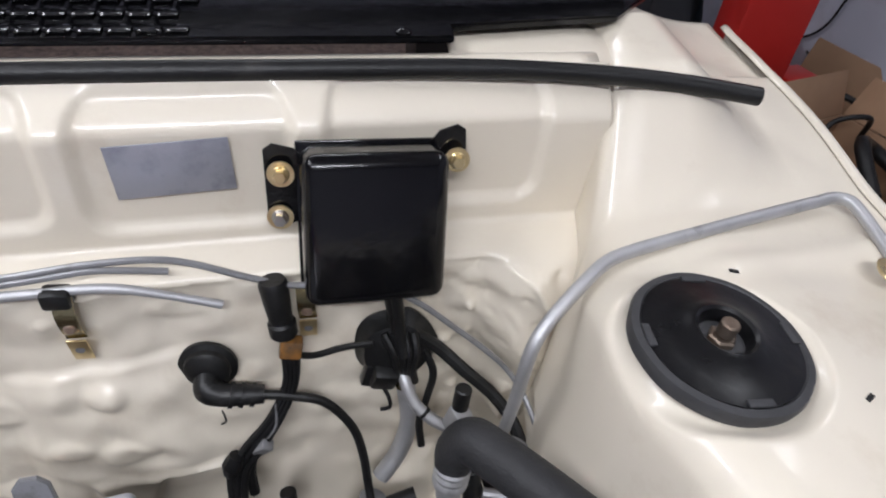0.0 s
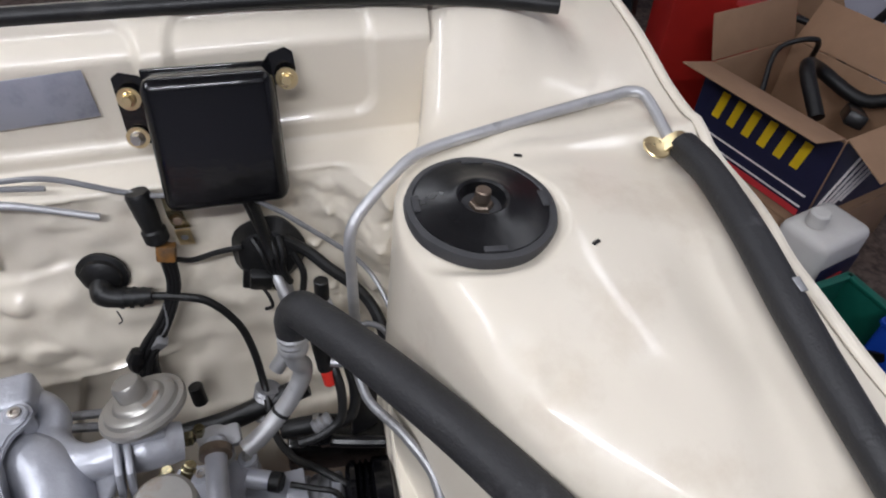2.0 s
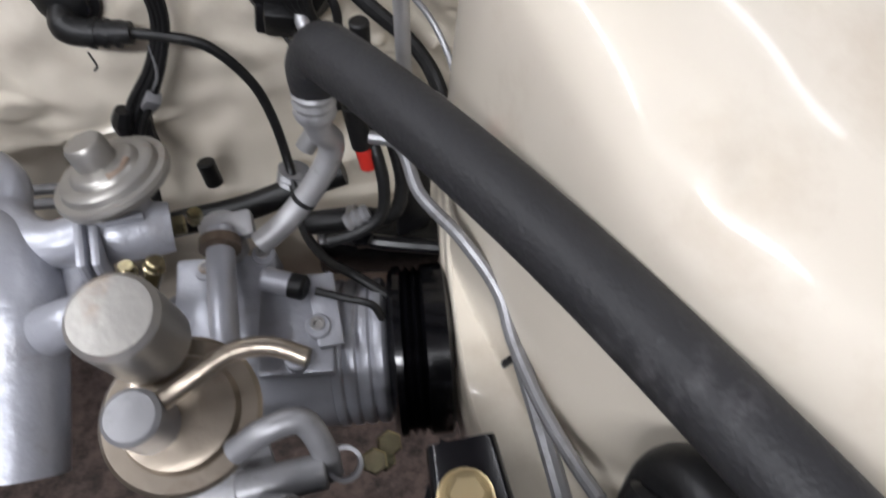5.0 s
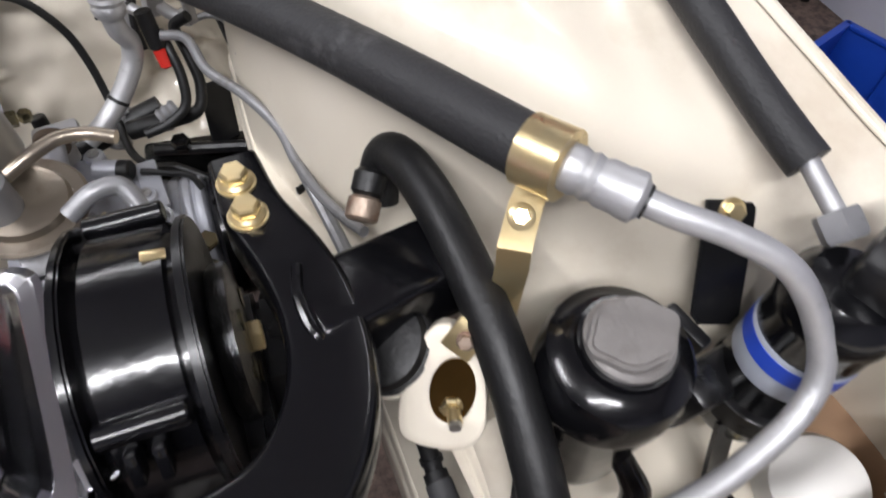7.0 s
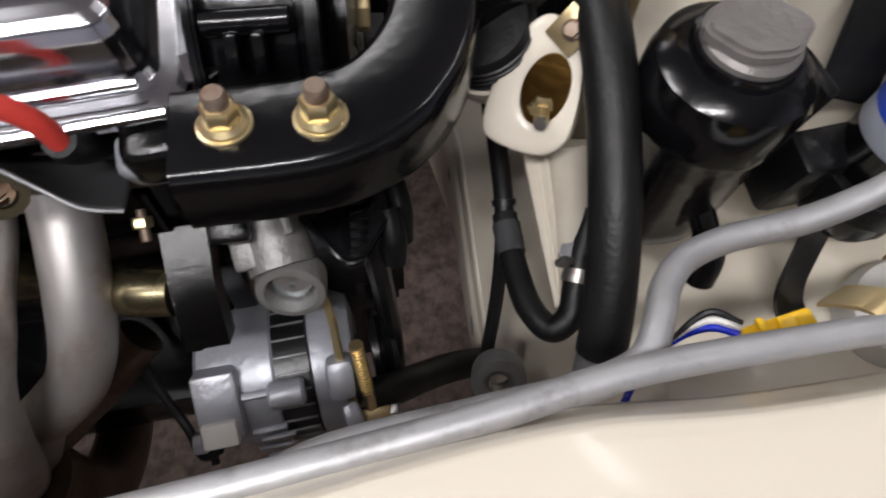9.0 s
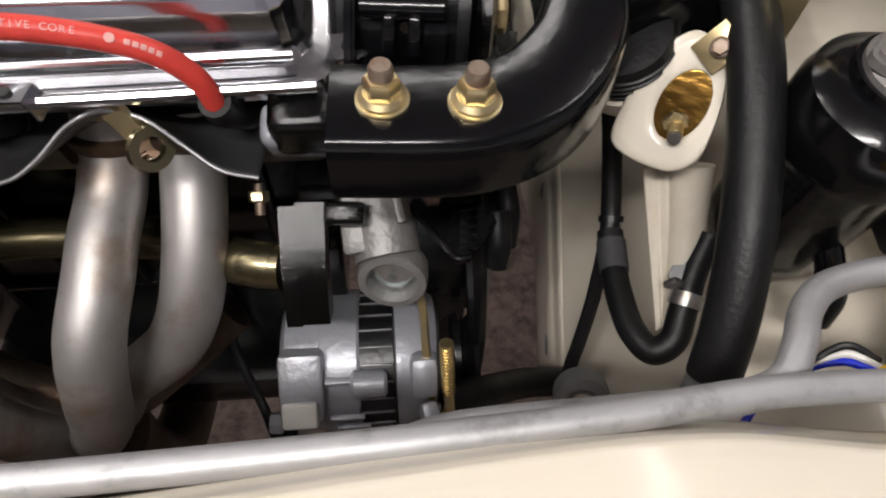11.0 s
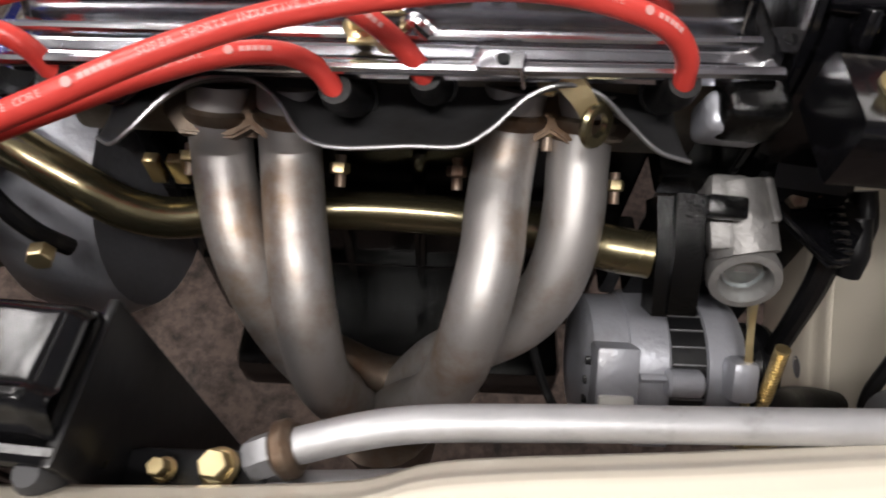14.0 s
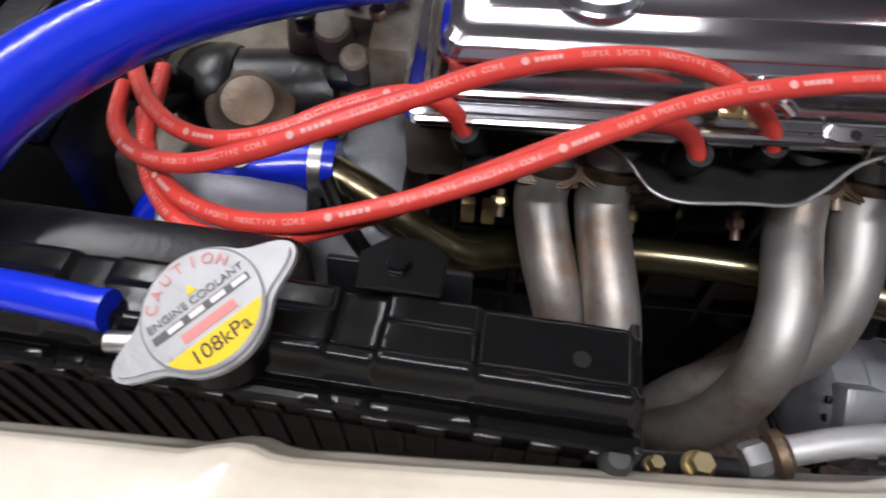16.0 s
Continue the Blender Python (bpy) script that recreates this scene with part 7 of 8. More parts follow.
part("overflow_nipple", cyl(R(-0.172, -0.018, 0.9005), R(-0.20, -0.022, 0.9015), 0.0042, 14), BOLT, rad)

CM = Matrix.Translation((-0.2378, -0.2705, 0.9215)) @ Vector((-0.10, -0.26, 0.96)).to_track_quat("Z", "Y").to_matrix().to_4x4()
loc = CM.inverted() @ (CM.translation + Vector((0.042, 0.048, 0.02)))
CM = CM @ Matrix.Rotation(math.atan2(loc.y, loc.x), 4, "Z")
outl = []
for k in range(96):
    a = 2 * math.pi * k / 96
    r = 0.0245
    ear = 0.0145 * math.exp(-((min(a % math.pi, math.pi - a % math.pi) / 0.30) ** 2))
    outl.append(((r + ear) * math.cos(a), (r + ear) * math.sin(a)))
capt = part("cap", plate(outl, 0.0065, CM @ pose(0, 0, -0.003), 0.0018), ALU, rad, "pressed aluminium radiator cap with a printed warning label")
part("disc", lathe([(0.0232, 0), (0.0235, 0.001), (0.0225, 0.0018)], CM @ Vector((0, 0, 0.0028)), CM.to_3x3() @ Vector((0, 0, 1)), 48), ALU, capt, "brushed top disc")
top = 0.00475


def onlabel(pts, material, name, dz=0.0):
    return part(name, plate(pts, 0.00015, CM @ pose(0, 0, top + dz), 0), material, capt)


arc = [(0.0222 * math.cos(a), 0.0222 * math.sin(a)) for a in [radians(-90 - 62 + 124 * k / 16) for k in range(17)]]
onlabel(arc, YELLOW, "yellow_field")
tri = [(-0.0022, 0.0072), (0.0022, 0.0072), (0.0, 0.0112)]
onlabel(tri, YELLOW, "warning_triangle")
words(capt, "108kPa", CM @ pose(0, -0.0155, top + 0.0003), 0.0082, BLACKPRINT, "pressure_lettering")
for k, ch in enumerate("CAUTION"):
    a = radians(90 + 54 - 18 * k)
    words(capt, ch, CM @ pose(0.0185 * math.cos(a), 0.0185 * math.sin(a), top + 0.0003, 0, 0, math.degrees(a) - 90), 0.0062, FADEDRED, "caution_lettering")
words(capt, "ENGINE COOLANT", CM @ pose(0, 0.0042, top + 0.0003), 0.0046, GREYPRINT, "coolant_lettering")
onlabel([(-0.020, -0.0022), (0.020, -0.0022), (0.020, 0.0012), (-0.020, 0.0012)], GREYPRINT, "print_bar")
for k in range(4):
    onlabel([(-0.014 + 0.009 * k, -0.0016), (-0.008 + 0.009 * k, -0.0016), (-0.008 + 0.009 * k, 0.0006), (-0.014 + 0.009 * k, 0.0006)], WHITEPRINT, "print_mark", 0.0002)
onlabel([(-0.011, -0.0085), (0.011, -0.0085), (0.011, -0.0045), (-0.011, -0.0045)], FADEDRED, "brand_bar")

# Blue hoses
bigblue = thing("upper_coolant_hose", "bright blue silicone upper coolant hose", "hose", (-0.38, -0.18, 0.88))
part("hose", tube([(-0.40, -0.31, 0.875), (-0.398, -0.27, 0.895), (-0.395, -0.225, 0.908), (-0.386, -0.185, 0.916), (-0.370, -0.150, 0.920), (-0.345, -0.112, 0.921), (-0.312, -0.076, 0.919), (-0.27, -0.035, 0.912), (-0.24, 0.0, 0.90)], 0.0205, 26), BLUE, bigblue)
part("end_band", tube([(-0.399, -0.292, 0.885), (-0.3985, -0.282, 0.890)], 0.0213, 26), BOLT, bigblue, "steel hose clip")
low = thing("lower_coolant_hose", "blue silicone coolant hose with steel hose clip and white emblem", "hose", (-0.33, -0.07, 0.74))
part("hose", tube([(-0.276, -0.0625, 0.775), (-0.300, -0.066, 0.775), (-0.335, -0.077, 0.773), (-0.366, -0.092, 0.767), (-0.390, -0.105, 0.753), (-0.408, -0.114, 0.728), (-0.415, -0.12, 0.70)], 0.0205, 26), BLUE, low)
hclip = part("hose_clip", tube([(-0.2935, -0.0648, 0.775), (-0.2845, -0.0635, 0.775)], 0.0212, 26), BOLT, low, "perforated steel hose clip")
part("clip_screw", cyl((-0.291, -0.083, 0.772), (-0.288, -0.084, 0.758), 0.0045, 12), BOLT, hclip)
emb = part("emblem", lathe([(0.008, 0), (0.0085, 0.0004), (0.0085, 0.0008)], (-0.338, -0.083, 0.7935), (0.0, -0.35, 0.93), 24), WHITEPRINT, low, "small white round emblem")
part("emblem_inner", lathe([(0.0066, 0), (0.0066, 0.0004)], (-0.338, -0.0833, 0.7945), (0.0, -0.35, 0.93), 24), BLUE, emb)
low.location += Vector((0.004, -0.012, 0.008))
ovf = thing("overflow_hose", "small blue silicone overflow hose on the radiator", "hose", (-0.31, -0.287, 0.905))
part("hose", tube([(-0.37, -0.279, 0.910), (-0.325, -0.2755, 0.912), (-0.300, -0.275, 0.9125), (-0.2785, -0.2745, 0.912)], 0.0080, 18), BLUE, ovf)
part("end_lip", tube([(-0.2815, -0.2746, 0.9121), (-0.2785, -0.2745, 0.912)], 0.0085, 18), BLUE, ovf)

# Ignition leads
leads = (
    [(-0.004, -0.067, 0.862), (-0.010, -0.069, 0.876), (-0.022, -0.070, 0.890), (-0.044, -0.071, 0.906), (-0.077, -0.078, 0.918), (-0.119, -0.092, 0.922), (-0.159, -0.112, 0.922), (-0.195, -0.136, 0.918), (-0.231, -0.156, 0.910), (-0.274, -0.171, 0.895), (-0.311, -0.173, 0.880), (-0.351, -0.159, 0.865), (-0.387, -0.128, 0.850), (-0.410, -0.086, 0.840)],
    [(0.119, -0.052, 0.866), (0.115, -0.053, 0.884), (0.101, -0.056, 0.901), (0.067, -0.063, 0.915), (0.028, -0.076, 0.924), (-0.025, -0.092, 0.922), (-0.064, -0.109, 0.919), (-0.101, -0.132, 0.914), (-0.136, -0.153, 0.905), (-0.172, -0.171, 0.895), (-0.209, -0.185, 0.885), (-0.245, -0.193, 0.875), (-0.287, -0.188, 0.862), (-0.322, -0.175, 0.856), (-0.354, -0.148, 0.850), (-0.380, -0.110, 0.845)],
    [(-0.045, -0.082, 0.860), (-0.053, -0.081, 0.873), (-0.066, -0.083, 0.881), (-0.085, -0.091, 0.885), (-0.112, -0.110, 0.887), (-0.151, -0.141, 0.885), (-0.188, -0.166, 0.879), (-0.225, -0.185, 0.870), (-0.258, -0.195, 0.861), (-0.291, -0.196, 0.853), (-0.325, -0.182, 0.848), (-0.357, -0.148, 0.850), (-0.384, -0.074, 0.850)],
    [(-0.177, -0.100, 0.864), (-0.184, -0.098, 0.876), (-0.194, -0.097, 0.883), (-0.207, -0.100, 0.887), (-0.222, -0.107, 0.888), (-0.246, -0.121, 0.885), (-0.272, -0.139, 0.880), (-0.304, -0.145, 0.872), (-0.338, -0.136, 0.865), (-0.370, -0.114, 0.860), (-0.412, -0.065, 0.850)],
)
LETTERS = {}
PRINT = ("SUPER SPORTS INDUCTIVE CORE   * -----   ")[::-1]
for n_, pts in enumerate(leads):
    t = thing("ignition_lead", "red silicone ignition lead with white lettering and black plug boot", "ignition lead", pts[0], "ignition leads")
    lead = part("lead", tube(pts, 0.0054, 14, 8), WIRE, t, "red silicone lead")
    p0 = Vector(pts[0])
    down = E(0, 0.052, 0) - E(0, 0, 0)
    q0 = p0 + Vector((0.0, 0.004, -0.006))
    q1 = p0 + down * 0.55 + Vector((0.004, 0, -0.030))
    q2 = p0 + down * 1.0 + Vector((0.008, 0, -0.045))
    boot = part("plug_boot", tube([p0 + Vector((0, -0.001, 0.004)), q0, q1, q2], [0.0078, 0.0088, 0.0105, 0.011], 18), RUBBER, t, "black rubber plug boot")
    part("boot_ring", tube([q1, q1.lerp(q2, 0.15)], 0.0125, 18), RUBBER, boot)
    sm = smooth(pts, 60)
    run, nxt, cnt = 0.0, 0.030, 0
    for k in range(1, len(sm) - 2):
        run += (sm[k] - sm[k - 1]).length
        if run < nxt:
            continue
        nxt = run + 0.0027
        mark = PRINT[cnt % len(PRINT)]
        cnt += 1
        if mark == " ":
            continue
        xa = (sm[k - 1] - sm[k + 1]).normalized()
        nrm = Vector((0.05, -0.55, 0.83))
        nrm = (nrm - xa * nrm.dot(xa)).normalized()
        ya = nrm.cross(xa)
        m = Matrix.Translation(sm[k] + nrm * 0.00535) @ Matrix(((xa.x, ya.x, nrm.x, 0), (xa.y, ya.y, nrm.y, 0), (xa.z, ya.z, nrm.z, 0), (0, 0, 0, 1)))
        if mark == "-":
            part("white_mark", box(None, (0.0024, 0.0024, 0.0003), 0.0001, m=m), LEADPRINT, lead)
        elif mark == "*":
            part("white_mark", lathe([(0.0021, 0), (0.0021, 0.0004)], m.translation, nrm, 14), LEADPRINT, lead)
        else:
            ob = words(lead, mark, m, 0.0042, LEADPRINT, "letter")
            ob.data = LETTERS.setdefault(mark, ob.data)

# Distributor side
dist = thing("distributor", "black distributor with a stained metal vacuum diaphragm at the engine's end", "distributor", (-0.34, -0.03, 0.80))
part("body", cyl((-0.285, -0.015, 0.80), (-0.36, -0.035, 0.80), 0.034, 30, 0.004), PLASTIC, dist)
part("cap", lathe([(0.036, 0), (0.038, 0.006), (0.036, 0.022), (0.030, 0.036), (0.022, 0.042)], (-0.36, -0.035, 0.80), (-1, -0.2, 0.1), 30), PLASTIC, dist, "black plastic cap")
for x, y, z in ((-0.410, -0.086, 0.832), (-0.383, -0.105, 0.838), (-0.384, -0.072, 0.842), (-0.412, -0.063, 0.842)):
    part("tower", cyl((-0.385, -0.045, 0.805), (x, y, z + 0.004), 0.0085, 16, 0.001, r2=0.0075), RUBBER, dist)
part("diaphragm", lathe([(0.010, -0.012), (0.026, -0.006), (0.030, -0.002), (0.031, 0.001), (0.028, 0.003), (0.024, 0.004), (0.018, 0.010), (0.006, 0.012)], (-0.336, -0.062, 0.818), (0.15, -0.40, 0.9), 36), STEELDIRTY, dist, "stained domed vacuum diaphragm")
gear = thing("gearbox_casing", "greasy cast aluminium gearbox and bell housing", "gearbox", (-0.32, 0.05, 0.6))
part("bell_housing", lathe([(0.10, 0), (0.11, 0.02), (0.105, 0.07), (0.08, 0.10), (0.05, 0.12)], E(-0.225, 0.09, 0.66), E(-1, 0.05, 0) - E(0, 0, 0), 36), ALUPAINT, gear, "smooth grey bell housing")
part("top_casting", box((-0.295, 0.035, 0.845), (0.07, 0.10, 0.05), 0.010, (0, 8, 8)), DIRTYALU, gear, "greasy cast aluminium top")
part("top_casting", box((-0.245, 0.010, 0.852), (0.030, 0.12, 0.045), 0.006, (0, 0, 8)), DIRTYALU, gear)
part("lug", cyl((-0.283, -0.02, 0.845), (-0.281, -0.03, 0.872), 0.013, 22, 0.002), DIRTYALU, gear)
part("lug", cyl((-0.262, -0.036, 0.84), (-0.262, -0.045, 0.862), 0.010, 20, 0.002), DIRTYALU, gear)
# Solid black box, putting the shade of an open hole into the casting
part("cavity_shade", box((-0.268, -0.025, 0.835), (0.040, 0.03, 0.02), 0.004, (25, 0, 8)), PLASTIC, gear)
part("cable_stay", box((-0.31, 0.0, 0.872), (0.012, 0.08, 0.012), 0.003, (0, 0, 20)), BLACKSATIN, gear)
for x, y, z in ((-0.275, 0.0, 0.868), (-0.30, 0.02, 0.873), (-0.252, -0.02, 0.876), (-0.24, 0.0, 0.877), (-0.30, -0.03, 0.86), (-0.246, 0.03, 0.877)):
    part("bolt", hexa((x, y, z), (0, -0.2, 1), 0.006, 0.006), RUSTNUT, gear)
part("wet_casting", box((-0.33, -0.13, 0.77), (0.10, 0.06, 0.05), 0.012, (10, 15, 20)), ALUPAINT, gear)
part("clutch_arm", tube([(-0.27, -0.10, 0.80), (-0.25, -0.12, 0.78), (-0.235, -0.125, 0.755), (-0.225, -0.12, 0.73)], 0.006, 10), BLACKSATIN, gear)
part("clutch_nut", hexa((-0.225, -0.135, 0.75), (0.3, -0.9, 0.2), 0.008, 0.01), ZINC, gear)
part("lower_casting", box((-0.40, 0.0, 0.70), (0.14, 0.2, 0.16), 0.02), DIRTYALU, gear)
fb = thing("lower_bolt_bracket", "black bracket with yellow zinc bolts beside the radiator", "bracket", (-0.04, -0.26, 0.82))
part("bracket", box((-0.045, -0.262, 0.842), (0.06, 0.022, 0.012), 0.003, (0, 0, 8)), BLACKSATIN, fb)
for x, y in ((-0.0415, -0.2575), (-0.060, -0.2615)):
    flange_bolt(fb, (x, y, 0.849), (0, -0.1, 1), 0.0054 if x > -0.05 else 0.0034, 0.008, 1.3)
part("condenser_edge", box((0.03, -0.262, 0.845), (0.13, 0.02, 0.012), 0.004, (0, 0, 10)), ALU, fb, "dull aluminium condenser edge")
pipe("condenser_pipe", [(-0.02, -0.2635, 0.855), (0.02, -0.256, 0.856), (0.05, -0.249, 0.856), (0.06, -0.247, 0.850), (0.062, -0.248, 0.84)], 0.0072, ALU, "dull aluminium pipe stub behind the front panel", "pipe")

# Added to darken a pale area; stands in for unidentified black items
hs = thing("black_housing", "black plastic housing beside the gearbox", "wiring box", (-0.52, -0.03, 0.66))
part("body", box((-0.53, -0.02, 0.765), (0.16, 0.26, 0.15), 0.012, (0, 4, 6)), PLASTIC, hs)
part("lid", box((-0.53, -0.02, 0.846), (0.166, 0.266, 0.014), 0.005, (0, 4, 6)), PLASTIC, hs)
for k in range(3):
    part("lid_rib", box((-0.57 + 0.04 * k, -0.02, 0.8555), (0.006, 0.24, 0.006), 0.002, (0, 4, 6)), PLASTIC, hs)
part("stay", box((-0.46, -0.12, 0.66), (0.02, 0.02, 0.16), 0.003), BLACKSATIN, hs)


# ---------------------------------------------------------------- workshop beside the car
post = thing("lift_post", "red painted steel post of a vehicle lift", "lift post", (1.46, 1.86, 0))
part("column", box((1.46, 1.86, 1.33), (0.21, 0.16, 2.6), 0.012, (0, 0, -6)), REDPAINT, post)
part("base_plate", box((1.46, 1.86, 0.008), (0.34, 0.34, 0.016), 0.003, (0, 0, -6)), REDPAINT, post)


def carton(at, size, rz, flaps, label, name="cardboard_box"):
    t = thing(name, label, "cardboard box", at)
    w, l, h = size
    m = pose(*at, 0, 0, rz)
    th = 0.006
    part("bottom", box(None, (w - 2 * th, l - 2 * th, th), 0.0, m=m @ pose(0, 0, th / 2)), CARD, t)
    for sx_, sy_, dx, dy in ((w, th, 0, -l / 2 + th / 2), (w, th, 0, l / 2 - th / 2), (th, l - 2 * th, -w / 2 + th / 2, 0), (th, l - 2 * th, w / 2 - th / 2, 0)):
        part("side", box(None, (sx_, sy_, h), 0.001, m=m @ pose(dx, dy, h / 2)), CARD, t)
    for side, deg in flaps:
        if side in "we":
            s = -1 if side == "w" else 1
            part("flap", box(None, (0.13, l * 0.98, 0.004), 0.001, m=m @ pose(s * w / 2, 0, h + 0.003, 0, s * deg, 0) @ pose(s * 0.065, 0, 0)), CARD, t)
        else:
            s = -1 if side == "s" else 1
            part("flap", box(None, (w * 0.98, 0.13, 0.004), 0.001, m=m @ pose(0, s * l / 2, h + 0.003, -s * deg, 0, 0) @ pose(0, s * 0.065, 0)), CARD, t)
    return t, m


lower, _ = carton((1.62, 1.36, 0.0), (0.46, 0.46, 0.18), 18, [], "closed brown cardboard box on the floor")
part("lid", box((1.62, 1.36, 0.183), (0.45, 0.45, 0.005), 0.001, (0, 0, 18)), CARD, lower)
oil, m = carton((1.60, 1.375, 0.187), (0.36, 0.45, 0.26), 18, [("w", -12), ("s", 25), ("e", -60), ("n", -70)], "open navy printed cardboard carton with hoses inside")
panel = part("printed_panel", box(None, (0.002, 0.445, 0.25), 0, m=m @ pose(-0.1815, 0, 0.128)), NAVY, oil, "navy printed side with a yellow mark")
part("printed_end", box(None, (0.355, 0.002, 0.25), 0, m=m @ pose(0, -0.2265, 0.128)), NAVY, oil)
for k in range(6):
    part("yellow_mark", plate([(-0.02, -0.042), (0.006, -0.042), (0.02, 0.042), (-0.006, 0.042)], 0.001, m @ pose(-0.1828, 0.14 - k * 0.056, 0.165, 90, 0, -90), 0), YELLOW, panel)
for a, b in (((0.2, 0.035), (-0.2, 0.035)), ((0.2, 0.07), (-0.2, 0.07))):
    part("white_stripe", tube([m @ Vector((-0.1825, a[0], a[1])), m @ Vector((-0.1825, b[0], b[1]))], 0.006, 6, flat=0.4), WHITEPRINT, oil)
for k in range(5):
    part("white_stripe", tube([m @ Vector((-0.17 + 0.03 * k, -0.2275, 0.03)), m @ Vector((-0.05 + 0.05 * k, -0.2275, 0.22))], 0.006, 6, flat=0.4), WHITEPRINT, oil)
part("red_stripe", box(None, (0.003, 0.40, 0.02), 0, m=m @ pose(-0.1815, 0, 0.014)), REDPRINT, oil)
pipe("used_hose", [m @ Vector(v) for v in ((-0.12, -0.1, 0.24), (-0.05, 0.02, 0.31), (0.06, 0.05, 0.27), (0.12, -0.08, 0.22), (0.2, -0.15, 0.25))], 0.02, RUBBER, "black rubber hose lying in the open carton", "hose")
pipe("used_cable", [m @ Vector(v) for v in ((-0.08, 0.1, 0.20), (0.0, 0.15, 0.30), (0.08, 0.1, 0.33), (0.13, 0.12, 0.24))], 0.008, RUBBER, "black cable coiled in the open carton", "cable")
solo("spare_bracket", box(None, (0.2, 0.05, 0.04), 0.008, m=m @ pose(0.02, -0.12, 0.22, 10, 20, 30)), PLASTIC, "black plastic spare part in the carton", "spare part")

back, m = carton((1.94, 2.03, 0.0), (0.34, 0.46, 0.30), 14, [("w", 25), ("e", -75), ("s", 20)], "open brown cardboard box with black parts inside")
pipe("used_cable", [m @ Vector(v) for v in ((-0.2, 0.1, 0.34), (-0.05, 0.0, 0.36), (0.05, -0.15, 0.34), (0.12, -0.24, 0.24))], 0.012, RUBBER, "black cable hanging over a cardboard box", "cable")
solo("spare_part", box(None, (0.16, 0.14, 0.08), 0.02, m=m @ pose(0.10, -0.20, 0.33, 20, 10, 40)), PLASTIC, "black plastic spare part on a cardboard box", "spare part")
pk = thing("parts_packet", "red and white printed parts packet", "packet", (1.66, 1.86, 0.0))
part("packet", box((1.66, 1.86, 0.24), (0.14, 0.10, 0.48), 0.004, (0, 0, 15)), REDPL, pk)
part("white_panel", box((1.70, 1.805, 0.44), (0.07, 0.004, 0.06), 0.001, (0, 0, 15)), WHITEPRINT, pk)
tub = thing("red_bucket", "red plastic bucket standing behind the boxes", "bucket", (1.97, 2.50, 0.0))
part("shell", lathe([(0.11, 0), (0.14, 0.36), (0.145, 0.38), (0.135, 0.38), (0.105, 0.02)], (1.97, 2.50, 0), (0, 0, 1), 32), REDPL, tub)
pipe("wall_cable", [(2.135, 2.22, 0.95), (2.135, 2.28, 0.68), (2.135, 2.3157, 0.570), (2.135, 2.35, 0.46), (2.135, 2.42, 0.385), (2.135, 2.52, 0.34)], 0.005, RUBBER, "thin black cable hanging on the wall", "cable")
pipe("wall_hook", [(2.148, 2.40, 0.325), (2.12, 2.34, 0.330), (2.12, 2.27, 0.345)], 0.005, RUBBER, "thin black hook on the wall", "hook")
st = thing("folding_stand", "dark metal folding stand leaning by the wall", "stand", (2.05, 1.45, 0.0))
for a, b in (((2.12, 1.60, 0.75), (1.98, 1.72, 0.36)), ((2.12, 1.35, 0.80), (1.98, 1.72, 0.36)), ((1.98, 1.72, 0.36), (1.95, 1.60, 0.0)), ((2.12, 1.35, 0.80), (2.1, 1.25, 0.0))):
    part("leg", tube([a, b], 0.016, 10), PLASTIC, st)
part("wire_hook", tube([(1.97, 1.70, 0.33), (1.93, 1.6, 0.30), (1.95, 1.52, 0.33), (2.0, 1.55, 0.28)], 0.004, 6), PLASTIC, st)

can = thing("oil_canister", "off-white plastic canister with a dark printed label", "canister", (1.44, 0.98, 0.0))
part("body", box((1.46, 1.0, 0.14), (0.19, 0.14, 0.28), 0.025, (0, 0, 18), segs=3), WHITEPL, can)
part("neck", cyl((1.42, 1.0, 0.28), (1.42, 1.0, 0.32), 0.025, 20, 0.004), WHITEPL, can)
lpanel = part("label_panel", box((1.478, 0.927, 0.13), (0.15, 0.003, 0.16), 0.001, (0, 0, 18)), NAVY, can, "dark printed label")
for k in range(3):
    part("label_bar", box((1.478, 0.924, 0.10 + 0.03 * k), (0.10 - 0.02 * k, 0.003, 0.012), 0, (0, 0, 18)), (GREENPL, WHITEPRINT, REDPRINT)[k], lpanel)


def crate(at, size, rz, material, label):
    t = thing("storage_crate", label, "crate", at)
    w, l, h = size
    m = pose(*at, 0, 0, rz)
    part("base", box(None, (w, l, 0.01), 0.002, m=m @ pose(0, 0, 0.005)), material, t)
    for dx, dy, sx_, sy_ in ((-w / 2, 0, 0.008, l), (w / 2, 0, 0.008, l), (0, -l / 2, w, 0.008), (0, l / 2, w, 0.008)):
        part("side", box(None, (sx_, sy_, h), 0.002, m=m @ pose(dx, dy, h / 2)), material, t)
        part("rim", box(None, (sx_ + 0.012, sy_ + 0.012, 0.012), 0.003, m=m @ pose(dx, dy, h)), material, t)
    return m


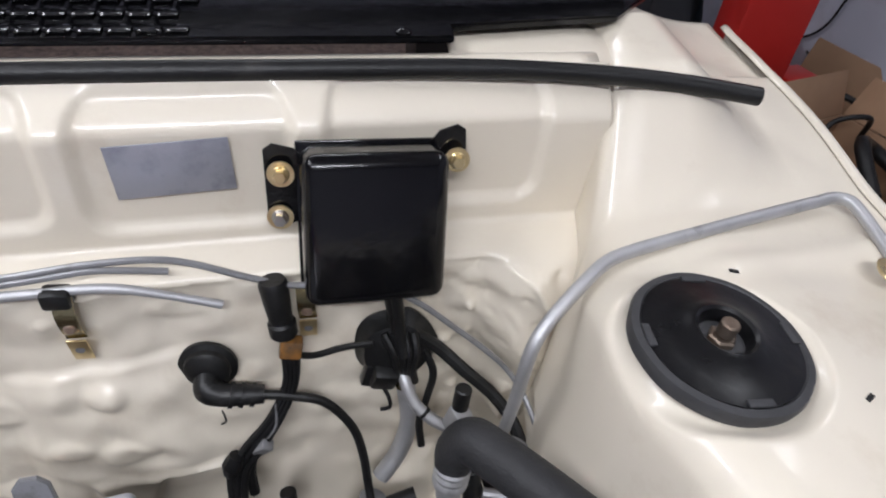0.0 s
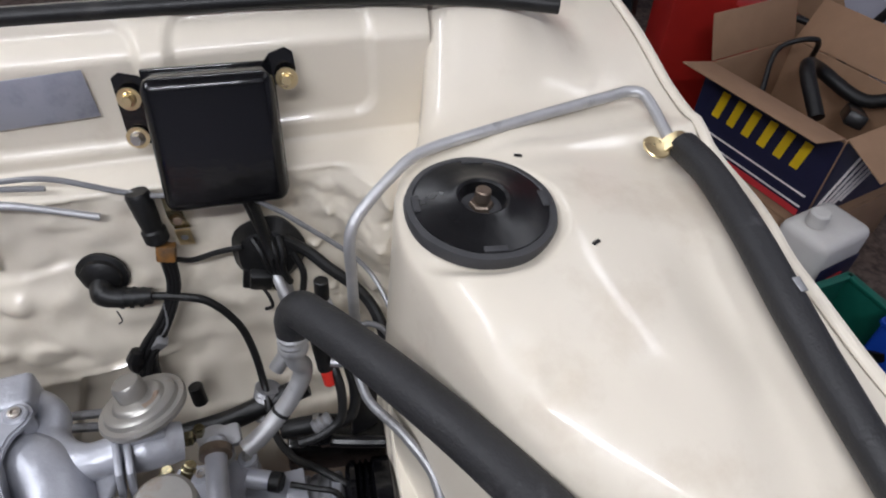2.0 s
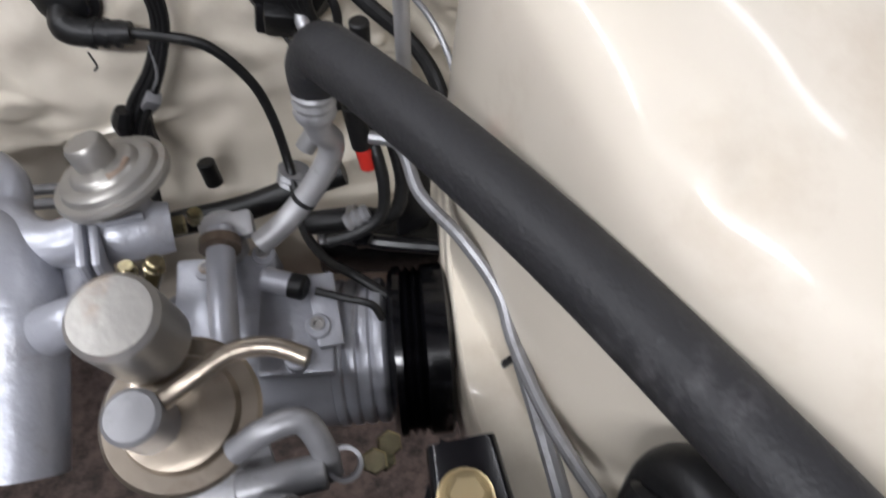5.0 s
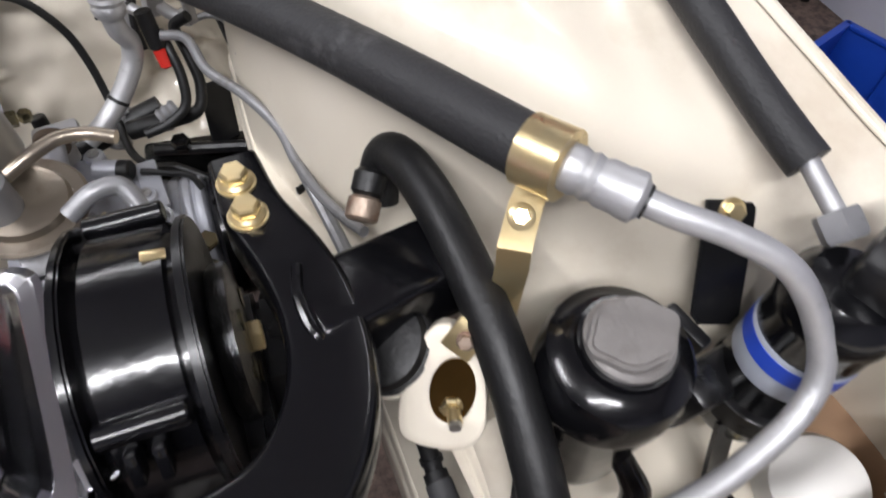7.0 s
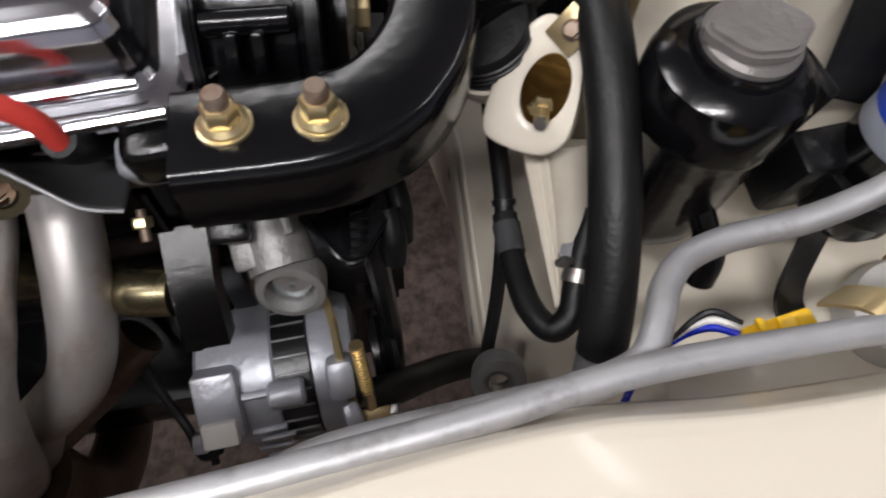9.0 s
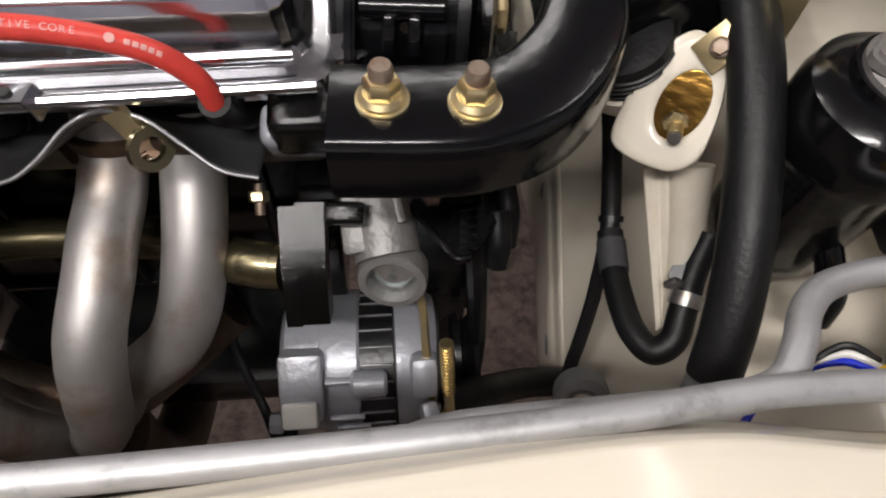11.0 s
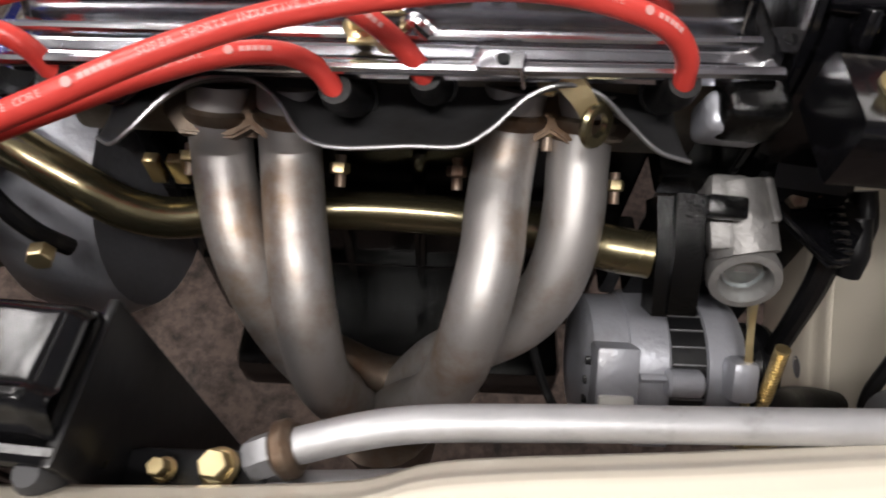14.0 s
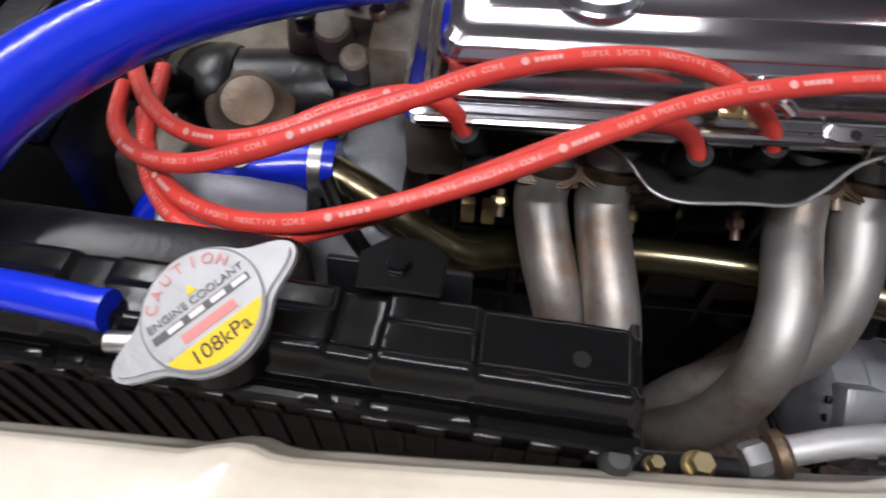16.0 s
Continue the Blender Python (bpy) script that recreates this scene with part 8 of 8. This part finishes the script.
m = crate((1.32, 0.70, 0.0), (0.34, 0.28, 0.22), 12, GREENPL, "green plastic storage crate on the floor")
for k in range(4):
    bm = lathe([(0.03, 0), (0.035, 0.01), (0.035, 0.03), (0.02, 0.034)], m @ Vector((-0.1 + 0.07 * k, 0.05 * (-1) ** k, 0.16)), (0.3 * (-1) ** k, 0.5, 0.8), 18)
    solo("spare_pulley", bm, PLASTIC, "black round spare part in a green crate", "spare part", "spare parts in the crate")
m = crate((1.62, 0.62, 0.0), (0.36, 0.30, 0.26), 20, BLUEPL, "blue plastic storage crate on the floor")
crate((1.95, 0.55, 0.0), (0.34, 0.30, 0.26), 10, BLUEPL, "blue plastic storage crate on the floor")
cov = thing("vinyl_cover", "dark blue vinyl cover draped over a stand behind the car", "cover", (0.95, 1.55, 0.0))
part("drape", grid(lambda u, v: Vector((0.86 + 0.24 * u + 0.01 * math.sin(9 * v), 1.45 + 0.2 * v, 0.95 - 0.9 * u ** 3 + 0.015 * math.sin(14 * v) * u - 0.1 * v * u)), 20, 16), DARKCLOTH, cov)
part("stand", box((0.93, 1.55, 0.42), (0.12, 0.16, 0.84), 0.01), PLASTIC, cov)
tyre = thing("rubber_tyre_stack", "black rubber tyre standing beside the lift post", "car tyre", (1.12, 2.3, 0.0))
part("carcass", lathe([(0.19, 0), (0.20, 0.02), (0.29, 0.02), (0.31, 0.05), (0.315, 0.1), (0.31, 0.15), (0.29, 0.18), (0.20, 0.18), (0.19, 0.2)], (1.12, 2.2, 0.315), (0.3, 1, 0), 40), RUBBER, tyre)
bm = box((1.0, 2.9, 0.75), (0.9, 0.3, 1.5), 0.01)
solo("tool_cabinet", bm, PLASTIC, "black steel tool cabinet against the workshop wall", "cabinet")
# ceiling tube fittings
# The last batten only houses the added rear lamp; none is known there
for x, y, rz in ((-0.15, -0.95, 0), (1.3, 0.9, 90), (-1.1, 0.35, 90), (-0.2, 2.3, 0)):
    t = thing("ceiling_light", "white ceiling batten light fitting out of view", "light", (x, y, 2.62), "ceiling lights")
    part("batten", box((x, y, 2.66), (1.5, 0.10, 0.07), 0.008, (0, 0, rz)), WHITEPL, t)
